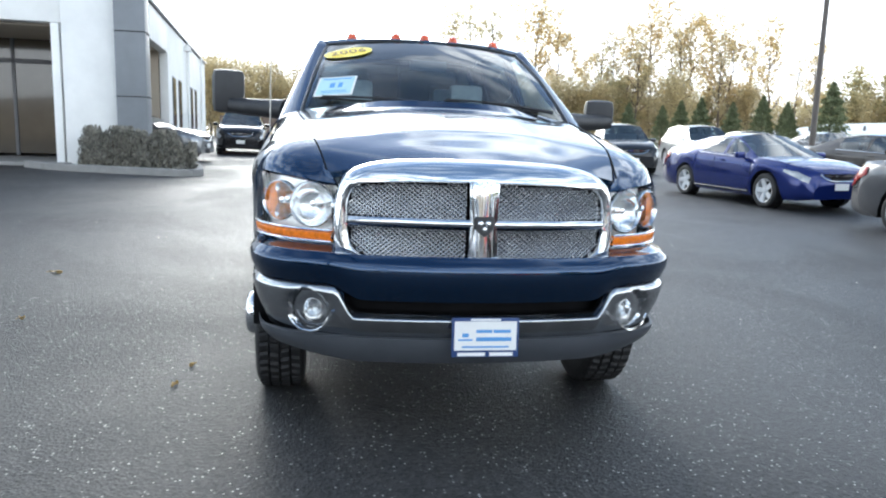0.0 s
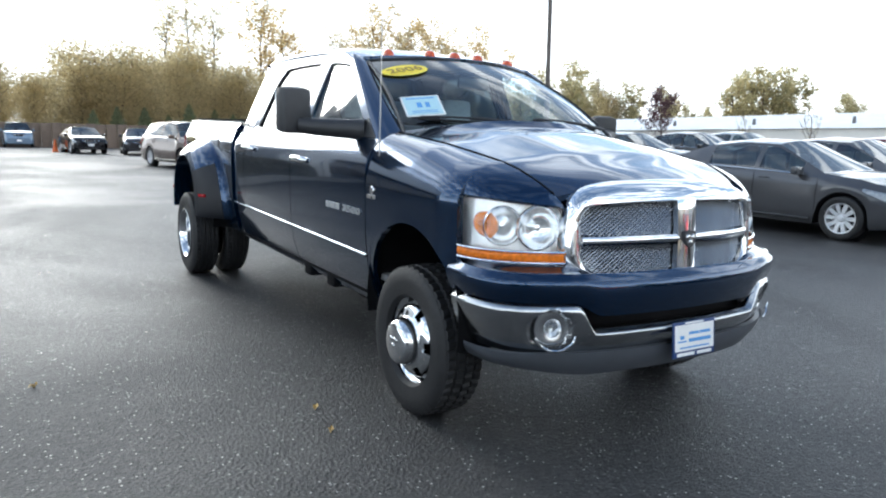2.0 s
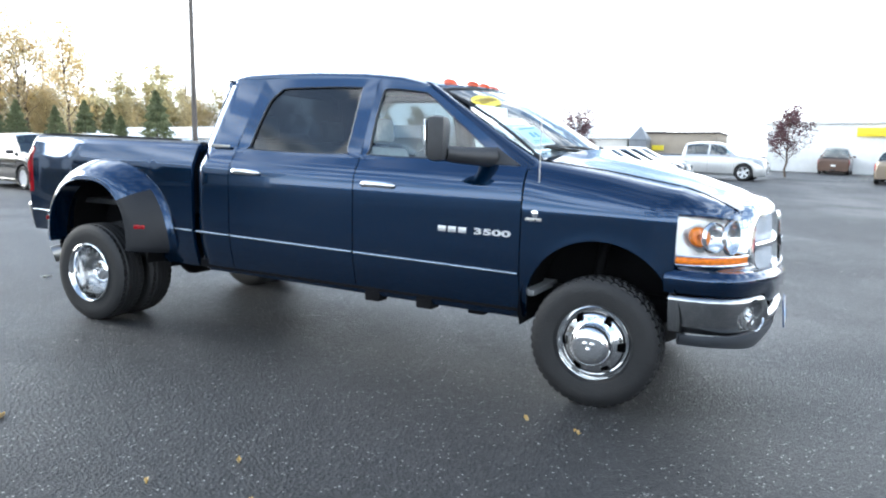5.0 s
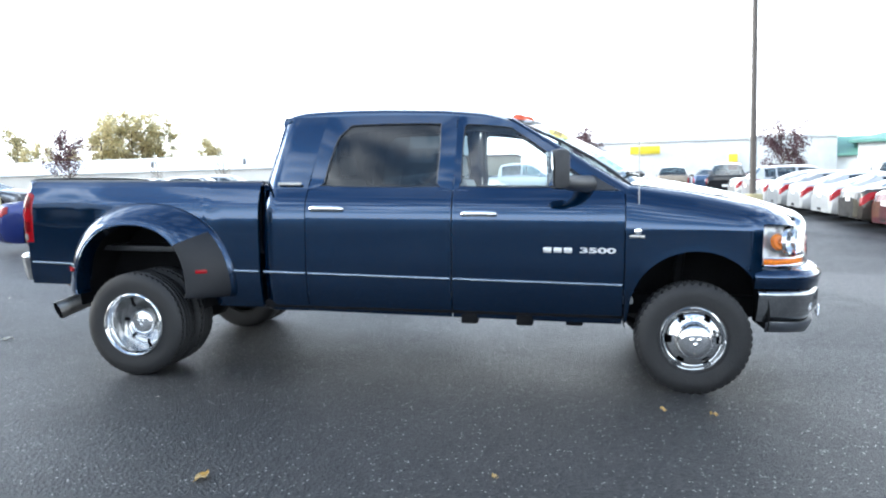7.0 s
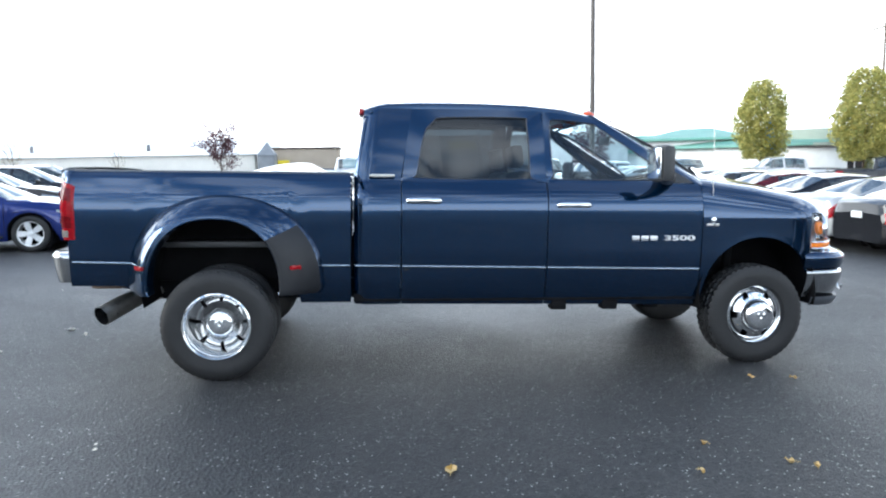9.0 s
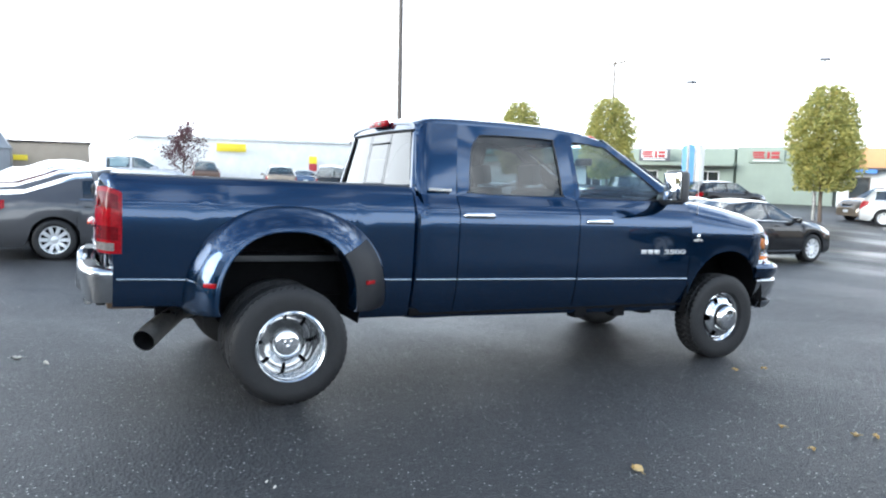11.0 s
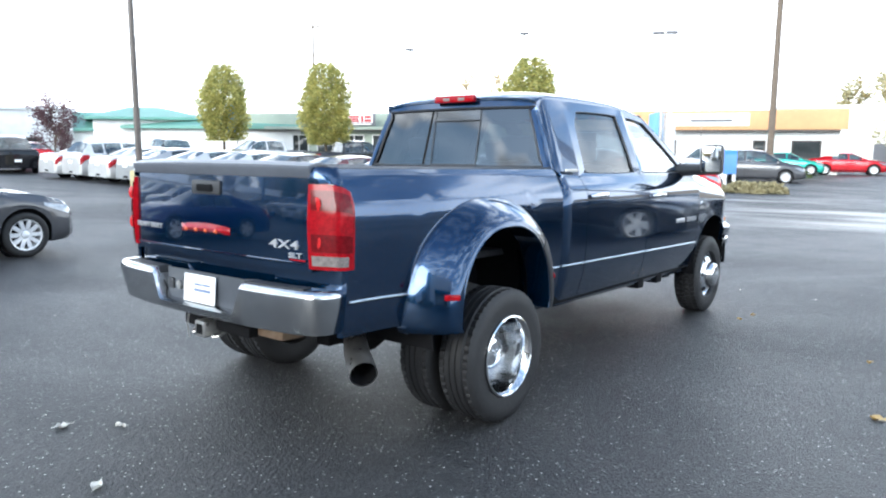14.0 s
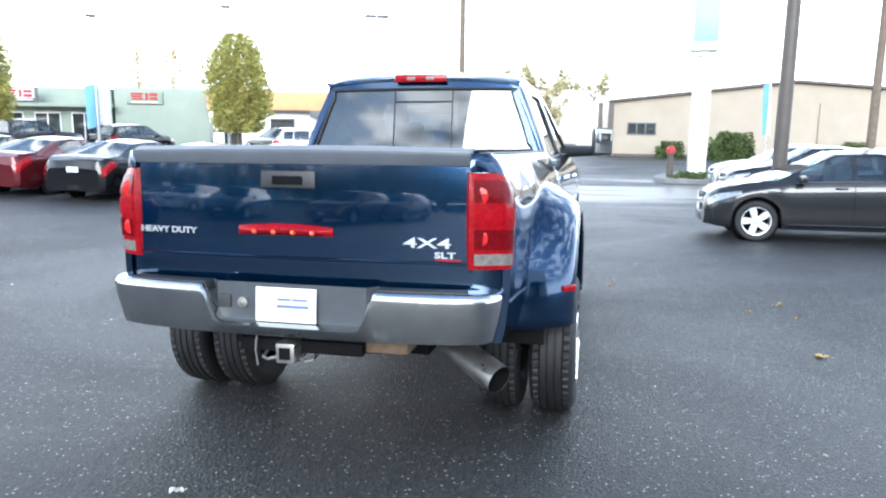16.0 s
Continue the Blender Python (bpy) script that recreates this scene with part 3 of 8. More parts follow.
    # the front wing's nose, over the headlamp
    def lamp_plan(q):
        p = [(0.972, -0.42), (0.965, -0.575), (0.835, -0.700), (0.632, -0.765)]
        a, b, c, d = (1 - q) ** 3, 3 * q * (1 - q) ** 2, 3 * q * q * (1 - q), q ** 3
        return sum(w * v[0] for w, v in zip((a, b, c, d), p)), sum(w * v[1] for w, v in zip((a, b, c, d), p))

    def lamp_top(q):
        return 1.168 - 0.035 * q * q

    def lean_y(z):
        return 0.16 * max(0.0, z - 0.92)

    def nose(q, k):
        x0, y0 = lamp_plan(q)
        z0 = lamp_top(q) + 0.006
        yh = -0.42 - 0.28 * q
        xe, ze = bonnet_edge(yh)
        x0, y0 = x0 - 0.012, y0 + lean_y(z0)
        p1 = (x0 + (xe - x0) * (0.05 + 0.30 * q), y0 + (yh - y0) * 0.30 + 0.012 * q, z0 + (ze - z0) * (0.86 - 0.26 * q))
        return tuple((1 - k) ** 2 * a + 2 * k * (1 - k) * b + k * k * c for a, b, c in zip((x0, y0, z0), p1, (xe + 0.004, yh, ze)))
    bm = grid(lambda q, k: (s * nose(q, k)[0], nose(q, k)[1], nose(q, k)[2]), span(0, 1, 18), span(0, 1, 12))
    rim_in(bm, (-s * 0.012, 0.018, -0.012))
    part("fender_nose", bm, M_PAINT, truck)

    # headlamp: reflector housing, bowls, amber lamp, strip and clear cover
    lamp = part("headlamp", grid(lambda q, k: (s * (lamp_plan(q)[0] - 0.05), lamp_plan(q)[1] + 0.075 + lean_y(0.90 + (lamp_top(q) - 0.90) * k), 0.90 + (lamp_top(q) - 0.90) * k), span(0, 1, 14), span(0, 1, 8)), M_HOUSING, truck, "clear headlamp with chrome reflector and amber strip")
    cover = grid(lambda q, k: (s * (lamp_plan(q)[0] + 0.004), lamp_plan(q)[1] + lean_y(0.945 + (lamp_top(q) - 0.945) * k) - 0.006, 0.945 + (lamp_top(q) - 0.945) * k), span(0, 1, 18), span(0, 1, 10))
    ob = part("lamp_cover", cover, M_LENS, lamp, recalc=False)
    ob.visible_shadow = False
    bm = grid(lambda q, k: (s * (lamp_plan(q)[0] + 0.005 - 0.012 * abs(k * 2 - 1) ** 4), lamp_plan(q)[1] - 0.006, 0.902 + 0.042 * k), span(0.0, 1, 18), span(0, 1, 7))
    part("amber_strip", bm, M_AMBER, lamp, "amber marker strip")
    # thin silver edge above and below the strip
    for zz in (0.898, 0.946):
        bm = tube(bmesh.new(), [(s * (lamp_plan(q)[0] + 0.004), lamp_plan(q)[1] - 0.008, zz) for q in span(0, 1, 14)], 0.005, 6)
        part("lamp_edge", bm, M_REFLECTOR, lamp)
    for cx, cy, cz, r, m_in in ((0.722, -0.735, 1.045, 0.088, M_REFLECTOR), (0.862, -0.655, 1.050, 0.078, M_REFLECTOR)):
        out = Vector((0.35 if cx < 0.8 else 0.62, -1, 0.05)).normalized()
        turn = Vector((0, 0, 1)).rotation_difference(Vector((s * out.x, out.y, out.z))).to_matrix().to_4x4()
        prof = [(-0.060, 0.012), (-0.058, r * 0.35), (-0.045, r * 0.70), (-0.012, r * 0.95), (0.0, r), (0.006, r * 1.06), (0.0, r * 1.12), (-0.02, r * 1.14)]
        bm = lathe(prof, 28, "z")
        tip = lathe([(-0.050, 0.0001), (-0.018, 0.0001), (-0.020, 0.014), (-0.058, 0.016)], 12, "z", bm)
        bm.transform(Matrix.Translation((s * cx, cy + 0.045, cz)) @ turn)
        part("reflector_bowl", bm, M_REFLECTOR, lamp)
        if cx > 0.8:
            bm = lathe([(-0.035, 0.0001), (-0.004, 0.02), (-0.008, 0.040), (-0.03, 0.050)], 18, "z")
            bm.transform(Matrix.Translation((s * 0.925, -0.545, 1.052)) @ Vector((0, 0, 1)).rotation_difference(Vector((s * 0.9, -0.45, 0.05)).normalized()).to_matrix().to_4x4() @ Matrix.Diagonal((1.1, 1.3, 1, 1)))
            part("amber_indicator", bm, M_AMBER, lamp, "amber indicator bulb")

    # door mirror on its long arm, the driver's moved in and lowered to fit the view
    m_top, m_x = (1.664, -1.262) if s < 0 else (1.590, 1.185)
    mir = part("door_mirror", tube(bmesh.new(), [(s * 0.90, 0.72, 1.435), (s * 1.00, 0.775, 1.438), (s * 1.16, 0.85, 1.443), (s * 1.24, 0.89, 1.45)], [0.062, 0.056, 0.050, 0.046], 12), M_PLASTIC, truck, "black tow mirror on a long arm")
    bm = box(bmesh.new(), -0.098, 0.098, -0.062, 0.050, 1.400, m_top, 0.045)
    bm.transform(Matrix.Translation((m_x, 0.925, 0)) @ pose(0, 0, 0, 0, 0, -s * 14))
    part("mirror_housing", bm, M_PLASTIC, mir)
    bm = box(bmesh.new(), -0.078, 0.078, 0.048, 0.056, 1.425, m_top - 0.022, 0.003)
    bm.transform(Matrix.Translation((0, 0.058, 1.53)) @ Matrix.Rotation(radians(-3.0), 4, "X") @ Matrix.Translation((0, -0.052, -1.53)))
    bm.transform(Matrix.Translation((m_x, 0.925, 0)) @ pose(0, 0, 0, 0, 0, -s * 14))
    part("mirror_glass", bm, M_MIRROR, mir)
    bm = bmesh.new()
    for a, b, c in (((0.52, 1.395), (0.70, 1.395), (0.70, 1.502)),):
        lo = [bm.verts.new((s * (upper_x(z) + 0.004), y, z)) for y, z in (a, b, c)]
        hi = [bm.verts.new((s * (upper_x(z) - 0.02), y, z)) for y, z in (a, b, c)]
        bm.faces.new(lo)
        bm.faces.new(hi[::-1])
        for k in range(3):
            bm.faces.new((lo[k], hi[k], hi[(k + 1) % 3], lo[(k + 1) % 3]))
    part("mirror_sail", bm, M_PLASTIC, mir)

    # pillar between the windscreen and the front door
    def pillar(t, k):
        a = Vector((s * (0.800 - 0.150 * t), 0.405 + 0.800 * t, 1.415 + 0.452 * t))     # windscreen side
        zb = 1.385 + 0.512 * t
        b = Vector((s * (upper_x(zb) + 0.002), 0.495 + 0.775 * t, zb))                   # door side
        c = (a + b) / 2 + Vector((s * 0.028, -0.028, 0.012))
        return (1 - k) ** 2 * a + 2 * k * (1 - k) * c + k * k * b
    bm = grid(pillar, span(-0.03, 1.03, 14), span(0, 1, 8))
    rim_in(bm, (-s * 0.02, 0.02, 0))
    part("windscreen_pillar", bm, M_PAINT, truck)


# roof
def roof_edge(y):
    return curve_at(ROOF_EDGE, y)


def roof(y, u):
    ze = roof_edge(y)
    xe = upper_x(ze) + 0.002
    a = u * math.pi / 2
    fore = max(0.0, (1.55 - y) / 0.28) ** 1.5
    crown = 0.062 - 0.024 * fore
    rear = 0.028 * max(0.0, (y - 2.85) / 0.17) ** 2
    x = xe * math.copysign(abs(math.sin(a)) ** 0.82, u)
    return (x, y - 0.205 * (1 - (x / xe) ** 2) * fore, ze + crown * math.cos(a) ** (0.75 + 0.6 * fore) - rear)


bm = grid(roof, [1.27, 1.29, 1.32, 1.36, 1.42, 1.5] + span(1.65, 2.85, 9) + [2.92, 2.98, 3.02], span(-1, 1, 31))
rim_in(bm, (0, 0, -0.02))
part("roof", bm, M_PAINT, truck)

# rear wall of the cab round the rear window
def rear_wall_pt(u, z):
    w = half_w(z) - 0.02 if z < 1.385 else upper_x(z) - 0.012
    return Vector((u * w, 3.100 - 0.082 * max(0.0, z - 1.42) / 0.48 - 0.030 * abs(u) ** 3, z))


def rear_loop(x_half, z0, z1, taper, r):
    pts = []
    for sx_, z in ((1, z0), (1, z1), (-1, z1), (-1, z0)):
        pts.append((sx_ * (x_half - taper * (z - z0)), z))
    return dense(pts)


outer = spline([(x, 0, z) for x, z in rear_loop(0.905, 1.385, 1.926, 0.40, 0)], 80, True)
inner = spline([(x, 0, z) for x, z in rear_loop(0.800, 1.452, 1.872, 0.37, 0)], 80, True)
lay = lambda loop, dy: [Vector((p.x, rear_wall_pt(p.x / 0.93, p.z).y + dy, p.z)) for p in loop]
bm = bridge([lay(outer, -0.03), lay(outer, 0), lay(inner, 0.004), lay(inner, -0.02)])
grid(lambda x, z: (x, 3.100 - 0.03 * abs(x / 0.93) ** 3, z), span(-0.90, 0.90, 9), [0.75, 1.0, 1.2, 1.39], bm)
part("cab_rear_wall", bm, M_PAINT, truck)
bm = bmesh.new()
bm.faces.new([bm.verts.new(p) for p in lay(inner, -0.010)])
bmesh.ops.triangulate(bm, faces=bm.faces[:])
rw = part("rear_window", bm, M_REAR_GLASS, truck, "dark sliding rear window", recalc=False)
for x in (-0.235, 0.195):
    bm = box(bmesh.new(), x - 0.0035, x + 0.0035, 0, 0.003, 1.455, 1.872, 0.0015)
    for v in bm.verts:
        v.co.y += rear_wall_pt(v.co.x / 0.93, v.co.z).y - 0.004
    part("slider_frame", bm, M_PLASTIC, rw)
for zz in (1.460, 1.790):
    bm = box(bmesh.new(), -0.235, 0.195, 0, 0.010, zz - 0.004, zz + 0.004, 0.002)
    for v in bm.verts:
        v.co.y += rear_wall_pt(0, v.co.z).y - 0.004
    part("slider_frame", bm, M_PLASTIC, rw)
loop = lay(inner, 0.002)
part("window_seal", tube(bmesh.new(), loop + loop[:1], 0.009, 6, cap=False), M_PLASTIC, rw)
# high brake lamp
bm = bmesh.new()
box(bm, -0.190, 0.185, 3.020, 3.062, 1.922, 1.976, 0.010)
hb = part("high_brake_lamp", bm, M_RED, truck, "red high-mounted brake lamp")
for x in (-0.075, 0.065):
    bm = box(bmesh.new(), x - 0.030, x + 0.030, 3.056, 3.066, 1.933, 1.956, 0.003)
    part("cargo_lens", bm, M_WHITE_LENS, hb, "small clear cargo lens")

# windscreen, cowl and wipers
def screen(u, v):
    lo = Vector((0.800 * u, 0.405 - 0.225 * (1 - u * u), 1.412 + 0.012 * (1 - u * u)))
    hi = Vector((0.650 * u, 1.205 - 0.130 * (1 - u * u), 1.868 + 0.044 * (1 - u * u)))
    p = lo.lerp(hi, v)
    p.z += 0.030 * math.sin(math.pi * v)
    p.y -= 0.022 * math.sin(math.pi * v)
    return p


wind = part("windscreen", grid(screen, span(-1, 1, 25), span(0, 1, 14)), M_SCREEN, truck, "clear laminated windscreen", recalc=False)
bm = tube(bmesh.new(), [screen(u, 0.0) for u in span(-1, 1, 15)] + [screen(1, v) for v in span(0.1, 1, 8)] + [screen(u, 1.0) for u in span(0.9, -1, 15)] + [screen(-1, v) for v in span(0.9, 0, 8)], 0.011, 6)
part("screen_seal", bm, M_PLASTIC, wind)
bm = grid(lambda u, k: (u * (0.80 + 0.02 * k), 0.41 - 0.230 * (1 - u * u) - 0.075 * k + 0.01 * math.sin(k * 3), 1.420 + 0.004 * math.sin(k * 3.1) - 0.012 * k), span(-1, 1, 19), span(0, 1, 5))
part("cowl", bm, M_PLASTIC, truck)
for x0, x1 in ((-0.70, -0.02), (0.02, 0.70)):
    a, b = screen(x0 / 0.8, 0.15), screen(x1 / 0.8, 0.09)
    pts = [a.lerp(b, t) + Vector((0, -0.020, 0.022 + 0.012 * math.sin(t * math.pi))) for t in span(0, 1, 9)]
    wp = part("wiper", tube(bmesh.new(), pts, [0.007] * 4 + [0.011] * 5, 6), M_PLASTIC, truck, "black wiper arm and blade")
    bl = [a.lerp(b, t) + Vector((0, -0.016, 0.012)) for t in span(-0.02, 0.86, 7)]
    part("wiper_blade", tube(bmesh.new(), bl, 0.008, 6), M_RUBBER, wp)


# bonnet with its raised centre
def bonnet(y, u):
    xe, ze = bonnet_edge(y)
    t = (y + 0.80) / 1.25
    front = max(0.0, (-0.50 - y) / 0.20)
    bulge = (0.030 + 0.030 * t + 0.030 * front ** 1.5) * (1 - abs(u) ** 2.4)
    dome = (0.012 + 0.012 * t) * (1 / (1 + math.exp((abs(u) - 0.56) * 13)))
    yy = y
    if y > 0.2:
        yy = y - (y - 0.2) / 0.26 * 0.215 * (1 - u * u)
    return (u * xe, yy - 0.078 * front * (1 - abs(u) ** 2.2), ze + bulge + dome - 0.014 * front * front)


bm = grid(bonnet, span(-0.70, 0.46, 28), span(-1, 1, 49))
rim_in(bm, (0, 0, -0.025))
part("bonnet", bm, M_PAINT, truck)
for s in (-1, 1):
    edge = [(s * (bonnet_edge(y)[0] + 0.003), y, bonnet_edge(y)[1] + 0.0005) for y in span(-0.70, 0.455, 18)]
    part("bonnet_gap", tube(bmesh.new(), edge, 0.0045, 5), M_DARK, truck)

# ---- grille
def grille_y(x, z):
    return -0.905 + 0.30 * x * x + 0.08 * (z - 0.80) + 5.5 * max(0.0, z - 1.14) ** 2


def half_loop(pts, n):
    full = [(x, z) for x, z in pts] + [(-x, z) for x, z in reversed(pts) if x > 0.001]
    return spline([(x, 0, z) for x, z in full], n, True)


NG = 96
g_out = half_loop([(0.0, 1.262), (0.22, 1.258), (0.42, 1.242), (0.55, 1.205), (0.610, 1.135), (0.625, 1.03), (0.632, 0.92), (0.610, 0.868), (0.555, 0.818), (0.42, 0.792), (0.2, 0.786), (0.0, 0.784)], NG)
g_in = half_loop([(0.0, 1.166), (0.25, 1.164), (0.45, 1.154), (0.535, 1.135), (0.563, 1.085), (0.566, 1.01), (0.560, 0.93), (0.540, 0.880), (0.48, 0.845), (0.35, 0.828), (0.2, 0.824), (0.0, 0.822)], NG)


def grille_ring(loop, push):
    return [Vector((p.x, grille_y(p.x, p.z) + push, p.z)) for p in loop]


mid = [a.lerp(b, 0.45) for a, b in zip(g_out, g_in)]
near = [a.lerp(b, 0.90) for a, b in zip(g_out, g_in)]
first = [a.lerp(b, 0.12) for a, b in zip(g_out, g_in)]
bm = bridge([grille_ring(g_out, 0.10), grille_ring(g_out, 0.020), grille_ring(first, -0.004), grille_ring(mid, -0.020), grille_ring(near, -0.006), grille_ring(g_in, 0.012), grille_ring(g_in, 0.055)])
grl = part("grille", bm, M_CHROME, truck, "chrome crosshair grille with diamond mesh inserts", sharp=60)
bm = bmesh.new()
bm.faces.new([bm.verts.new(p) for p in grille_ring(g_in, 0.075)])
part("grille_backing", bm, M_DARK, grl)
poly = [(p.x, p.z) for p in g_in]


def inside(x, z):
    hit = False
    for (xa, za), (xb, zb) in zip(poly, poly[1:] + poly[:1]):
        if (za > z) != (zb > z) and x < (xb - xa) * (z - za) / (zb - za) + xa:
            hit = not hit
    return hit


for quad, (xa, xb, za, zb) in enumerate(((-0.57, -0.058, 1.014, 1.17), (0.058, 0.57, 1.014, 1.17), (-0.57, -0.058, 0.82, 0.978), (0.058, 0.57, 0.82, 0.978))):
    bm = bmesh.new()
    step, seg = 0.0230, 0.0115
    for way in (1, -1):
        k = -84
        while k < 110:
            c = k * step
            run = []
            for i in range(-80, 81):
                x = i * seg
                z = 1.0 + way * 0.80 * (x - c)
                ok = xa <= x <= xb and za <= z <= zb and inside(x, z)
                if ok:
                    lift = 0.003 * math.cos(math.pi * (i + k + (way > 0)))
                    run.append(Vector((x, grille_y(x, z) + 0.026 + lift, z)))
                if (not ok or i == 80) and run:
                    if len(run) > 1:
                        nrm = Vector((1, 0, way * 0.8)).normalized().cross(Vector((0, -1, 0)))
                        rows = []
                        for p in run:
                            rows.append([bm.verts.new(p + nrm * 0.0038), bm.verts.new(p + Vector((0, -0.004, 0))), bm.verts.new(p - nrm * 0.0038)])
                        for a, b in zip(rows, rows[1:]):
                            bm.faces.new((a[0], b[0], b[1], a[1]))
                            bm.faces.new((a[1], b[1], b[2], a[2]))
                    run = []
            k += 1
    part("mesh_insert", bm, M_MESH, grl, "woven steel diamond mesh", recalc=False)
bm = grid(lambda x, k: (x, grille_y(x, 0.996) - 0.006 - 0.010 * math.sin(k * math.pi), 0.978 + 0.036 * k + 0.006 * (1 - (x / 0.57) ** 2)), span(-0.566, 0.566, 25), span(0, 1, 6))
rim_in(bm, (0, 0.04, 0))
part("grille_bar", bm, M_CHROME, grl)
bm = grid(lambda z, k: (0.058 * (2 * k - 1) * (1 + 0.10 * abs(z - 1.0) / 0.17), grille_y(0, z) - 0.010 - 0.020 * math.sin(k * math.pi), z), span(0.815, 1.180, 16), span(0, 1, 7))
rim_in(bm, (0, 0.04, 0))
part("grille_post", bm, M_CHROME, grl)
bm = bmesh.new()
shield = [(-0.046, 1.030), (-0.03, 1.042), (0.0, 1.045), (0.03, 1.042), (0.046, 1.030), (0.044, 0.990), (0.022, 0.960), (0.0, 0.948), (-0.022, 0.960), (-0.044, 0.990)]
lo = [bm.verts.new((x, grille_y(0, z) - 0.020, z)) for x, z in shield]
hi = [bm.verts.new((x * 0.82, grille_y(0, z) - 0.032, 0.996 + (z - 0.996) * 0.82)) for x, z in shield]
for k in range(10):
    bm.faces.new((lo[k], lo[(k + 1) % 10], hi[(k + 1) % 10], hi[k]))
bm.faces.new(hi)
emb = part("emblem", bm, M_PLASTIC, grl, "dark shield emblem with a plain chrome motif")
bm = bmesh.new()
for x, z, r in ((-0.016, 1.008, 0.014), (0.016, 1.008, 0.014), (0.0, 0.985, 0.013)):
    lathe([(-0.002, r), (-0.008, r * 0.7), (-0.010, 0.0001)], 14, "y", bm, (x, grille_y(0, z) - 0.030, z))
part("emblem_motif", bm, M_CHROME, emb)

# ---- front bumper
BPL = [(-0.985, -0.405), (-0.985, -0.52), (-0.965, -0.640), (-0.900, -0.745), (-0.760, -0.835), (-0.55, -0.905), (-0.28, -0.945), (0.0, -0.957), (0.28, -0.945), (0.55, -0.905), (0.760, -0.835), (0.900, -0.745), (0.965, -0.640), (0.985, -0.52), (0.985, -0.405)]
NB = 121
plan = spline([(x, y, 0) for x, y in BPL], NB)
normals = []
for i in range(NB):
    d = plan[min(i + 1, NB - 1)] - plan[max(i - 1, 0)]
    normals.append(Vector((d.y, -d.x, 0)).normalized())
# the way out of the body
normals = [n if n.y < 0 or abs(n.y) < 0.2 and n.x * p.x > 0 else -n for n, p in zip(normals, plan)]


def smooth(a, b, t):
    t = min(max((t - a) / (b - a), 0.0), 1.0)
    return t * t * (3 - 2 * t)


def bumper_top(x):
    return 0.615 + (0.742 - 0.615) * smooth(0.535, 0.625, abs(x)) + 0.004 * math.cos(x * 2)


def bumper_bottom(x):
    return 0.492 + 0.02 * smooth(0.6, 1.0, abs(x))


def fog_dent(x, z):
    r = math.hypot(abs(x) - 0.742, (z - 0.622) * 0.98)
    return 0.050 * (1 - smooth(0.070, 0.092, r))


def chrome_bar(i, k):
    p, n = plan[i], normals[i]
    zt, zb = bumper_top(p.x), bumper_bottom(p.x)
    if k <= 1:
        z = zb + (zt - zb) * k
        out = 0.004 - 0.075 * (1 - k) ** 1.6 - 0.034 * smooth(0.80, 1.0, k) ** 2
        if 0 < k < 1:
            out -= fog_dent(p.x, z)
    else:
        z = zt + 0.008 * math.sin((k - 1) * math.pi * 0.6)
        out = -0.030 - 0.055 * (k - 1)
    q = p + n * out
    return (q.x, q.y, z)


bm = grid(chrome_bar, range(NB), span(0, 1, 30) + [1.15, 1.4, 2.0])
fbp = part("front_bumper", bm, M_BUMPER, truck, "chrome front bumper with round fog lamps", sharp=50)
# painted upper cover
def cover_pt(i, k):
    p, n = plan[i], normals[i]
    mid_low = 0.700 + 0.055 * smooth(0.50, 0.66, abs(p.x))
    z = mid_low + (0.868 - mid_low) * min(k, 1.0)
    out = -0.006 + 0.018 * math.sin(math.pi * min(k, 1.0) * 0.92) - 0.020 * smooth(0.7, 1.0, k)
    if k > 1:
        z = 0.868 + 0.022 * smooth(1, 2, k)
        out = -0.026 - 0.085 * (k - 1)
    q = p + n * out
    if abs(p.x) < 0.62 and k > 1:
        z -= 0.055 * (1 - smooth(0.5, 0.62, abs(p.x))) * (k - 1)
    return (q.x, q.y, z)


bm = grid(cover_pt, range(NB), [-0.12, 0.0] + span(0.06, 1, 12) + span(1.1, 2, 7))
rim_in(bm, (0, 0.03, 0))
part("upper_bumper_cover", bm, M_PAINT, fbp, "navy painted upper bumper cover")
# grey lower valance
def valance(i, k):
    p, n = plan[i], normals[i]
    z = 0.395 + 0.045 * smooth(0.5, 1.0, abs(p.x)) + (0.118 - 0.045 * smooth(0.5, 1.0, abs(p.x))) * k
    q = p + n * (-0.030 - 0.045 * (1 - k) ** 2)
    return (q.x, q.y, z)


bm = grid(valance, range(4, NB - 4), span(0, 1, 8))
rim_in(bm, (0, 0.03, 0))
part("lower_valance", bm, M_VALANCE, fbp, "grey plastic lower valance")
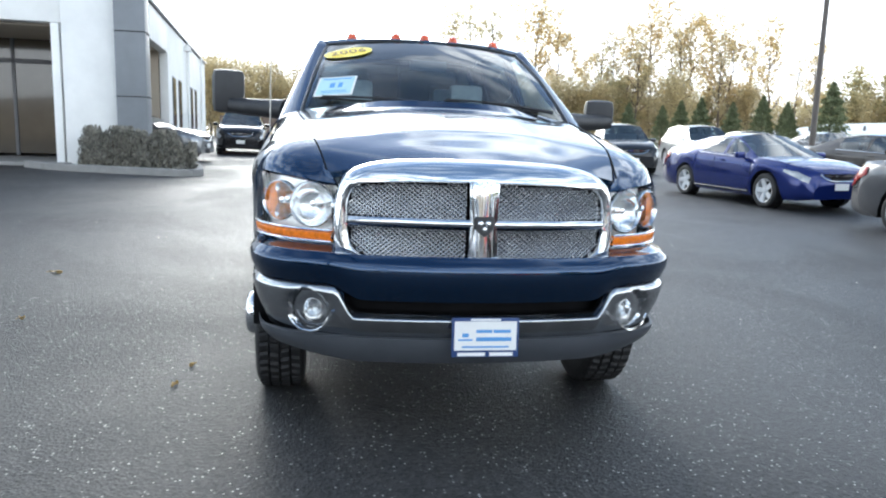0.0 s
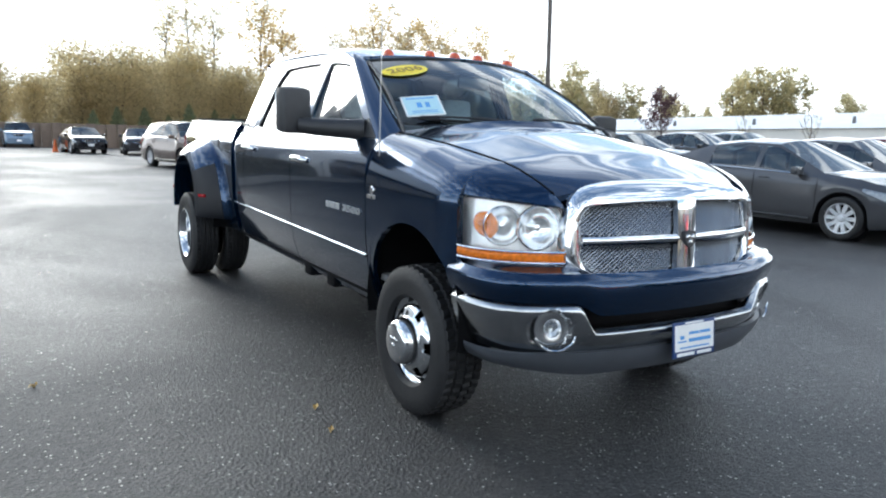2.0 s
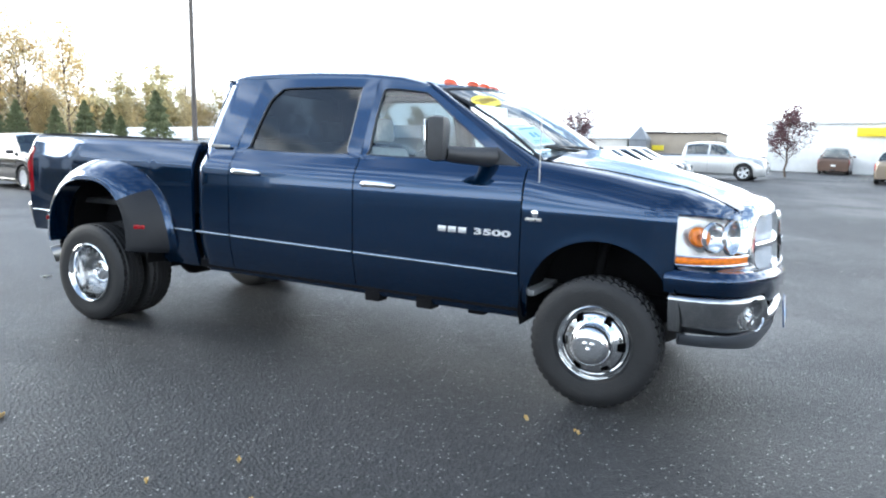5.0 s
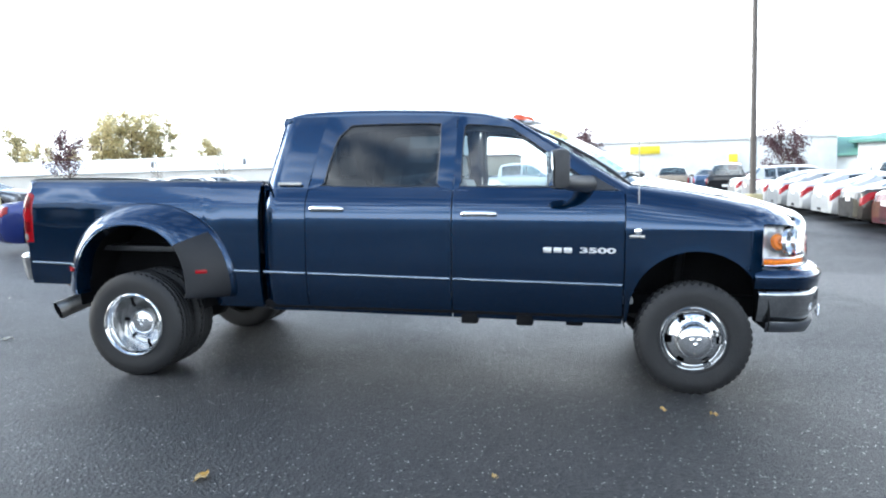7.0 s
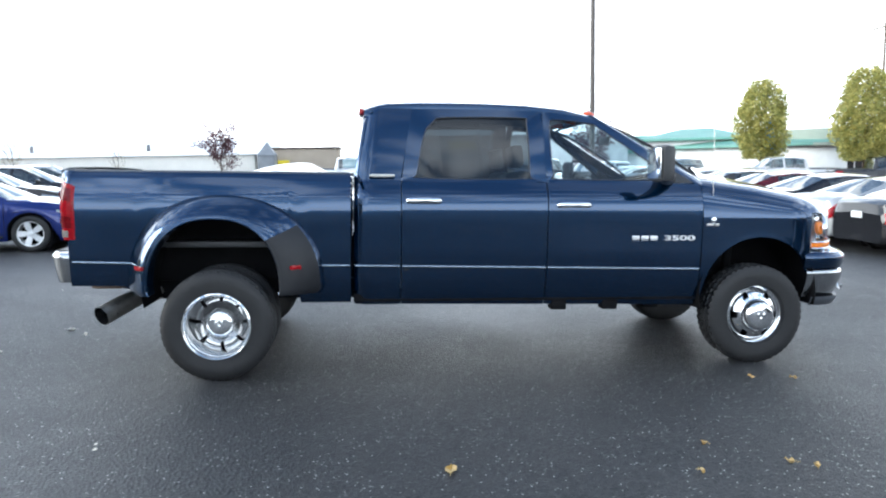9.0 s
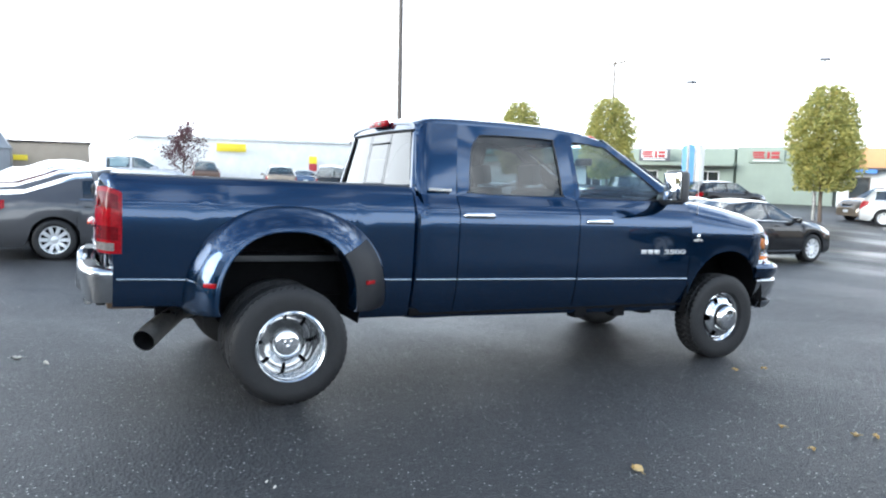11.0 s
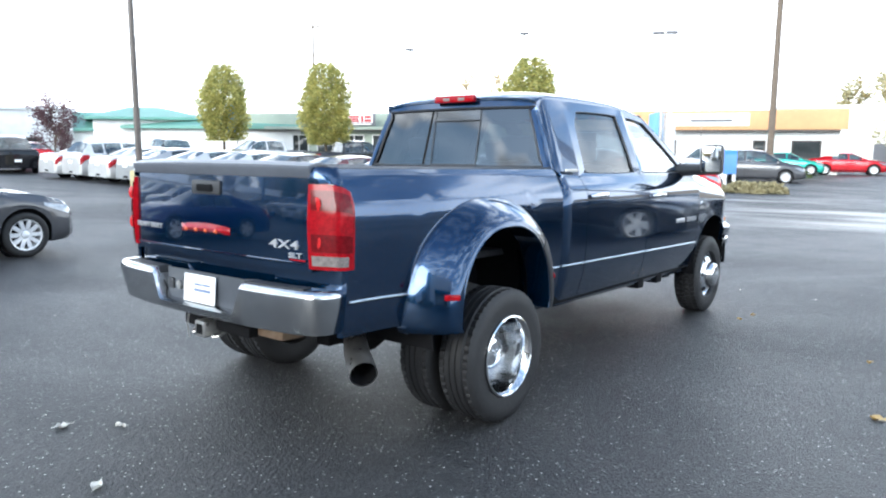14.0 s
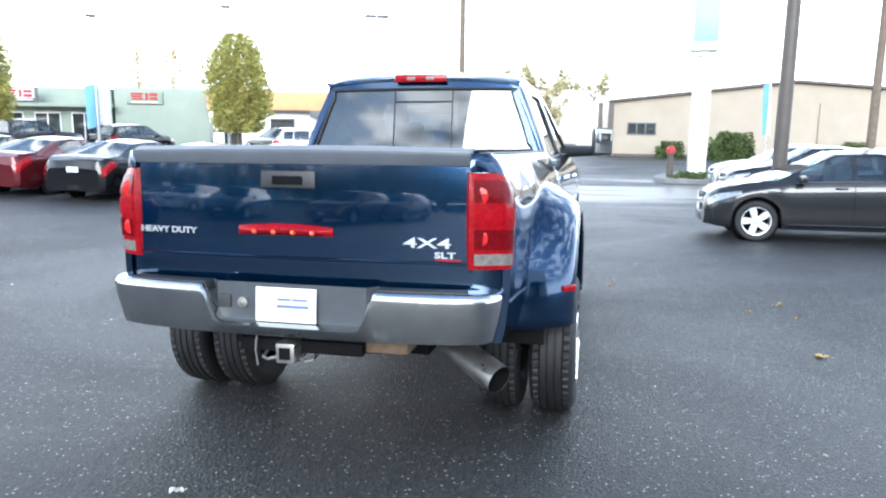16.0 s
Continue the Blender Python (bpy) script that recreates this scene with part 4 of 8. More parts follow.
# dark intake behind the opening
bm = grid(lambda x, k: (x, -0.865 + 0.24 * x * x + 0.0 * k, 0.58 + 0.15 * k), span(-0.66, 0.66, 13), span(0, 1, 3))
part("air_intake", bm, M_DARK, fbp)
for s in (-1, 1):
    i = min(range(NB), key=lambda q: abs(plan[q].x - s * 0.735) + (0 if plan[q].y < -0.6 else 9))
    c, n = plan[i], normals[i]
    turn = Vector((0, 0, 1)).rotation_difference(n).to_matrix().to_4x4()
    bm = lathe([(-0.05, 0.0001), (-0.046, 0.03), (-0.025, 0.048), (-0.006, 0.054), (0.0, 0.060), (-0.03, 0.066)], 26, "z")
    bm.transform(Matrix.Translation((c.x, c.y, 0.622)) @ Matrix.Translation(n * -0.045) @ turn @ Matrix.Diagonal((0.64, 0.64, 0.9, 1)))
    fog = part("fog_lamp", bm, M_REFLECTOR, fbp, "round fog lamp")
    bm = lathe([(0.016, 0.0001), (0.012, 0.03), (0.0, 0.055)], 24, "z")
    bm.transform(Matrix.Translation((c.x, c.y, 0.622)) @ Matrix.Translation(n * -0.045) @ turn @ Matrix.Diagonal((0.64, 0.64, 0.9, 1)))
    part("fog_lens", bm, M_LENS, fog, recalc=False)
    bm = lathe([(-0.004, 0.046), (0.002, 0.056), (0.0, 0.104), (-0.03, 0.112)], 28, "z")
    bm.transform(Matrix.Translation((c.x, c.y, 0.622)) @ Matrix.Translation(n * -0.048) @ turn @ Matrix.Diagonal((0.80, 0.80, 0.9, 1)))
    part("fog_bezel", bm, M_BUMPER, fog, "chrome fog lamp surround")
    # bright lower lip of the recess
    pts = []
    for a in span(radians(200), radians(345), 15):
        xx, zz = c.x + 0.088 * math.cos(a), 0.622 + 0.088 * math.sin(a)
        j = min(range(NB), key=lambda q: abs(plan[q].x - xx) + (0 if plan[q].y < -0.5 else 9))
        pts.append((xx, plan[j].y + normals[j].y * 0.004, zz))
    part("fog_trim", tube(bmesh.new(), pts, 0.006, 6), M_CHROME, fog)

# dealer plate on the front
def dealer_plate(name, parent, m, frame_mat, mat_ink, small_ink):
    """A licence-sized card in a frame; its print is drawn as plain bars."""
    bm = box(bmesh.new(), -0.158, 0.158, -0.098, 0.082, -0.004, 0.004, 0.003)
    bm.transform(m)
    fr = part(name, bm, frame_mat, parent, "dealer plate in a thin frame, print as plain bars")
    bm = box(bmesh.new(), -0.146, 0.146, -0.066, 0.066, 0.0042, 0.0064)
    bm.transform(m)
    part("plate_card", bm, M_WHITE, fr, "white card with blue print")
    bars = [(-0.045, 0.030, 0.014, 0.028, mat_ink), (0.036, 0.118, 0.014, 0.028, mat_ink), (-0.045, 0.122, -0.024, -0.006, mat_ink), (-0.11, 0.11, -0.054, -0.046, small_ink), (-0.128, -0.062, -0.022, -0.014, small_ink), (-0.110, -0.080, -0.006, 0.012, small_ink)]
    for x0, x1, z0, z1, mm in bars:
        bm = box(bmesh.new(), x0, x1, z0, z1, 0.0062, 0.0076)
        bm.transform(m)
        part("print_bar", bm, mm, fr)
    for x0, x1, z0, z1 in ((-0.13, 0.0, -0.092, -0.076), (0.02, 0.13, -0.092, -0.076), (-0.07, 0.07, 0.069, 0.078)):
        bm = box(bmesh.new(), x0, x1, z0, z1, 0.0042, 0.0056)
        bm.transform(m)
        part("frame_print", bm, M_WHITE, fr)
    return fr


STAND = Matrix(((1, 0, 0, 0), (0, 0, -1, 0), (0, 1, 0, 0), (0, 0, 0, 1)))      # local xy laid upright, facing -y
dealer_plate("front_plate", fbp, Matrix.Translation((0.015, -0.978, 0.548)) @ STAND @ pose(0, 0, 0, -6) @ Matrix.Diagonal((0.92, 0.92, 1, 1)), M_NAVY_INK, M_BLUE_INK, M_BLUE_INK)

# ---- bed
RAIL = 1.438
BED_ARCH = lambda y: arch_z(y, 4.045, 0.66, 0.50, 0.50, 0.50 + 0.13 * smooth(4.5, 4.7, y))


def bed_taper(y):
    """Draws the bed in a little towards the tailgate, to fit the camera's view."""
    return 0.050 * smooth(4.35, 5.0, y)


def bed_half(z):
    if z < 1.30:
        return half_w(z)
    return curve_at([(1.30, 0.991), (1.345, 0.972), (1.41, 0.943), (RAIL, 0.915)], z)


bed = part("bed_floor", box(bmesh.new(), -0.86, 0.86, 3.14, 5.055, 0.90, 0.94, 0.004), M_PLASTIC, truck, "black lined cargo bed floor")
for s in (-1, 1):
    def bedside(y, k):
        z = BED_ARCH(y) + (RAIL - BED_ARCH(y)) * k
        w = bed_half(z)
        w -= bed_taper(y)
        return (s * w, y, z)
    ys = span(3.118, 3.55, 7) + span(3.56, 4.54, 34) + span(4.60, 5.075, 9)
    bm = grid(bedside, ys, span(0, 0.8, 16) + span(0.82, 1, 10))
    rim_in(bm, (-s * 0.035, 0, 0))
    side = part("bed_side", bm, M_PAINT, truck)
    bm = grid(lambda y, k: (s * (0.915 - bed_taper(y) - 0.075 * k), y, RAIL + 0.012 * math.sin(k * math.pi) + 0.002), span(3.125, 5.09, 16), span(0, 1, 7))
    rim_in(bm, (0, 0, -0.02))
    part("rail_cap", bm, M_PLASTIC, side, "black plastic bed rail cap")
    bm = grid(lambda y, z: (s * 0.845, y, z), span(3.13, 5.055, 3), [1.165, 1.3, RAIL])
    for ya, yb in ((3.13, 3.50), (4.59, 5.055)):
        grid(lambda y, z: (s * 0.845, y, z), [ya, yb], [0.93, 1.165], bm)
    part("inner_wall", bm, M_PLASTIC, side)
    # moulding strips along the bed
    for y0, y1 in ((3.125, 3.40), (4.66, 5.055)):
        bm = grid(lambda y, a: (s * (half_w(0.76) - bed_taper(y) - 0.003 + 0.015 * math.sin(a)), y, 0.744 + 0.013 * (y - 0.46) - 0.0105 * math.cos(a)), span(y0, y1, 4), span(0, math.pi, 8))
        part("trim_strip", bm, M_STRIP, side)
    # flared dual-wheel fender
    def flare_base(a):
        c, q = math.cos(a), math.sin(a)
        rx = 0.66 if c > 0 else 0.72
        return Vector((0, 4.02 + rx * math.copysign(abs(c) ** 0.9, c), 0.64 + 0.645 * abs(q) ** 0.92 * (1 if q > 0 else -0.28)))

    def flare_lip(a):
        c, q = math.cos(a), math.sin(a)
        return Vector((0, 4.045 + 0.455 * math.copysign(abs(c) ** 0.85, c), 0.64 + 0.495 * abs(q) ** 0.92 * (1 if q > 0 else -0.28)))

    def flare(a, k):
        b, l = flare_base(a), flare_lip(a)
        if k <= 1:
            t = k
            p = b.lerp(l, 1 - (1 - t) ** 1.25)
            w = half_w(min(p.z, 1.2)) - 0.004 - bed_taper(p.y)
            x = w + (1.205 - w) * (1 - (1 - t) ** 2.0) ** 0.9
            if t < 0.02:
                x = w - 0.02
        elif k <= 2:
            p = l
            x = 1.205 + 0.006 * math.sin((k - 1) * math.pi) - 0.002
            p = l.lerp(Vector((0, 4.045, 0.64)), 0.03 * (k - 1))
        else:
            p = l.lerp(Vector((0, 4.045, 0.64)), 0.03)
            x = 1.205 - 0.16 * (k - 2)
        return (s * x, p.y, p.z)
    bm = grid(flare, span(radians(-16), radians(196), 60), [0, 0.03, 0.08, 0.15, 0.25, 0.36, 0.48, 0.6, 0.72, 0.82, 0.9, 0.96, 1.0, 1.5, 2.0, 2.5, 3.0])
    fl = part("dual_fender_flare", bm, M_PAINT, truck, "navy bulging dual-wheel fender flare")
    bm = grid(lambda a, k: Vector(flare(a, k)) + Vector((s * 0.0025, -0.0025, 0.0015)), span(radians(138), radians(196), 18), [0.10, 0.2, 0.3, 0.42, 0.54, 0.66, 0.78, 0.88, 0.96, 1.0, 1.5, 2.0])
    part("stone_guard", bm, M_GUARD, fl, "matt black guard film on the flare's leading edge")
    # inner wheel housing
    bm = grid(lambda a, k: (s * (1.06 - 0.50 * min(k, 1)), 4.045 + 0.52 * math.cos(a) * min(1, 2.02 - k), 0.62 + 0.53 * math.sin(a) * min(1, 2.02 - k)), span(radians(-14), radians(194), 30), [0, 0.5, 1, 1.02, 1.5, 2.0])
    part("wheel_housing", bm, M_DARK, fl)
    for yy, mm, lab in ((4.592, M_RED, "small red marker lamp"), (3.46, M_RED, "small red marker lamp")):
        bm = box(bmesh.new(), -0.012, 0.012, -0.042, 0.042, -0.015, 0.015, 0.006)
        ang = radians(14) if yy > 4 else radians(166)
        kk = 0.62 if yy > 4 else 0.55
        pt = Vector(flare(ang, kk))
        du = Vector(flare(ang, kk + 0.06)) - Vector(flare(ang, kk - 0.06))
        bm.transform(Matrix.Translation(pt) @ Matrix.Rotation(math.atan2(-du.x, du.y), 4, "Z"))
        part("marker_lamp", bm, mm, fl, lab)

# front wall of the bed, tailgate
part("bed_front_wall", box(bmesh.new(), -0.86, 0.86, 3.118, 3.150, 0.92, 1.425, 0.006), M_PAINT, truck)


def gate_y(x, z):
    return 5.178 - 0.030 * (x / 0.79) ** 2 - 0.006 * ((z - 1.15) / 0.25) ** 2 - 0.010 * (z - 1.15)


bm = grid(lambda x, z: (x, gate_y(x, z), z), span(-0.782, 0.782, 25), span(0.945, 1.392, 14))
rim_in(bm, (0, -0.05, 0))
tg = part("tailgate", bm, M_PAINT, truck, "navy tailgate with black handle and chrome lettering")
bm = grid(lambda x, k: (x, gate_y(x, 1.392) + 0.004 + 0.020 * math.sin(k * math.pi * 0.6) - 0.055 * smooth(0.75, 1, k), 1.394 + 0.082 * k - 0.010 * (x / 0.78) ** 2 * k), span(-0.782, 0.782, 21), span(0, 1, 10))
rim_in(bm, (0, -0.05, 0))
part("tailgate_spoiler", bm, M_GATE_CAP, tg, "grey tailgate cap")
part("tailgate_inner", box(bmesh.new(), -0.775, 0.775, 5.085, 5.120, 0.95, 1.460, 0.005), M_PLASTIC, tg)
part("tailgate_trim", grid(lambda x, k: (x, gate_y(x, 0.985) + 0.006 * math.sin(k * math.pi), 0.975 + 0.014 * k), span(-0.778, 0.778, 13), span(0, 1, 4)), M_PAINT, tg)
bm = grid(lambda x, z: (x, 5.115 - 0.03 * (x / 0.9) ** 2 - 0.3 * max(0, abs(x) - 0.84), z), span(-0.915, 0.915, 25), span(0.80, 0.957, 5))
part("rear_sill", bm, M_PAINT, truck)
# handle recess
for n2, x0, x1, z0, z1, y0, y1, bev, mm in (("handle_bezel", -0.128, 0.128, 1.288, 1.366, -0.006, 0.012, 0.012, M_PLASTIC), ("handle_pull", -0.070, 0.070, 1.305, 1.343, 0.004, 0.022, 0.008, M_DARK)):
    bm = box(bmesh.new(), x0 + 0.018, x1 + 0.018, y0 + gate_y(0, 1.33), y1 + gate_y(0, 1.33), z0, z1, bev)
    part(n2, bm, mm, tg, "black tailgate handle" if n2 == "handle_bezel" else "")
# after-market brake light bar
bm = grid(lambda u, k: (0.034 + u * 0.222, gate_y(0, 1.1) + 0.002 + 0.030 * math.sin(k * math.pi) * (1 - u ** 6), 1.082 + (0.052 - 0.014 * u * u) * k), span(-1, 1, 17), span(0, 1, 7))
bar = part("light_bar", bm, M_RED, tg, "red third brake light bar on the tailgate")
for x in (-0.10, -0.01, 0.08, 0.17):
    bm = lathe([(0.0, 0.013), (0.008, 0.009), (0.010, 0.0001)], 10, "y", None, (x, gate_y(0, 1.1) + 0.026, 1.098))
    part("light_bulb", bm, M_MARKER, bar)
BACK = Matrix(((-1, 0, 0, 0), (0, 0, 1, 0), (0, 1, 0, 0), (0, 0, 0, 1)))        # local xy laid upright, facing +y
lettering("lettering", "4X4", 0.060, 0.004, M_BADGE, tg, Matrix.Translation((-0.600, gate_y(0.622, 1.066) + 0.004, 1.066)) @ BACK, "raised chrome characters", 2.0, gate_y, 0.012)
lettering("lettering", "SLT", 0.036, 0.003, M_BADGE, tg, Matrix.Translation((-0.676, gate_y(0.676, 1.016) + 0.003, 1.016)) @ BACK, "raised chrome characters", 1.6, gate_y, 0.025)
bm = box(bmesh.new(), -0.745, -0.635, gate_y(0.69, 0.99), gate_y(0.69, 0.99) + 0.005, 0.992, 1.000)
part("badge_underline", bm, M_RED, tg)
lettering("lettering", "HEAVY DUTY", 0.038, 0.003, M_BADGE, tg, Matrix.Translation((0.618, gate_y(0.618, 1.088) + 0.003, 1.088)) @ BACK, "raised chrome characters", 1.28, gate_y, 0.03)

tg.matrix_basis = Matrix.Translation((0.014, 0, 0)) @ Matrix.Diagonal((1.025, 1, 1, 1))
for s in (-1, 1):
    # tail lamps wrap round the corner
    def tail(u, k):
        z = 0.962 + (1.366 - 0.070 * max(0.0, u - 0.45) ** 1.2 - 0.962) * k
        w = bed_half(z) - (0.036 if s < 0 else 0.070)
        bulge = 0.010 * math.sin(k * math.pi)
        if u < 0.5:
            t = u / 0.5
            x, y = 0.796 + (w - 0.030 - 0.796) * t, 5.162 - 0.050 * t ** 1.4 + bulge
        elif u < 0.72:
            a = radians(65) * (1 - (u - 0.5) / 0.22)
            x, y = w - 0.050 + 0.050 * math.cos(a), 5.067 + 0.050 * math.sin(a) + bulge * math.sin(a)
        else:
            t = (u - 0.72) / 0.28
            x, y = w + 0.003 * t, 5.067 - 0.034 * t
        return (s * x, y, z)
    def cap_over(u, k):
        p, (xa, ya) = Vector(tail(u * 0.72, 1.0)), (0.800 + 0.115 * u, 5.140 - 0.115 * max(0.0, u - 0.2))
        e = Vector((s * min(xa, 0.872), ya, RAIL + 0.004))
        m_ = p.lerp(e, 0.5) + Vector((s * 0.010 * u, 0.012, 0.016))
        return p.lerp(m_, k).lerp(m_.lerp(e, k), k) + Vector((0, -0.004, 0.003))
    part("corner_cap", grid(cap_over, span(0, 1, 12), span(0, 1, 6)), M_PAINT, truck).location.x = 0.012
    bm = grid(tail, span(0, 0.5, 8) + span(0.54, 0.72, 6) + span(0.79, 1, 4), span(0, 1, 14))
    rim_in(bm, (-s * 0.02, -0.03, 0))
    tl = part("tail_lamp", bm, M_RED, truck, "red tail lamp with clear reversing lens")
    tl.location.x = 0.012
    for k0, k1, mm in ((0.045, 0.165, M_WHITE_LENS), (0.21, 0.42, M_RED_DEEP), (0.47, 0.66, M_RED), (0.70, 0.93, M_RED_DEEP)):
        bm = grid(lambda u, k: Vector(tail(u, k)) + Vector((s * (0.0035 if u > 0.4 else 0), 0.0045 if u < 0.62 else 0.002, 0)), span(0.08, 0.5, 6) + span(0.54, 0.72 if mm is M_WHITE_LENS else 0.90, 6), span(k0, k1, 5))
        part("lamp_segment", bm, mm, tl)
    bm = lathe([(0.0, 0.036), (0.002, 0.03), (0.003, 0.0001)], 20, "y", None, (s * 0.840, 5.158, 1.272))
    part("lamp_bulb", bm, M_RED_GLINT, tl)
    bm = lathe([(0.0, 0.036), (0.002, 0.03), (0.003, 0.0001)], 20, "y", None, (s * 0.840, 5.158, 1.095))
    part("lamp_bulb", bm, M_RED_GLINT, tl)

# ---- rear bumper
RPL = [(-0.924, 5.050), (-0.925, 5.09), (-0.914, 5.160), (-0.851, 5.225), (-0.673, 5.262), (-0.385, 5.280), (0.000, 5.284), (0.385, 5.280), (0.673, 5.262), (0.851, 5.225), (0.914, 5.160), (0.925, 5.09), (0.924, 5.050)]
rplan = spline([(x, y, 0) for x, y in RPL], 101)


def rear_bar(i, k):
    p = rplan[i]
    low = 0.640 + 0.012 * (p.x / 0.96) ** 2
    notch = 1 - smooth(0.325, 0.405, abs(p.x))
    top = 0.862 - 0.165 * notch
    d = rplan[min(i + 1, 100)] - rplan[max(i - 1, 0)]
    n = Vector((d.y, -d.x, 0)).normalized()
    n = n if n.dot(p - Vector((0, 4.6, 0))) > 0 else -n
    if k <= 1:
        z = low + (top - low) * k
        out = 0.004 - 0.040 * (1 - k) ** 1.5 - 0.016 * smooth(0.88, 1.0, k) ** 2
    else:
        z = top + 0.004
        out = -0.012 - 0.09 * (k - 1)
    q = p + n * out
    return (q.x, q.y, z)


bm = grid(rear_bar, range(101), [0, 0.04, 0.1] + span(0.18, 0.92, 9) + [0.97, 1.0, 1.1, 1.5, 2.0])
rim_in(bm, (0, -0.02, 0))
rbp = part("rear_bumper", bm, M_BUMPER, truck, "chrome step bumper with a dark centre recess", sharp=45)
bm = grid(lambda x, z: (x, 5.205 - 0.05 * smooth(0.36, 0.40, abs(x)) + 0.01 * z, z), span(-0.40, 0.40, 17), span(0.66, 0.872, 6))
part("step_recess", bm, M_VALANCE, rbp, "dark recessed bumper centre")
for ends in (range(12, 33), range(68, 89)):
    bm = grid(lambda i, k: Vector(rear_bar(i, k)) + Vector((0, 0, 0.006)), ends, [1.25, 1.6, 2.0])
    rim_in(bm, (0, 0, -0.008))
    part("step_pad", bm, M_PLASTIC, rbp, "black step pad")
part("trailer_socket", box(bmesh.new(), 0.285, 0.345, 5.19, 5.224, 0.752, 0.812, 0.006), M_PLASTIC, rbp)
part("socket_cap", lathe([(0.0, 0.026), (0.014, 0.024), (0.018, 0.0001)], 16, "y", None, (0.225, 5.214, 0.78)), M_STEEL, rbp)
part("lock_hole", lathe([(0.0, 0.018), (0.008, 0.016), (0.009, 0.0001)], 14, "y", None, (-0.225, 5.20, 0.835)), M_DARK, rbp)
dealer_plate("rear_plate", rbp, Matrix.Translation((0.012, 5.235, 0.788)) @ BACK @ pose(0, 0, 0, -4) @ Matrix.Diagonal((0.90, 0.84, 1, 1)), M_WHITE, M_GREY_INK, M_PALE_BLUE)
rbp.matrix_basis = Matrix.Translation((0.016, 0, 0)) @ Matrix.Diagonal((1.018, 1, 1, 1))
# receiver hitch
hit_ob = part("receiver_hitch", box(bmesh.new(), -0.30, 0.30, 5.10, 5.16, 0.545, 0.605, 0.008), M_DARK, truck, "black receiver hitch under the bumper")
bm = box(bmesh.new(), -0.005, 0.085, 5.10, 5.235, 0.515, 0.605, 0.008)
part("receiver_tube", bm, M_STEEL, hit_ob)
part("receiver_mouth", box(bmesh.new(), 0.013, 0.067, 5.232, 5.238, 0.533, 0.587), M_DARK, hit_ob)
for x in (-0.05, 0.135):
    part("chain_loop", tube(bmesh.new(), [(x - 0.03, 5.15, 0.545), (x - 0.03, 5.195, 0.53), (x, 5.212, 0.525), (x + 0.03, 5.195, 0.53), (x + 0.03, 5.15, 0.545)], 0.008, 6), M_STEEL, hit_ob)
bm = tube(bmesh.new(), [(0.19, 5.20, 0.64), (0.195, 5.21, 0.56), (0.188, 5.205, 0.49)], 0.005, 5)
part("hanging_wire", bm, M_STEEL, hit_ob)

# ---- wheels
def tyre_profile(w, r_out, r_in):
    h = w / 2
    return [(-h * 0.72, r_in - 0.012), (-h * 0.92, r_in + 0.004), (-h, r_in + (r_out - r_in) * 0.45), (-h * 0.97, r_in + (r_out - r_in) * 0.75), (-h * 0.86, r_out - 0.014), (-h * 0.74, r_out - 0.003), (h * 0.74, r_out - 0.003), (h * 0.86, r_out - 0.014), (h * 0.97, r_in + (r_out - r_in) * 0.75), (h, r_in + (r_out - r_in) * 0.45), (h * 0.92, r_in + 0.004), (h * 0.72, r_in - 0.012)]


def tyre_mesh(w, r_out, r_in, blocks=44, rows=4, chunky=True):
    """One skin: side walls, and a tread whose ribs are cut by cross grooves."""
    h = w / 2
    side = tyre_profile(w, r_out - 0.004, r_in)
    left, right = side[:5], side[-5:]
    tread = []
    for k in range(rows):
        x0, x1 = -h * 0.84 + 2 * h * 0.84 * k / rows, -h * 0.84 + 2 * h * 0.84 * (k + 1) / rows
        tread += [(x0 + 0.003, -1, k), (x0 + 0.006, 1, k), (x1 - 0.006, 1, k), (x1 - 0.003, -1, k)]
    prof = [(x, r, None) for x, r in left] + [(x, lvl, k) for x, lvl, k in tread] + [(x, r, None) for x, r in right]
    n = blocks * 4
    deep = 0.011 if chunky else 0.008

    def at(i, j):
        x, r, k = prof[j]
        a = 2 * math.pi * i / n
        if k is not None:
            phase = (i + 2 * (k % 2)) % 4
            low = r < 0 or (phase == 3 and (chunky or k in (0, rows - 1)))
            edge = 0.005 if k in (0, rows - 1) else 0.0
            a += (x * 1.2 if chunky else x * 0.3) * (1 if k % 2 else -1) * 0.4
            r = r_out - edge - (deep if low else 0.0)
        elif chunky and j in (4, len(prof) - 5):
            r -= 0.006 * (i % 4 == 3)
        return (x, r * math.cos(a), r * math.sin(a))

    return grid(at, range(n), range(len(prof)), closed=True)


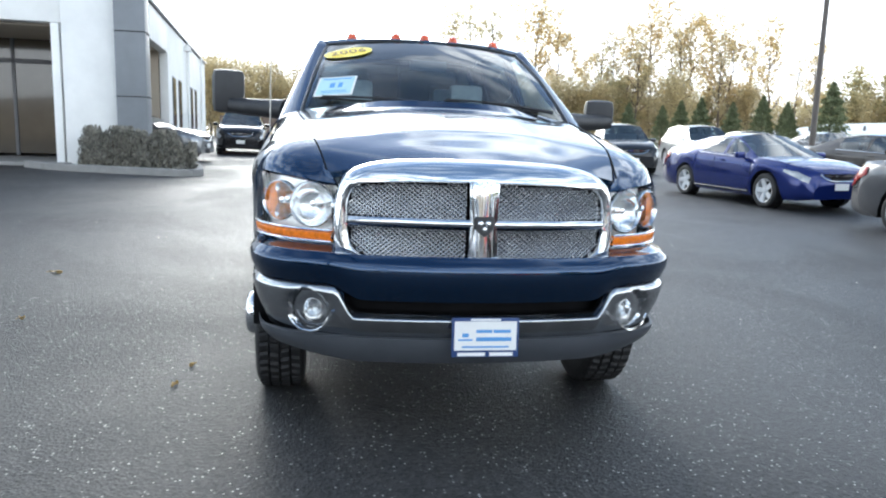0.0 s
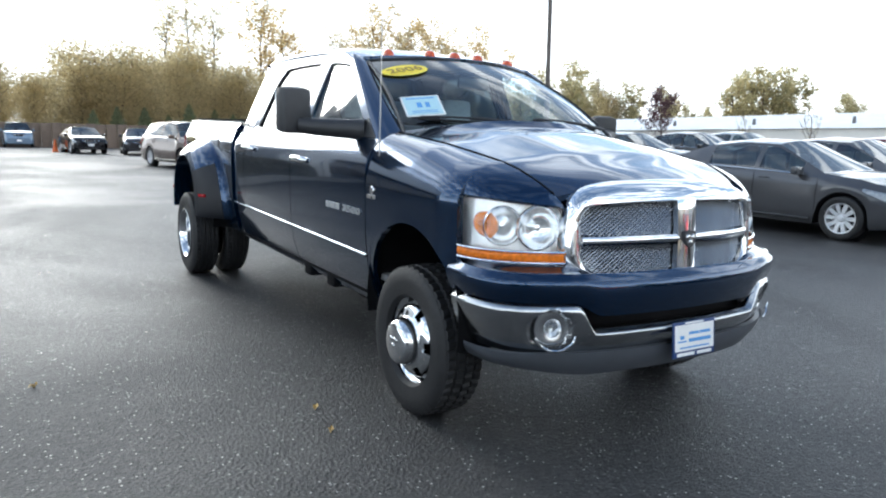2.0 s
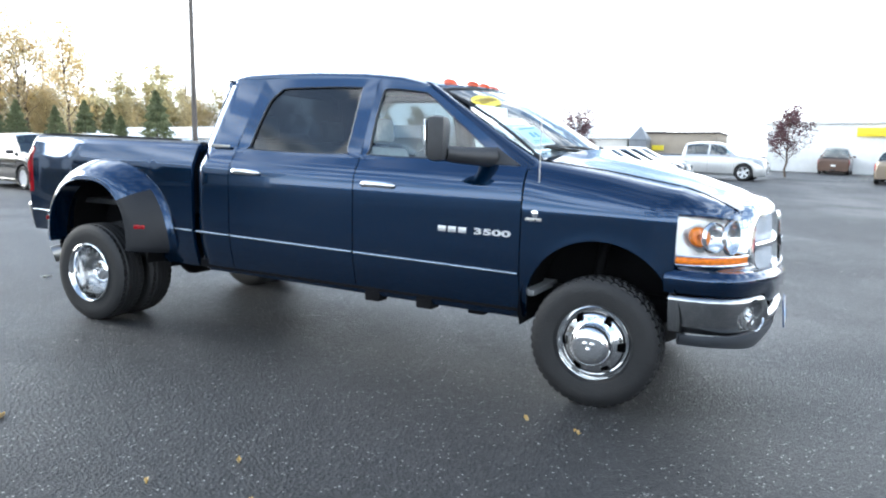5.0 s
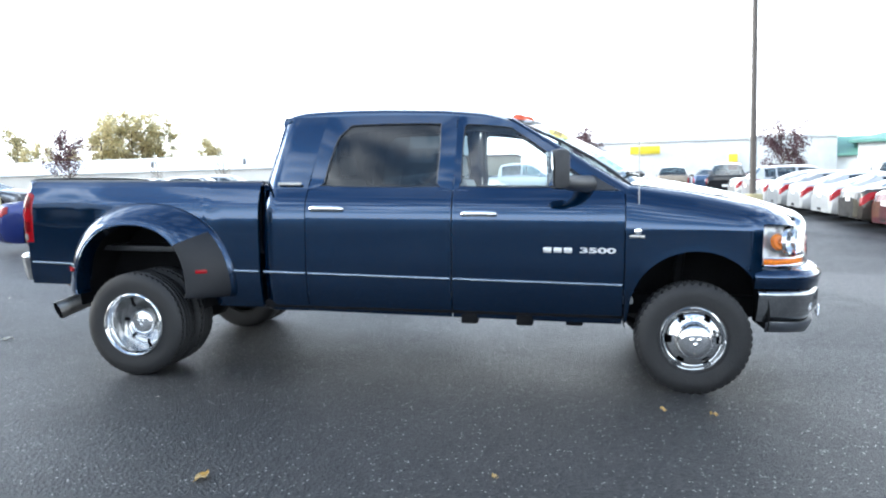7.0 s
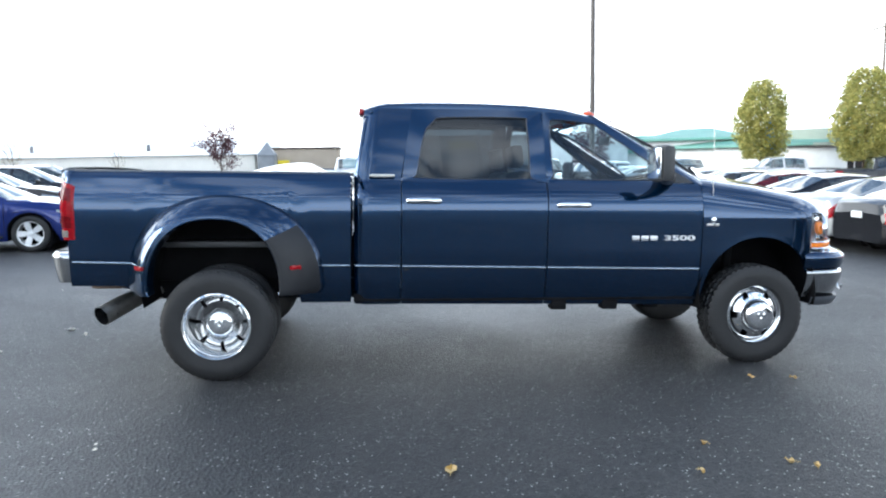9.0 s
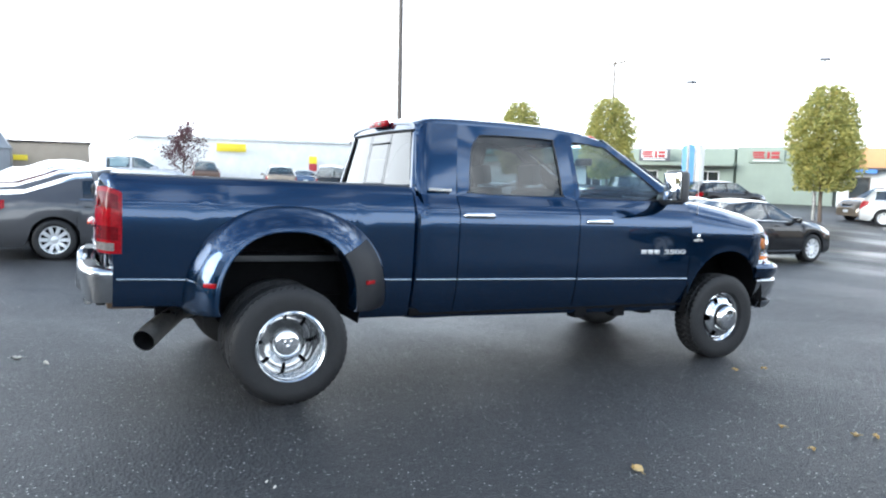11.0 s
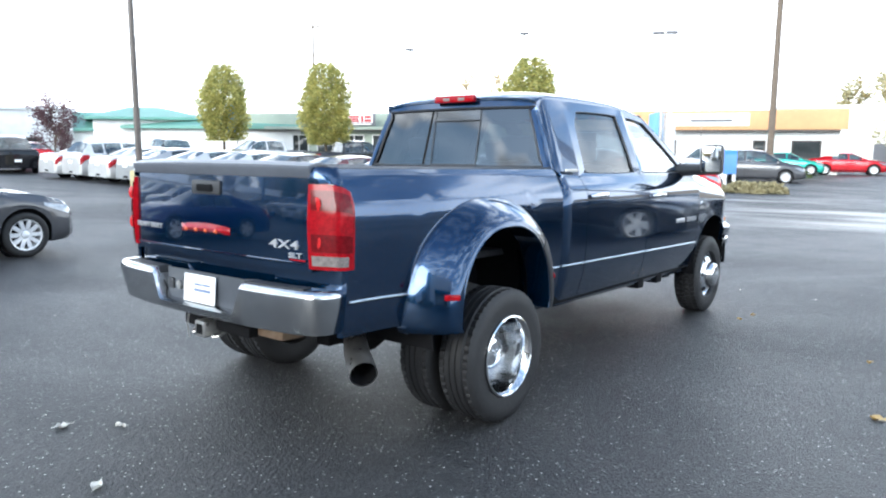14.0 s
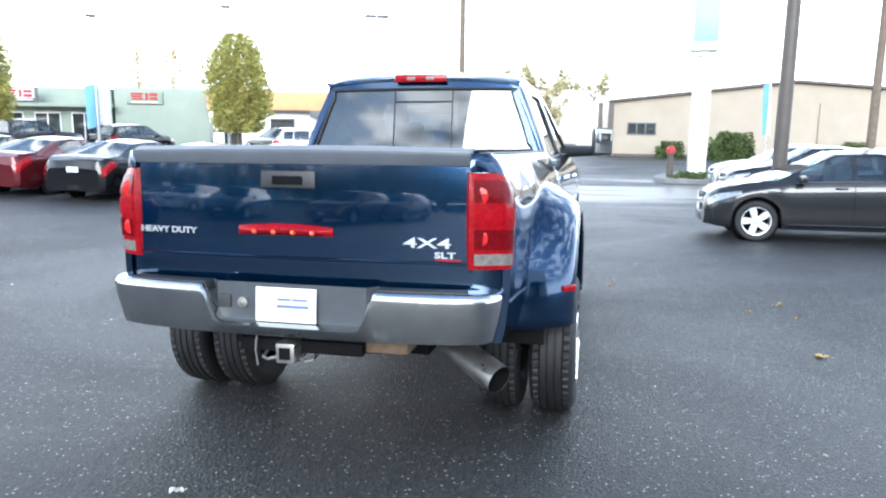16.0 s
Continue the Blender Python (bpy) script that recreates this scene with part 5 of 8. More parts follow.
def hole_disc(profile, n_holes, r0, r1, width, n=80):
    """A turned disc with hand holes: quads whose middles lie in a hole are left out."""
    bm = bmesh.new()
    rows = [[bm.verts.new((a, r * math.cos(2 * math.pi * i / n), r * math.sin(2 * math.pi * i / n))) for a, r in profile] for i in range(n)]
    edge = []
    for i in range(n):
        for j in range(len(profile) - 1):
            rm = (profile[j][1] + profile[j + 1][1]) / 2
            ang = 2 * math.pi * (i + 0.5) / n
            seg = 2 * math.pi / n_holes
            off = (ang + seg / 2) % seg - seg / 2
            if r0 < rm < r1 and abs(off) * rm < width * (1 - 0.35 * abs(rm - (r0 + r1) / 2) / (r1 - r0)):
                continue
            bm.faces.new((rows[i][j], rows[(i + 1) % n][j], rows[(i + 1) % n][j + 1], rows[i][j + 1]))
    es = [e for e in bm.edges if e.is_boundary and r0 - 0.03 < (e.verts[0].co.yz.length) < r1 + 0.03]
    r = bmesh.ops.extrude_edge_only(bm, edges=es)
    for v in [g for g in r["geom"] if isinstance(g, bmesh.types.BMVert)]:
        v.co.x += 0.028
    return bm


R_T = 0.388
FRONT_DISC = [(0.020, 0.228), (-0.012, 0.232), (-0.020, 0.226), (-0.012, 0.214), (0.004, 0.200), (-0.018, 0.190), (-0.034, 0.180), (-0.042, 0.170), (-0.048, 0.158), (-0.053, 0.146), (-0.058, 0.134), (-0.062, 0.124), (-0.070, 0.120)]
FRONT_CAP = [(-0.066, 0.122), (-0.090, 0.119), (-0.118, 0.112), (-0.132, 0.100), (-0.138, 0.078), (-0.142, 0.045), (-0.143, 0.0001)]
REAR_DISC = [(-0.100, 0.232), (-0.122, 0.234), (-0.126, 0.226), (-0.112, 0.212), (-0.060, 0.203), (0.0, 0.195), (0.058, 0.187), (0.083, 0.176), (0.084, 0.160), (0.080, 0.146), (0.072, 0.134), (0.062, 0.122), (0.052, 0.112), (0.046, 0.104)]
REAR_CAP = [(0.048, 0.106), (0.030, 0.104), (0.002, 0.099), (-0.012, 0.088), (-0.019, 0.060), (-0.021, 0.0001)]


def motif(bm, x, r):
    for yy, zz, q in ((-0.022, 0.016, 0.018), (0.022, 0.016, 0.018), (0.0, -0.016, 0.017)):
        lathe([(x, q * r), (x - 0.006, q * r * 0.7), (x - 0.008, 0.0001)], 12, "x", bm, (0, yy * r, zz * r))
    return bm


tyre_f = tyre_mesh(0.245, R_T, 0.232, 46, 4, True)
for s in (-1, 1):
    wheel = empty("front_wheel", Matrix.Translation((s * 0.848, 0.0, R_T - 0.006)) @ (Matrix.Rotation(math.pi, 4, "Z") if s > 0 else Matrix.Identity(4)))
    wheel.parent = truck
    tagged(wheel, label="front wheel with polished dually rim and protruding hub cap")
    tread = tyre_f.copy()
    tread.transform(Matrix.Translation((-0.022, 0, 0)))
    part("tyre", tread, M_RUBBER, wheel, "black all-terrain tyre", sharp=30)
    bm = hole_disc(FRONT_DISC, 6, 0.150, 0.190, 0.026)
    bm.transform(Matrix.Translation((-0.075, 0, 0)))
    part("rim", bm, M_CHROME, wheel, "polished rim with hand holes", sharp=50)
    bm = lathe(FRONT_CAP, 40)
    bm.transform(Matrix.Translation((-0.075, 0, 0)))
    part("hub_cap", motif(bm, -0.140 - 0.075, 1.0), M_CHROME, wheel, "protruding chrome hub cap")
    part("brake_drum", lathe([(-0.02, 0.0001), (-0.02, 0.19), (0.05, 0.20)], 24), M_DARK, wheel)
    for outer_w, cx in ((True, 1.085), (False, 0.795)):
        wheel = empty("rear_wheel", Matrix.Translation((s * cx, AX_R - 0.045, R_T - 0.006)) @ (Matrix.Rotation(math.pi, 4, "Z") if s > 0 else Matrix.Identity(4)))
        wheel.parent = truck
        tagged(wheel, label="outer rear wheel with deep-dish polished rim" if outer_w else "inner rear wheel of the dual pair")
        part("tyre", tyre_mesh(0.240, R_T, 0.232, 50, 5, False), M_RUBBER, wheel, "black ribbed tyre", sharp=30)
        if outer_w:
            rim = part("rim", lathe(REAR_DISC[:5], 80), M_CHROME, wheel, "deep-dish polished rim")
            part("rim_disc", hole_disc(REAR_DISC[4:], 8, 0.140, 0.168, 0.015), M_DISH, rim, "dished wheel disc with hand holes, darkened for the shade inside", sharp=50)
            part("hub_cap", motif(lathe(REAR_CAP, 36), -0.019, 0.9), M_CHROME, wheel, "chrome hub cap")
            part("brake_drum", lathe([(0.112, 0.0001), (0.112, 0.18), (0.118, 0.20)], 24), M_DARK, wheel)
tyre_f.free()

# ---- underbody
part("frame_rail", box(bmesh.new(), -0.52, -0.42, -0.70, 4.80, 0.47, 0.62, 0.01), M_DARK, truck)
part("frame_rail", box(bmesh.new(), 0.42, 0.52, -0.70, 4.80, 0.47, 0.62, 0.01), M_DARK, truck)
part("floor_pan", box(bmesh.new(), -0.93, 0.93, 0.46, 3.10, 0.50, 0.56, 0.01), M_DARK, truck)
part("engine_block", box(bmesh.new(), -0.42, 0.42, -0.68, 0.75, 0.50, 1.10, 0.03), M_DARK, truck)
part("bed_underside", box(bmesh.new(), -0.60, 0.60, 3.12, 5.05, 0.62, 0.89, 0.02), M_DARK, truck)
part("front_axle", tube(bmesh.new(), [(-0.80, 0, 0.40), (-0.3, 0.02, 0.40), (0.1, 0.02, 0.39), (0.25, 0.02, 0.39), (0.80, 0, 0.40)], [0.05, 0.045, 0.06, 0.15, 0.05], 12), M_DARK, truck)
part("rear_axle", tube(bmesh.new(), [(-0.95, AX_R - 0.045, 0.39), (-0.22, AX_R - 0.045, 0.39), (-0.1, AX_R - 0.045, 0.39), (0.1, AX_R - 0.045, 0.39), (0.22, AX_R - 0.045, 0.39), (0.95, AX_R - 0.045, 0.39)], [0.065, 0.065, 0.16, 0.16, 0.065, 0.065], 14), M_DARK, truck)
part("spare_tyre", lathe(tyre_profile(0.22, 0.37, 0.20), 32, "z", None, (0.0, 4.72, 0.62)), M_RUBBER, truck)
part("heat_shield", box(bmesh.new(), -0.50, -0.20, 4.86, 5.10, 0.545, 0.635, 0.03), M_RUST, truck, "rusty bracket under the bumper")
part("shock_absorber", tube(bmesh.new(), [(-0.62, 0.12, 0.42), (-0.60, 0.05, 0.95)], 0.035, 10), M_DARK, truck)
part("steering_link", tube(bmesh.new(), [(-0.70, 0.32, 0.42), (0.0, 0.62, 0.46), (0.5, 0.66, 0.48)], 0.022, 8), M_DARK, truck)
for y, x in ((1.15, -0.86), (1.55, -0.86), (0.80, -0.80)):
    part("body_mount", box(bmesh.new(), x - 0.06, x + 0.06, y - 0.06, y + 0.06, 0.425, 0.51, 0.015), M_DARK, truck)
ex = part("tail_pipe", tube(bmesh.new(), [(-0.40, 4.36, 0.56), (-0.55, 4.64, 0.535), (-0.73, 4.79, 0.465), (-0.885, 4.895, 0.405)], [0.055, 0.058, 0.070, 0.072], 24, cap=False), M_STEEL, truck, "wide stainless exhaust tip")
bm = tube(bmesh.new(), [(-0.885, 4.895, 0.405), (-0.745, 4.80, 0.459), (-0.70, 4.768, 0.476)], [0.066, 0.063, 0.010], 24, cap=False)
part("pipe_bore", bm, M_DARK, ex)

# ---- roof marker lamps, aerial, badges
for x in (-0.488, -0.195, 0.0, 0.195, 0.488):
    yy = 1.285 - 0.10 * (1 - (x / 0.7) ** 2)
    zz = 1.900 + 0.030 * (1 - (x / 0.7) ** 2)
    bm = lathe([(-0.02, 0.044), (0.005, 0.044), (0.018, 0.040), (0.034, 0.028), (0.040, 0.012), (0.041, 0.0001)], 18, "z")
    bm.transform(Matrix.Translation((x, yy, zz)) @ pose(0, 0, 0, 10) @ Matrix.Diagonal((0.85, 1.35, 1, 1)))
    part("roof_marker", bm, M_MARKER, truck, "amber cab marker lamp")
an = part("aerial", tube(bmesh.new(), [(-0.975, 0.382, 1.195), (-0.97, 0.385, 1.30), (-0.962, 0.40, 2.02)], [0.0045, 0.0035, 0.0025], 6), M_STEEL, truck, "thin whip aerial")
part("aerial_base", tube(bmesh.new(), [(-0.975, 0.382, 1.185), (-0.975, 0.382, 1.215), (-0.975, 0.383, 1.26)], [0.022, 0.014, 0.008], 10), M_CHROME, an)
SIDE = Matrix(((0, 0, -1, 0), (-1, 0, 0, 0), (0, 1, 0, 0), (0, 0, 0, 1)))       # local xy laid on the passenger side
lettering("lettering", "3500", 0.050, 0.003, M_BADGE, truck, Matrix.Translation((-1.010, 0.655, 0.980)) @ SIDE, "raised chrome numbers", 2.45, None, 0.03)
for y in (0.995, 0.925, 0.855):
    part("name_bar", box(bmesh.new(), -1.012, -1.004, y - 0.028, y + 0.028, 0.962, 0.998, 0.003), M_BADGE, truck, "plain chrome bar")
bd = part("side_badge", box(bmesh.new(), -1.014, -1.006, 0.345, 0.445, 1.072, 1.092, 0.003), M_STEEL, truck, "small chrome engine badge")
part("badge_motif", lathe([(0, 0.024), (-0.006, 0.018), (-0.008, 0.0001)], 16, "x", None, (-1.008, 0.388, 1.118)), M_CHROME, bd)
part("pillar_badge", box(bmesh.new(), -0.942, -0.934, 2.80, 2.985, 1.418, 1.440, 0.003), M_STEEL, truck, "thin silver badge strip")

# ---- windscreen stickers
def on_screen(u, v, push):
    p = screen(u, v)
    n = (screen(u + 0.02, v) - screen(u - 0.02, v)).cross(screen(u, v + 0.02) - screen(u, v - 0.02)).normalized()
    if n.y > 0:
        n = -n
    return p + n * push


def sticker_map(u0, v0, turn, push):
    """A frame on the glass about (u0, v0) with its x to the picture's right as seen from the front."""
    p = on_screen(u0, v0, push)
    ex = (on_screen(u0 + 0.05, v0, push) - p).normalized()
    ez = (on_screen(u0, v0 + 0.05, push) - p)
    ez = (ez - ex * ez.dot(ex)).normalized()
    m = Matrix((ex, ez, ex.cross(ez))).transposed().to_4x4()
    return Matrix.Translation(p) @ m @ pose(0, 0, 0, 0, 0, turn)


def wrap(x, y, push, u0=-0.755, v0=0.770, turn=radians(15)):
    """A point of the year sticker, bent to the glass."""
    c, q = math.cos(turn), math.sin(turn)
    return on_screen(u0 + (x * c - y * q) / 0.69, v0 + (x * q + y * c) / 0.93, push)


bm = bmesh.new()
turns = span(0, 2 * math.pi * 35 / 36, 36)
bridge([[wrap(0.152 * f * math.cos(a), 0.076 * f * math.sin(a), 0.010) for a in turns] for f in (1.0, 0.66, 0.33, 0.02)], bm)
ys_ = part("year_sticker", bm, M_YELLOW, wind, "yellow oval sticker reading 2006", recalc=False)
for ch, dx in zip("2006", (-0.087, -0.029, 0.029, 0.087)):
    num = lettering("sticker_number", ch, 0.086, 0.0006, M_BROWN_INK, ys_, Matrix.Translation((dx, 0, 0)), "brown printed number", 1.25)
    for v in num.data.vertices:
        v.co = wrap(v.co.x, v.co.y, 0.013 + v.co.z)
GB = sticker_map(-0.80, 0.31, 6, 0.006) @ Matrix.Scale(0.86, 4)
bm = box(bmesh.new(), -0.135, 0.135, -0.125, 0.115, -0.010, -0.006)
bm.transform(GB)
gb = part("window_form", bm, M_WHITE, wind, "pale blue paper form behind the windscreen")
bm = box(bmesh.new(), -0.122, 0.122, -0.112, 0.102, -0.0055, -0.003)
bm.transform(GB)
part("form_print", bm, M_PALE_BLUE, gb)
for x0, x1, y0, y1 in ((-0.10, 0.10, 0.075, 0.088), (-0.04, -0.005, -0.03, 0.03), (0.02, 0.05, -0.03, 0.03), (-0.09, 0.09, -0.075, -0.068), (-0.09, 0.09, -0.094, -0.088)):
    bm = box(bmesh.new(), x0, x1, y0, y1, -0.0028, -0.002)
    bm.transform(GB)
    part("print_bar", bm, M_BLUE_INK, gb)

# ---- cabin
def seat(x, y, w):
    ob = part("seat", box(bmesh.new(), x - w / 2, x + w / 2, y - 0.28, y + 0.22, 0.72, 0.92, 0.05), M_CLOTH, truck, "grey cloth seat")
    bm = box(bmesh.new(), x - w / 2, x + w / 2, -0.07, 0.07, 0.0, 0.60, 0.05)
    bm.transform(Matrix.Translation((0, y + 0.26, 0.88)) @ pose(0, 0, 0, -12))
    part("backrest", bm, M_CLOTH, ob)
    hs = [x] if w < 0.8 else [x - w * 0.32, x + w * 0.32]
    for hx in hs:
        bm = box(bmesh.new(), hx - 0.13, hx + 0.13, -0.05, 0.05, 0.0, 0.18, 0.04)
        bm.transform(Matrix.Translation((0, y + 0.40, 1.50)) @ pose(0, 0, 0, -8))
        part("head_restraint", bm, M_CLOTH, ob)


seat(-0.43, 1.40, 0.54)
seat(0.43, 1.40, 0.54)
seat(0.0, 2.45, 1.45)
part("dashboard", grid(lambda u, k: (u * 0.80, 0.42 - 0.2 * (1 - u * u) + 0.42 * k, 1.385 - 0.03 * k * k - 0.36 * max(0, k - 0.75) / 0.25 * 0.9), span(-1, 1, 13), span(0, 1, 9)), M_CABIN, truck, "dark plastic dashboard")
bm = bmesh.new()
ring = [Vector((0.42 + 0.185 * math.cos(a), 0.86, 1.235 + 0.185 * math.sin(a))) for a in span(0, 2 * math.pi, 29)]
ring = [p + Vector((0, -(p.z - 1.235) * -0.45, 0)) for p in ring]
tube(bm, ring, 0.016, 8, cap=False)
tube(bm, [(0.42, 0.70, 1.17), (0.42, 0.86, 1.235)], 0.04, 8)
tube(bm, [(0.24, 0.86, 1.235), (0.60, 0.86, 1.235)], 0.016, 6)
part("steering_wheel", bm, M_CABIN, truck, "dark steering wheel")
bm = box(bmesh.new(), -0.12, 0.12, 0.92, 0.95, 1.715, 1.785, 0.012)
part("rear_view_mirror", bm, M_PLASTIC, truck)
part("headliner", grid(lambda y, u: Vector(roof(max(y, 1.36), u * 0.93)) + Vector((0, 0, -0.035)), span(1.26, 2.98, 8), span(-1, 1, 13)), M_CABIN, truck)
part("cabin_floor", box(bmesh.new(), -0.90, 0.90, 0.40, 3.06, 0.60, 0.64, 0.01), M_CABIN, truck)
part("inner_door_wall", box(bmesh.new(), -0.90, -0.86, 0.50, 3.06, 0.62, 1.37, 0.01), M_CABIN, truck)
part("inner_door_wall", box(bmesh.new(), 0.86, 0.90, 0.50, 3.06, 0.62, 1.37, 0.01), M_CABIN, truck)


# ---------------------------------------------------------------- parked cars (front towards +y in their own frame)
M_CAR = material("car_paint", (0.5, 0.5, 0.5), 0.20, 0.40, 0.7, spec=0.2, by_object=True, vary=0.10, scale=3.0)
M_CAR_GLASS = glass("car_glass", (0.30, 0.36, 0.38), f0=0.10)
M_ALLOY = material("silver_alloy", (0.72, 0.73, 0.74), 0.30, 0.35, vary=0.12, scale=20.0)
M_BLACK_TRIM = material("gloss_black_trim", (0.014, 0.014, 0.016), 0.25, vary=0.2, scale=10.0)

SHAPES = {
    # length, half width, height table (y, z of the top line), belt, roof half width, cabin (cowl, roof front, roof rear, deck), axles, wheel radius
    "sedan": dict(top=[(-2.43, 0.80), (-2.40, 0.98), (-2.22, 1.075), (-1.78, 1.105), (-1.0, 1.395), (-0.35, 1.462), (0.25, 1.440), (1.12, 1.000), (1.7, 0.945), (2.15, 0.850), (2.34, 0.760), (2.41, 0.66), (2.43, 0.52)],
                  wide=[(-2.43, 0.70), (-2.36, 0.82), (-2.1, 0.89), (-1.2, 0.925), (1.2, 0.925), (1.9, 0.88), (2.25, 0.78), (2.43, 0.60)],
                  belt=[(-2.43, 0.78), (-2.2, 0.98), (-1.78, 1.02), (0.3, 0.955), (1.15, 0.925), (2.2, 0.765), (2.36, 0.66), (2.43, 0.48)], roof=0.585, cabin=(1.12, 0.25, -1.0, -1.78), axle=(1.46, -1.32), r=0.335, doors=4),
    "coupe": dict(top=[(-2.40, 0.80), (-2.37, 0.98), (-2.20, 1.07), (-1.85, 1.10), (-0.9, 1.375), (-0.25, 1.430), (0.15, 1.415), (1.05, 0.985), (1.7, 0.935), (2.15, 0.845), (2.32, 0.755), (2.39, 0.65), (2.41, 0.52)],
                  wide=[(-2.40, 0.70), (-2.34, 0.82), (-2.1, 0.89), (-1.2, 0.928), (1.2, 0.925), (1.9, 0.88), (2.23, 0.78), (2.41, 0.60)],
                  belt=[(-2.40, 0.78), (-2.2, 0.98), (-1.78, 1.02), (0.3, 0.945), (1.1, 0.915), (2.18, 0.76), (2.34, 0.66), (2.41, 0.48)], roof=0.575, cabin=(1.05, 0.15, -0.9, -1.85), axle=(1.42, -1.30), r=0.34, doors=2),
    "suv": dict(top=[(-2.26, 0.90), (-2.24, 1.10), (-2.10, 1.16), (-1.78, 1.585), (-0.8, 1.655), (0.0, 1.650), (0.40, 1.600), (1.12, 1.115), (1.7, 1.045), (2.08, 0.930), (2.22, 0.79), (2.27, 0.62)],
                wide=[(-2.26, 0.76), (-2.2, 0.86), (-1.9, 0.90), (-1.0, 0.915), (1.1, 0.915), (1.8, 0.88), (2.12, 0.80), (2.27, 0.64)],
                belt=[(-2.26, 0.88), (-2.1, 1.08), (-1.6, 1.09), (0.3, 1.04), (1.12, 1.02), (2.1, 0.83), (2.27, 0.60)], roof=0.605, cabin=(1.12, 0.40, -1.78, -2.10), axle=(1.36, -1.26), r=0.345, doors=5),
    "van": dict(top=[(-2.55, 0.90), (-2.53, 1.10), (-2.42, 1.18), (-2.15, 1.66), (-1.0, 1.735), (0.0, 1.735), (0.55, 1.66), (1.55, 1.09), (2.0, 1.00), (2.35, 0.90), (2.50, 0.78), (2.56, 0.62)],
                wide=[(-2.55, 0.80), (-2.5, 0.92), (-2.2, 0.97), (-1.0, 0.99), (1.3, 0.99), (2.0, 0.95), (2.4, 0.84), (2.56, 0.66)],
                belt=[(-2.55, 0.88), (-2.4, 1.06), (-1.6, 1.06), (0.3, 1.02), (1.55, 0.97), (2.35, 0.80), (2.56, 0.60)], roof=0.66, cabin=(1.55, 0.55, -2.15, -2.42), axle=(1.60, -1.45), r=0.34, doors=5),
    "pickup": dict(top=[(-2.85, 0.90), (-2.83, 1.05), (-2.75, 1.10), (-1.10, 1.12), (-0.98, 1.70), (-0.4, 1.80), (0.4, 1.79), (0.75, 1.72), (1.45, 1.22), (2.2, 1.15), (2.62, 1.04), (2.76, 0.88), (2.80, 0.66)],
                   wide=[(-2.85, 0.86), (-2.8, 0.94), (-1.0, 0.97), (1.2, 0.97), (2.3, 0.95), (2.68, 0.86), (2.80, 0.72)],
                   belt=[(-2.85, 0.88), (-2.75, 1.06), (-1.1, 1.08), (0.3, 1.13), (1.45, 1.14), (2.6, 0.96), (2.80, 0.64)], roof=0.66, cabin=(1.45, 0.75, -0.98, -1.10), axle=(1.85, -1.75), r=0.39, doors=4),
}


def nose_back(row):
    return [((1.2 + (y - 1.2) * 0.80) if y > 1.2 else y, v) for y, v in row]


SHAPES["crossover"] = dict(SHAPES["suv"], axle=(1.27, -1.18), cabin=(1.04, 0.37, -1.55, -1.95))
for key in ("top", "wide", "belt"):
    SHAPES["crossover"][key] = [(y * 0.93, v) for y, v in SHAPES["suv"][key]]
SHAPES["crossover"]["top"] = [(-2.10, 0.90), (-2.08, 1.10), (-1.95, 1.18), (-1.55, 1.54), (-0.75, 1.655), (0.0, 1.650), (0.37, 1.600), (1.04, 1.115), (1.58, 1.045), (1.93, 0.930), (2.06, 0.79), (2.11, 0.62)]
SHAPES["sport"] = dict(SHAPES["sedan"], axle=(1.40, -1.30), r=0.33)
for key in ("top", "wide", "belt"):
    SHAPES["sport"][key] = nose_back(SHAPES["sedan"][key])
    SHAPES["sedan"][key] = [(1.46 + (y - 1.46) * 0.84 if y > 1.46 else y, v * (1.08 if key == "wide" and y > 2.2 else 1.0)) for y, v in SHAPES["sedan"][key]]


def wheel_meshes(r, spokes):
    t = lathe(tyre_profile(0.215, r, r * 0.685), 36)
    rim_bm = lathe([(-0.07, r * 0.70), (-0.095, r * 0.69), (-0.09, r * 0.645), (-0.03, r * 0.62), (0.05, r * 0.60)], 32)
    for k in range(spokes):
        a = 2 * math.pi * k / spokes
        w = 0.030 if spokes > 7 else 0.052
        pts = [(-0.062, 0.045), (-0.080, r * 0.40), (-0.078, r * 0.655)]
        prev = None
        for x, rad in pts:
            ws = w * (0.75 if rad < 0.1 else 1.0)
            c, q = math.cos(a), math.sin(a)
            ring = [rim_bm.verts.new((xx, c * rad - q * o, q * rad + c * o)) for xx, o in ((x, -ws), (x, ws), (x + 0.03, ws), (x + 0.03, -ws))]
            if prev:
                for j in range(4):
                    rim_bm.faces.new((prev[j], prev[(j + 1) % 4], ring[(j + 1) % 4], ring[j]))
            prev = ring
    lathe([(-0.045, 0.062), (-0.082, 0.056), (-0.090, 0.03), (-0.092, 0.0001)], 18, "x", rim_bm)
    return t, rim_bm


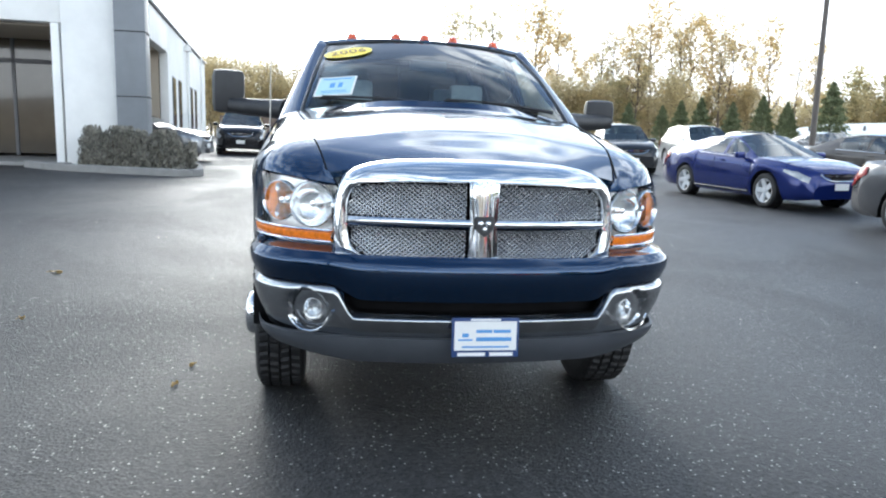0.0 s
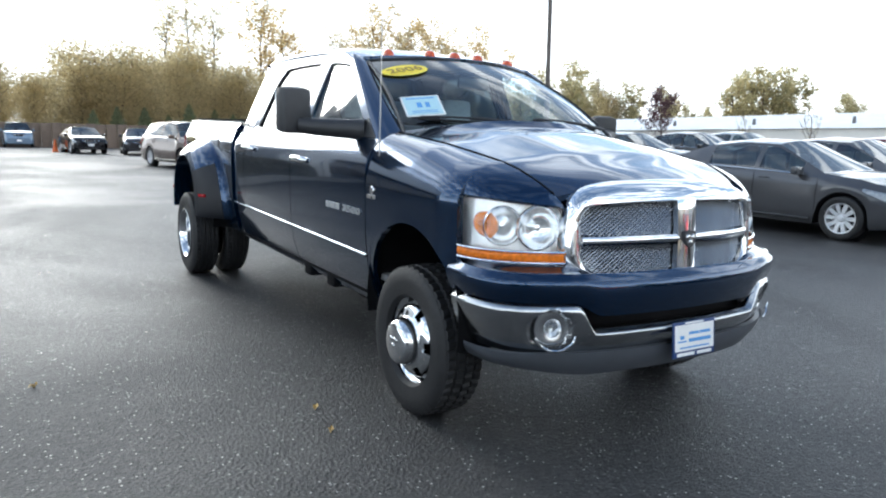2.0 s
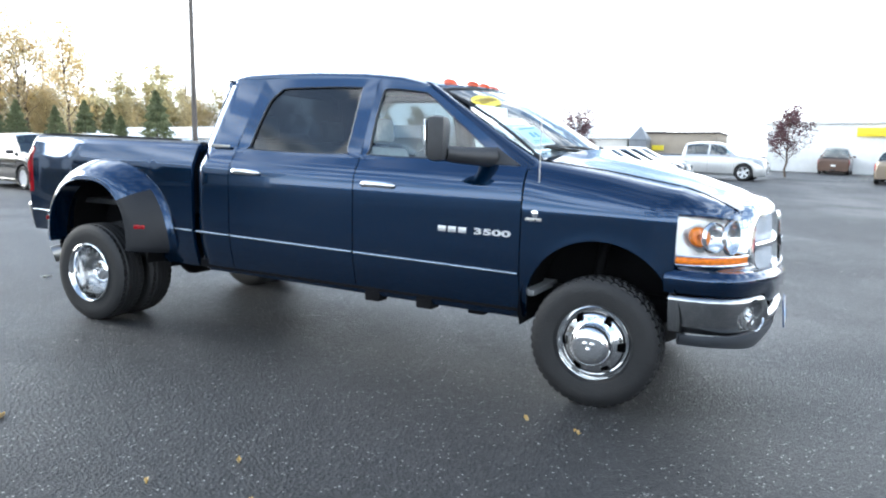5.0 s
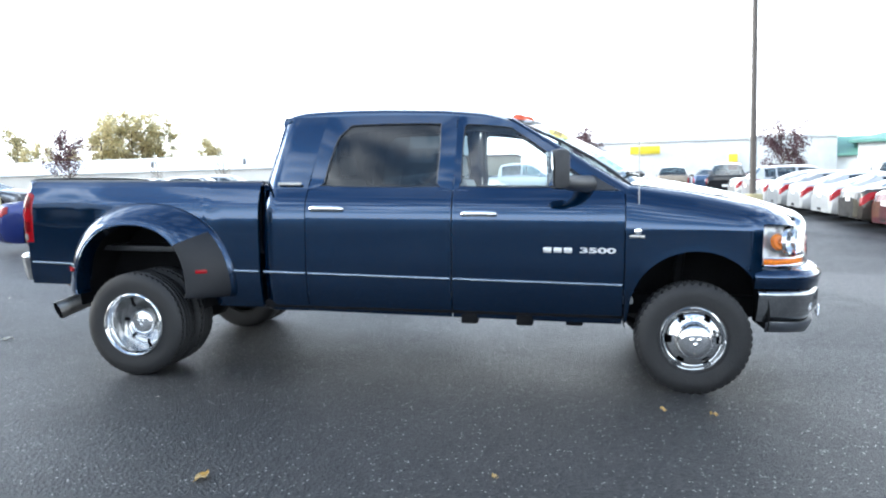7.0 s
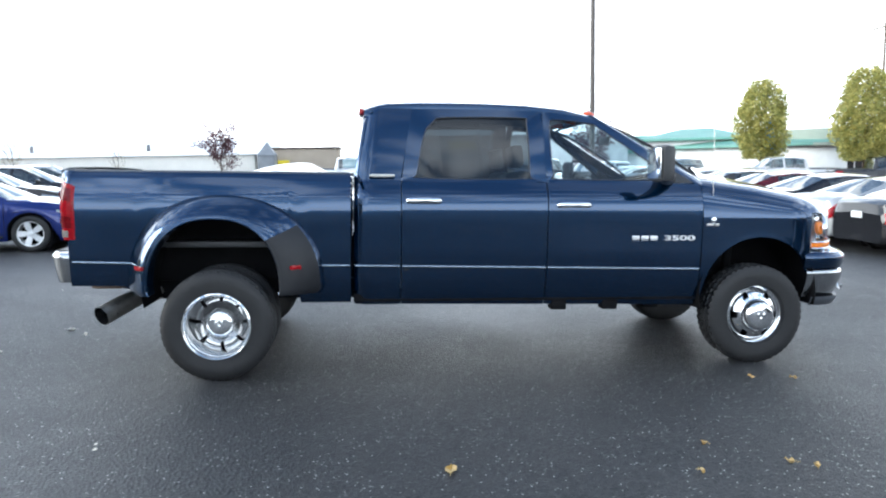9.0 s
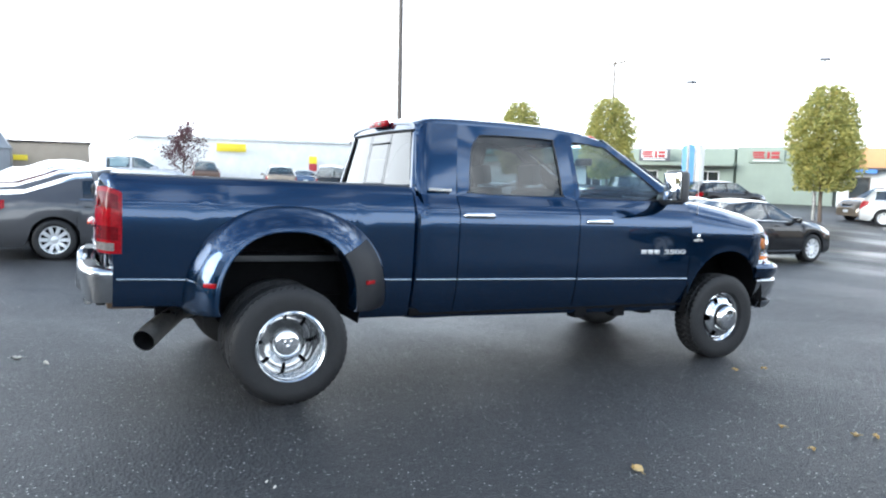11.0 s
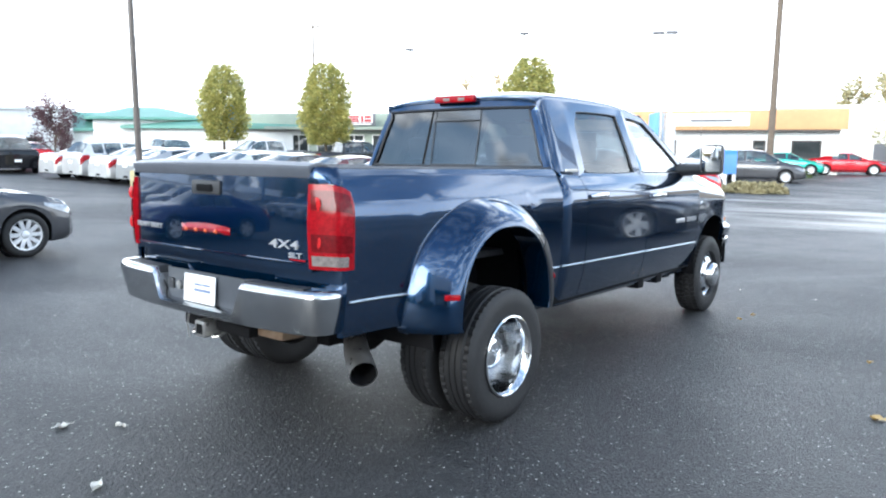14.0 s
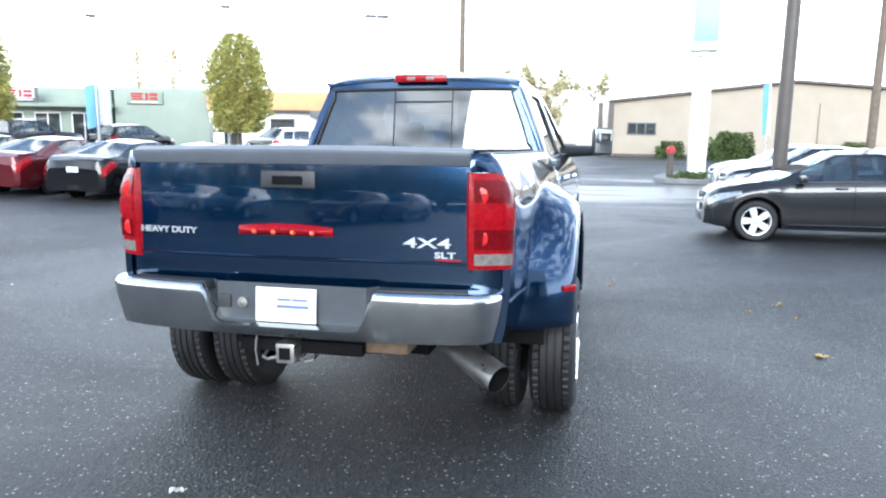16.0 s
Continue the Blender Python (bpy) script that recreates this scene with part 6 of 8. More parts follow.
def make_car(kind, label_name, spokes=10):
    d = SHAPES[kind]
    cowl, rf, rr, deck = d["cabin"]
    y_min, y_max = d["top"][0][0], d["top"][-1][0]
    R = d["r"] + 0.055
    ys = {y for y, _ in d["top"]} | {y for y, _ in d["wide"]}
    for ax in d["axle"]:
        ys |= {round(ax + R * math.cos(a), 4) for a in span(0, math.pi, 13)}
    b_pil = (cowl + rr) / 2 - 0.05
    quarter = rr + (0.10 if d["doors"] != 5 else 0.62)
    ys |= {b_pil - 0.045, b_pil + 0.045, cowl - 0.10, cowl - 0.22, rr - 0.12, quarter, quarter - 0.06}
    ys |= set(span(rf, cowl, 6)) | set(span(deck, rr, 5))
    ys = sorted(ys)
    keep = [ys[0]]
    for y in ys[1:]:
        if y - keep[-1] > 0.018:
            keep.append(y)
    ys = keep
    frac = [0.0, 0.10, 0.30, 0.55, 0.80, 0.93]

    def section(y):
        top, wide, bz = curve_at(d["top"], y), curve_at(d["wide"], y), curve_at(d["belt"], y)
        bz = min(bz, top - 0.03)
        low = 0.20 + 0.045 * smooth(0.35, 0.05, min(y - y_min, y_max - y))
        arch = low
        for ax in d["axle"]:
            if abs(y - ax) < R:
                arch = max(arch, d["r"] + math.sqrt(max(R * R - (y - ax) ** 2, 0)))
        pts = [(0.0, low + 0.02)]
        for k, fr_ in enumerate(frac):
            z = arch + (bz - 0.02 - arch) * fr_
            tuck = (0.07, 0.02, 0.0, 0.0, 0.012, 0.03)[k] if arch == low else (0.0, 0.0, 0.0, 0.0, 0.012, 0.03)[k]
            pts.append((wide - tuck, z))
        pts.append((wide - 0.065, bz))
        # upper half: bonnet, cabin or boot
        c = 0.0
        if deck <= y <= cowl:
            c = smooth(cowl, rf, y) if y > rf else (1.0 if y > rr else smooth(deck, rr, y))
            c = (y - cowl) / (rf - cowl) if y > rf else (1.0 if y >= rr else (y - deck) / (rr - deck))
        flat = wide - 0.14
        rw = flat + (d["roof"] - flat) * c
        edge = top - (0.028 + 0.030 * c)
        bx = wide - 0.065
        for q in (0.10, 0.5, 0.90):
            pts.append((bx + (rw - bx) * q + 0.018 * c * math.sin(q * math.pi), bz + (edge - bz) * q))
        pts.append((rw, edge))
        for q in (0.30, 0.65, 1.0):
            pts.append((rw * (1 - q), edge + (top - edge) * (1 - (1 - q) ** 2)))
        return pts

    secs = [section(y) for y in ys]
    nj = len(secs[0])
    J_BELT, J_WB, J_WT, J_EDGE = 7, 8, 10, 11

    def pt(i, j, s):
        x, z = secs[i][j]
        return Vector((s * x, ys[i], z))

    def region(i, j):
        ym = (ys[i] + ys[i + 1]) / 2
        if j == 0:
            return "under"
        if J_WB <= j < J_WT:
            front_end = cowl - 0.30
            if b_pil + 0.045 <= ym < front_end:
                return "side_window"
            if quarter <= ym < b_pil - 0.045:
                return "side_window"
            if d["doors"] == 5 and rr + 0.10 < ym < quarter - 0.06:
                return "side_window"
        if j >= J_EDGE and rf < ym < cowl:
            return "windscreen"
        if j >= J_EDGE and deck < ym < rr:
            return "rear_window"
        return "body"

    car = tagged(empty(label_name), "", "car")
    groups = {}
    for i in range(len(ys) - 1):
        for j in range(nj - 1):
            for s in (-1, 1):
                r = region(i, j)
                key = r
                if r == "side_window":
                    ym = (ys[i] + ys[i + 1]) / 2
                    key = ("side_window", s, ym > b_pil, d["doors"] == 5 and ym < quarter - 0.03)
                groups.setdefault(key, []).append((i, j, s))

    def from_faces(cells, push=0.0):
        bm = bmesh.new()
        seen = {}
        for i, j, s in cells:
            quad = []
            for a, b in ((i, j), (i + 1, j), (i + 1, j + 1), (i, j + 1)):
                key = (a, b, s if secs[a][b][0] > 1e-6 else 0)
                if key not in seen:
                    seen[key] = bm.verts.new(pt(a, b, s))
                if seen[key] not in quad:
                    quad.append(seen[key])
            if len(quad) > 2:
                try:
                    bm.faces.new(quad if s > 0 else quad[::-1])
                except ValueError:
                    pass
        bmesh.ops.recalc_face_normals(bm, faces=bm.faces)
        return bm

    body_bm = from_faces(groups["body"])
    # close nose and tail
    for i in (0, len(ys) - 1):
        ring = [pt(i, j, 1) for j in range(nj)] + [pt(i, j, -1) for j in range(nj - 2, 0, -1)]
        vs = [body_bm.verts.new(p) for p in ring]
        body_bm.faces.new(vs)
    body = part("body", body_bm, M_CAR, car, sharp=32)
    part("underbody", from_faces(groups["under"]), M_DARK, car)
    for key, cells in groups.items():
        if key in ("body", "under"):
            continue
        bm = from_faces(cells)
        c = Vector((0, sum(ys[i] for i, _, _ in cells) / len(cells), 0.9))
        for v in bm.verts:
            v.co += (c - v.co).normalized() * 0.006
        part(key if isinstance(key, str) else "side_window", bm, M_CAR_GLASS, car)
    # dark window surrounds and cabin inside
    bm = box(bmesh.new(), -0.62, 0.62, rr - 0.1, cowl - 0.35, 0.30, curve_at(d["belt"], 0) - 0.06, 0.05)
    part("cabin", bm, M_CABIN, car)
    for sy_ in (0.05, -0.95):
        for sx_ in (-0.36, 0.36):
            part("seat_back", box(bmesh.new(), sx_ - 0.23, sx_ + 0.23, sy_ - 0.07, sy_ + 0.06, 0.6, curve_at(d["belt"], 0) + 0.24, 0.05), M_CABIN, car)

    def lamp_on(name, ya, yb, s, mat, lo, hi_, taper, push=0.012):
        """A lamp that wraps the corner: ya at the end of the car, yb its tip along the flank."""
        def at(t, k):
            y = ya + (yb - ya) * t
            sec = section(y)
            chain = sec[1:8]
            f0 = lo + (0.5 * (lo + hi_) + 0.12 - lo) * taper * t
            f = f0 + (hi_ - f0) * k
            z0, z1 = chain[0][1], chain[-1][1]
            zz = 0.45 + (z1 - 0.45) * f
            x = chain[-1][0]
            for (xa, za), (xb, zb) in zip(chain, chain[1:]):
                if za <= zz <= zb:
                    x = xa + (xb - xa) * (zz - za) / max(zb - za, 1e-6)
            return (s * (x + push), y + push * (1 if ya > 0 else -1) * (1 - t), zz)
        part(name, grid(at, span(0, 1, 9), span(0, 1, 5)), mat, car)

    def strip(name, yv, x0, x1, z0, z1, mat, deep=0.03, curve=0.25):
        sgn = 1 if yv > 0 else -1
        lim = y_max if yv > 0 else -y_min
        bm = grid(lambda x, z: (x, sgn * (abs(yv) - curve * x * x), z), span(x0, x1, 9), span(z0, z1, 3))
        rim_in(bm, (0, -sgn * deep, 0))
        return part(name, bm, mat, car)

    tall = curve_at(d["top"], y_max - 0.06) + 0.02
    hi = curve_at(d["belt"], y_max - 0.22)
    for s in (-1, 1):
        lamp_on("headlamp", y_max - 0.07, y_max - 0.54, s, M_CAR_LAMP, 0.46, 0.93, 1.0)
        lamp_on("tail_lamp", y_min + 0.03, y_min + 0.40, s, M_RED, 0.42, 0.97, 0.8)
        # wing mirror
        mz = curve_at(d["belt"], cowl - 0.3) + 0.06
        wx = curve_at(d["wide"], cowl - 0.3)
        bm = box(bmesh.new(), -0.10, 0.10, -0.06, 0.06, -0.06, 0.07, 0.035)
        bm.transform(Matrix.Translation((s * (wx + 0.04), cowl - 0.34, mz)))
        part("wing_mirror", bm, M_CAR, car)
        for hy in ((0.20, -0.80) if d["doors"] >= 4 else (0.05,)):
            zz = curve_at(d["belt"], hy) - 0.09
            bm = box(bmesh.new(), -0.012, 0.012, -0.085, 0.085, -0.014, 0.014, 0.008)
            bm.transform(Matrix.Translation((s * (curve_at(d["wide"], hy) - 0.006), hy, zz)))
            part("door_handle", bm, M_CAR, car)
        # bright line under the side glass
        bm = tube(bmesh.new(), [(s * (curve_at(d["wide"], y) - 0.060), y, curve_at(d["belt"], y) + 0.012) for y in span(rr + 0.05, cowl - 0.28, 9)], 0.010, 5)
        part("belt_moulding", bm, M_CHROME, car)
        # sill line and door gaps
        bm = tube(bmesh.new(), [(s * (curve_at(d["wide"], y) - 0.004), y, 0.285) for y in span(d["axle"][1] + 0.45, d["axle"][0] - 0.45, 6)], 0.020, 6)
        part("sill_trim", bm, M_BLACK_TRIM, car)
        for gy in ((b_pil, cowl - 0.05, b_pil - 1.0) if d["doors"] >= 4 else (b_pil - 0.25, cowl - 0.05)):
            bm = tube(bmesh.new(), [(s * (curve_at(d["wide"], gy) + o), gy, z) for o, z in ((-0.012, 0.32), (0.0, 0.45), (0.0, 0.70), (-0.028, curve_at(d["belt"], gy) - 0.03))], 0.004, 4)
            part("door_gap", bm, M_DARK, car)
    strip("front_grille", y_max + 0.004, -0.36, 0.36, tall - 0.13, tall - 0.01, M_BLACK_TRIM, curve=0.35)
    strip("grille_bar", y_max + 0.012, -0.34, 0.34, tall - 0.055, tall - 0.035, M_CHROME, 0.01, 0.35)
    part("grille_surround", tube(bmesh.new(), [(x, y_max + 0.012 - 0.35 * x * x, tall - 0.03 - 0.115 * (1 - (abs(x) / 0.44) ** 4)) for x in span(-0.44, 0.44, 13)], 0.016, 6), M_CHROME, car)
    strip("lower_intake", y_max - 0.002, -0.52, 0.52, 0.26, 0.38, M_BLACK_TRIM, curve=0.28)
    strip("front_plate", y_max + 0.02, -0.15, 0.15, 0.42, 0.54, M_WHITE, 0.01, 0.0)
    strip("rear_plate", y_min - 0.012, -0.15, 0.15, 0.70 if kind != "pickup" else 0.55, 0.82 if kind != "pickup" else 0.67, M_WHITE, 0.01, 0.0)
    strip("rear_bumper_trim", y_min - 0.004, -0.55, 0.55, 0.30, 0.38, M_BLACK_TRIM, 0.02, 0.15)
    if kind == "pickup":
        part("bed_well", box(bmesh.new(), -0.80, 0.80, y_min + 0.08, -1.12, 0.7, 1.14, 0.02), M_PLASTIC, car)
    t_bm, r_bm = wheel_meshes(d["r"], spokes)
    t_me, r_me = None, None
    for ax in d["axle"]:
        for s in (-1, 1):
            wx = curve_at(d["wide"], ax) - 0.115
            w = empty("wheel", Matrix.Translation((s * wx, ax, d["r"] - 0.004)) @ (Matrix.Rotation(math.pi, 4, "Z") if s > 0 else Matrix.Identity(4)))
            w.parent = car
            if t_me is None:
                o1, o2 = part("tyre", t_bm, M_RUBBER, w), part("rim", r_bm, M_ALLOY, w)
                t_me, r_me = o1.data, o2.data
            else:
                for nm, me in (("tyre", t_me), ("rim", r_me)):
                    o = new(nm, me)
                    o.parent = w
            o3 = part("wheel_well", lathe([(0.09, d["r"] + 0.05), (0.10, 0.0001)], 20), M_DARK, w)
    return car


def on_ground(x, y, heading):
    """A pose on the lot whose +y points along heading (degrees from +y towards +x)."""
    fwd = Vector((math.sin(radians(heading)), math.cos(radians(heading)), 0))
    side = Vector((fwd.y, -fwd.x, 0))
    e = 1.0
    fz = (ground_z(x + fwd.x * e, y + fwd.y * e) - ground_z(x - fwd.x * e, y - fwd.y * e)) / (2 * e)
    sz = (ground_z(x + side.x * e, y + side.y * e) - ground_z(x - side.x * e, y - side.y * e)) / (2 * e)
    a = Vector((fwd.x, fwd.y, fz)).normalized()
    b = Vector((side.x, side.y, sz))
    b = (b - a * b.dot(a)).normalized()
    m = Matrix((b, a, b.cross(a))).transposed().to_4x4()
    return Matrix.Translation((x, y, ground_z(x, y))) @ m


PROTO = {}


def park(kind, colour, label, x, y, heading, group="", spokes=10, name=None):
    key = (kind, spokes)
    nm = name or {"sedan": "sedan", "sport": "sedan", "coupe": "coupe", "suv": "suv", "crossover": "suv", "van": "minivan", "pickup": "parked_pickup"}[kind]
    if key not in PROTO:
        PROTO[key] = make_car(kind, nm, spokes)
        car = PROTO[key]
        car.matrix_basis = on_ground(x, y, heading)
    else:
        car = copy_thing(PROTO[key], on_ground(x, y, heading))
    for o in car.children:
        if o.name.split(".")[0] in ("body", "wing_mirror", "door_handle"):
            o.color = (*colour, 1)
    tagged(car, label, {"sedan": "car", "sport": "car", "coupe": "car", "suv": "SUV", "crossover": "SUV", "van": "minivan", "pickup": "pickup truck"}[kind], group)
    return car


GREY, SILVER, WHITE_C, BLACK_C = (0.085, 0.086, 0.092), (0.40, 0.41, 0.41), (0.62, 0.62, 0.61), (0.008, 0.008, 0.010)
MAROON, TAN, BRONZE, RED_C, DKGREY = (0.10, 0.010, 0.014), (0.26, 0.21, 0.16), (0.06, 0.052, 0.045), (0.48, 0.012, 0.020), (0.030, 0.031, 0.034)
BLUE_C, BROWN_C, TEAL = (0.010, 0.022, 0.135), (0.13, 0.085, 0.065), (0.05, 0.42, 0.32)
EAST, SOUTH, NORTH, FRONT = "cars in the east row", "cars in the south row", "cars by the woods", "cars by the street"
# east row, noses towards the front of the lot
park("sedan", GREY, "dark grey four-door sedan parked at the row's end", 8.78, 4.42, 177, EAST)
for k, (c, lab) in enumerate((((0.13, 0.13, 0.135), "mid grey"), (MAROON, "maroon"), (MAROON, "maroon"), (BRONZE, "dark bronze"), (BLACK_C, "black"), (DKGREY, "charcoal"), (BLACK_C, "black"), (SILVER, "silver"))):
    park("sedan", c, lab + " sedan parked nose out", 11.3 + 2.42 * k, 4.70 + 0.20 * k - 0.008 * k * k, 178 - (k % 3), EAST)
park("coupe", BLUE_C, "bright blue two-door coupe on wet asphalt", 8.60, 10.62, 175, EAST, 5)
park("sedan", BRONZE, "dark bronze sedan behind the coupe", 13.9, 13.0, 172, EAST)
park("sedan", DKGREY, "charcoal sedan in the second line", 17.6, 13.6, 172, EAST)
park("sedan", SILVER, "silver sedan in the second line", 20.9, 14.2, 174, EAST)
# by the woods
park("suv", DKGREY, "dark grey crossover facing the lot", 9.6, 20.5, 190, NORTH)
park("suv", WHITE_C, "white crossover near the woods", 13.6, 22.3, 188, NORTH)
park("sedan", SILVER, "silver sedan near the woods", 16.8, 24.0, 188, NORTH)
park("sedan", GREY, "grey sedan near the woods", 22.4, 26.6, 178, NORTH)
park("suv", BROWN_C, "reddish brown crossover facing the lot", 4.6, 20.9, 168, NORTH)
park("suv", BROWN_C, "reddish brown crossover beside another near the woods", 3.3, 24.2, 168, NORTH)
park("sedan", DKGREY, "charcoal sedan far off by the fence", 4.2, 40.2, 185, NORTH)
park("sedan", BLACK_C, "black sedan far off by the fence", 1.6, 42.4, 175, NORTH)
park("pickup", (0.16, 0.22, 0.30), "pale blue pickup far off by the fence", -1.2, 58.0, 178, NORTH, 5)
park("suv", BLACK_C, "black crossover parked along the showroom wall", -3.75, 26.0, 176, NORTH)
park("sedan", (0.16, 0.165, 0.17), "grey silver sedan leaving the showroom's service bay", -6.25, 19.1, 98, NORTH)
# south row, tails towards the lot
SOUTHS = [(BLACK_C, "black"), (SILVER, "silver"), (BLACK_C, "black"), (MAROON, "maroon"), (BRONZE, "dark bronze"), (WHITE_C, "white"), (WHITE_C, "white"), (SILVER, "silver"), (WHITE_C, "white"), (WHITE_C, "white"), (WHITE_C, "white")]
for k, (c, lab) in enumerate(SOUTHS):
    kd = "suv" if k == 9 else "sedan"
    park(kd, c, "%s %s with its tail towards the lot" % (lab, "crossover" if kd == "suv" else "sedan"), 6.3 + 2.4 * k + (0.45 if k == 0 else 0.0) - (1.0 if k == 10 else 0.35 if k > 7 else 0.0), -8.8 - 0.15 * min(k, 3) + 0.06 * max(0, k - 5), 180 - (k % 3), SOUTH)
for k, (kd, c, lab) in enumerate((("pickup", WHITE_C, "white pickup in the rear line"), ("pickup", DKGREY, "dark grey pickup in the rear line"), ("suv", BLACK_C, "black crossover in the rear line"), ("suv", TAN, "tan crossover in the rear line"), ("pickup", WHITE_C, "white pickup in the rear line"))):
    px, py = ((31.4, -19.6), (27.4, -23.0), (23.0, -25.6), (16.4, -29.4), (10.2, -34.0))[k]
    park(kd, c, lab, px, py, (10, 200, 190, 15, 8)[k], SOUTH, 10 if kd == "suv" else 5)
park("pickup", BLACK_C, "black pickup standing crosswise behind the row", 34.4, -15.4, 98, SOUTH, 5)
# east lot
park("suv", TAN, "tan crossover far across the lot", 38.2, -5.2, 100, FRONT)
park("pickup", BLACK_C, "black pickup far across the lot", 36.3, -7.8, 104, FRONT, 5)
park("sedan", (0.05, 0.09, 0.17), "slate blue sedan far across the lot", 43.0, -8.0, 102, FRONT)
park("sedan", RED_C, "red sedan beside the black pickup", 41.5, -11.0, 105, FRONT)
park("pickup", BROWN_C, "brown pickup far across the lot", 52.0, -2.8, 95, FRONT, 5)
park("pickup", WHITE_C, "white pickup past the east row", 33.5, 3.4, 186, FRONT, 5)
# by the street
park("crossover", RED_C, "bright red crossover at the lot's edge", 7.35, -19.6, 252, FRONT, 5)
park("suv", WHITE_C, "white crossover behind the red one", 13.3, -27.0, 250, FRONT)
park("van", GREY, "grey minivan by the planting strip", 7.9, -33.2, 252, FRONT)
park("sedan", TEAL, "teal sedan far down the street", 8.9, -44.5, 255, FRONT)
park("sedan", RED_C, "red sedan far down the street", 5.6, -46.2, 255, FRONT)
# west row, noses to the east
park("sport", DKGREY, "dark graphite sports sedan on wet asphalt", -5.03, -5.12, 90, "cars in the west row", 5)
park("sedan", SILVER, "silver sedan parked behind the graphite one", -6.6, -9.3, 88, "cars in the west row")
park("sedan", DKGREY, "dark sedan parked behind the silver one", -6.4, -12.2, 88, "cars in the west row")
park("sedan", WHITE_C, "white sedan parked near the pylon sign", -6.5, -15.1, 88, "cars in the west row")


# ---------------------------------------------------------------- buildings
M_STUCCO = material("off_white_panel", (0.84, 0.84, 0.82), 0.75, vary=0.12, scale=0.7, bump=0.15, bump_scale=40.0)
M_GREY_PANEL = material("blue_grey_panel", (0.20, 0.215, 0.235), 0.5, vary=0.15, scale=1.5)
M_TAN = material("tan_stucco", (0.37, 0.315, 0.25), 0.85, vary=0.12, scale=0.5, bump=0.1, bump_scale=30.0)
M_TRIM_BROWN = material("dark_brown_trim", (0.09, 0.07, 0.06), 0.6, vary=0.2, scale=3.0)
M_SAGE = material("sage_green_stucco", (0.30, 0.345, 0.285), 0.8, vary=0.10, scale=0.6)
M_ORANGE = material("terracotta_fascia", (0.62, 0.34, 0.16), 0.7, vary=0.12, scale=1.0)
M_GREEN_ROOF = material("green_metal_roof", (0.15, 0.33, 0.27), 0.5, vary=0.15, scale=0.6)
M_WHITE_ROOF = material("white_metal_roof", (0.80, 0.80, 0.79), 0.5, vary=0.08, scale=0.4)
M_CREAM = material("cream_wall", (0.78, 0.75, 0.69), 0.85, vary=0.10, scale=0.4)
M_CONCRETE = material("kerb_concrete", (0.24, 0.235, 0.225), 0.85, vary=0.2, scale=3.0, bump=0.2, bump_scale=50.0)
M_YELLOW_BASE = material("weathered_yellow_paint", (0.46, 0.40, 0.22), 0.8, vary=0.25, scale=4.0)
M_POLE = material("bronze_pole", (0.10, 0.085, 0.075), 0.5, 0.3, vary=0.15, scale=3.0)
M_WOOD_POLE = material("weathered_wood_pole", (0.16, 0.125, 0.095), 0.9, vary=0.3, scale=5.0)
M_SIGN_BLUE = material("sign_blue", (0.06, 0.20, 0.55), 0.45, vary=0.06, scale=2.0)
# lightened blue: sky glare over the pylon sign is put into the colour
M_SIGN_PALE = material("glare_pale_sign_blue", (0.26, 0.52, 0.84), 0.45, vary=0.06, scale=2.0)
M_SIGN_RED = material("sign_red", (0.36, 0.03, 0.035), 0.5)
M_SIGN_DARK = material("sign_grey", (0.12, 0.12, 0.13), 0.5, vary=0.1, scale=4.0)
M_FENCE = material("brown_board_fence", (0.17, 0.125, 0.095), 0.85, vary=0.25, scale=3.0)
M_CONE = material("cone_orange", (0.80, 0.16, 0.03), 0.5)
M_SHOP_GLASS = material("dark_shop_glass", (0.030, 0.036, 0.038), 0.06, 0.0, 0.6, vary=0.3, scale=1.0)


def scale_to_view(th, x, y, scale, turn=0.0):
    """Scales a finished building about the camera's eye point, to fit the view."""
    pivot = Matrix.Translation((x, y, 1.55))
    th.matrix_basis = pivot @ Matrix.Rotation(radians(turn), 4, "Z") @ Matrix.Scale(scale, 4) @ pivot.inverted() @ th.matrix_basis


def wall_box(name, x0, x1, y0, y1, z0, z1, mat, parent=None, bevel=0.02, label=""):
    return part(name, box(bmesh.new(), x0, x1, y0, y1, z0, z1, bevel), mat, parent, label)


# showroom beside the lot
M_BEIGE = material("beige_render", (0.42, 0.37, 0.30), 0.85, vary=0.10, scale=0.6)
M_BRONZE_GLASS = material("bronze_tinted_glazing", (0.075, 0.062, 0.045), 0.10, 0.0, 0.6, vary=0.4, scale=0.5)
show = tagged(empty("showroom_building"), "off-white showroom with grey column and glazed entrance", "building")
g0 = 0.30
wall_box("wall", -7.00, -5.82, 15.30, 15.62, g0, 7.0, M_STUCCO, show)
wall_box("lintel_wall", -16.0, -7.02, 15.45, 15.80, 3.72, 7.0, M_STUCCO, show)
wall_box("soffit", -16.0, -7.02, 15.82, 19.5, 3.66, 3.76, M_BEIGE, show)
wall_box("corner_column", -5.80, -5.12, 15.00, 15.70, g0, 7.3, M_GREY_PANEL, show, 0.015, "blue-grey panelled column")
for z in (2.05, 3.55, 5.05):
    wall_box("panel_joint", -5.812, -5.108, 14.988, 15.70, z, z + 0.02, M_DARK, show, 0.0)
wall_box("door_frame_post", -7.24, -7.06, 15.36, 15.60, g0, 3.70, M_STUCCO, show)
wall_box("entrance_floor", -16.0, -6.9, 15.2, 19.5, g0, 0.47, M_CONCRETE, show)
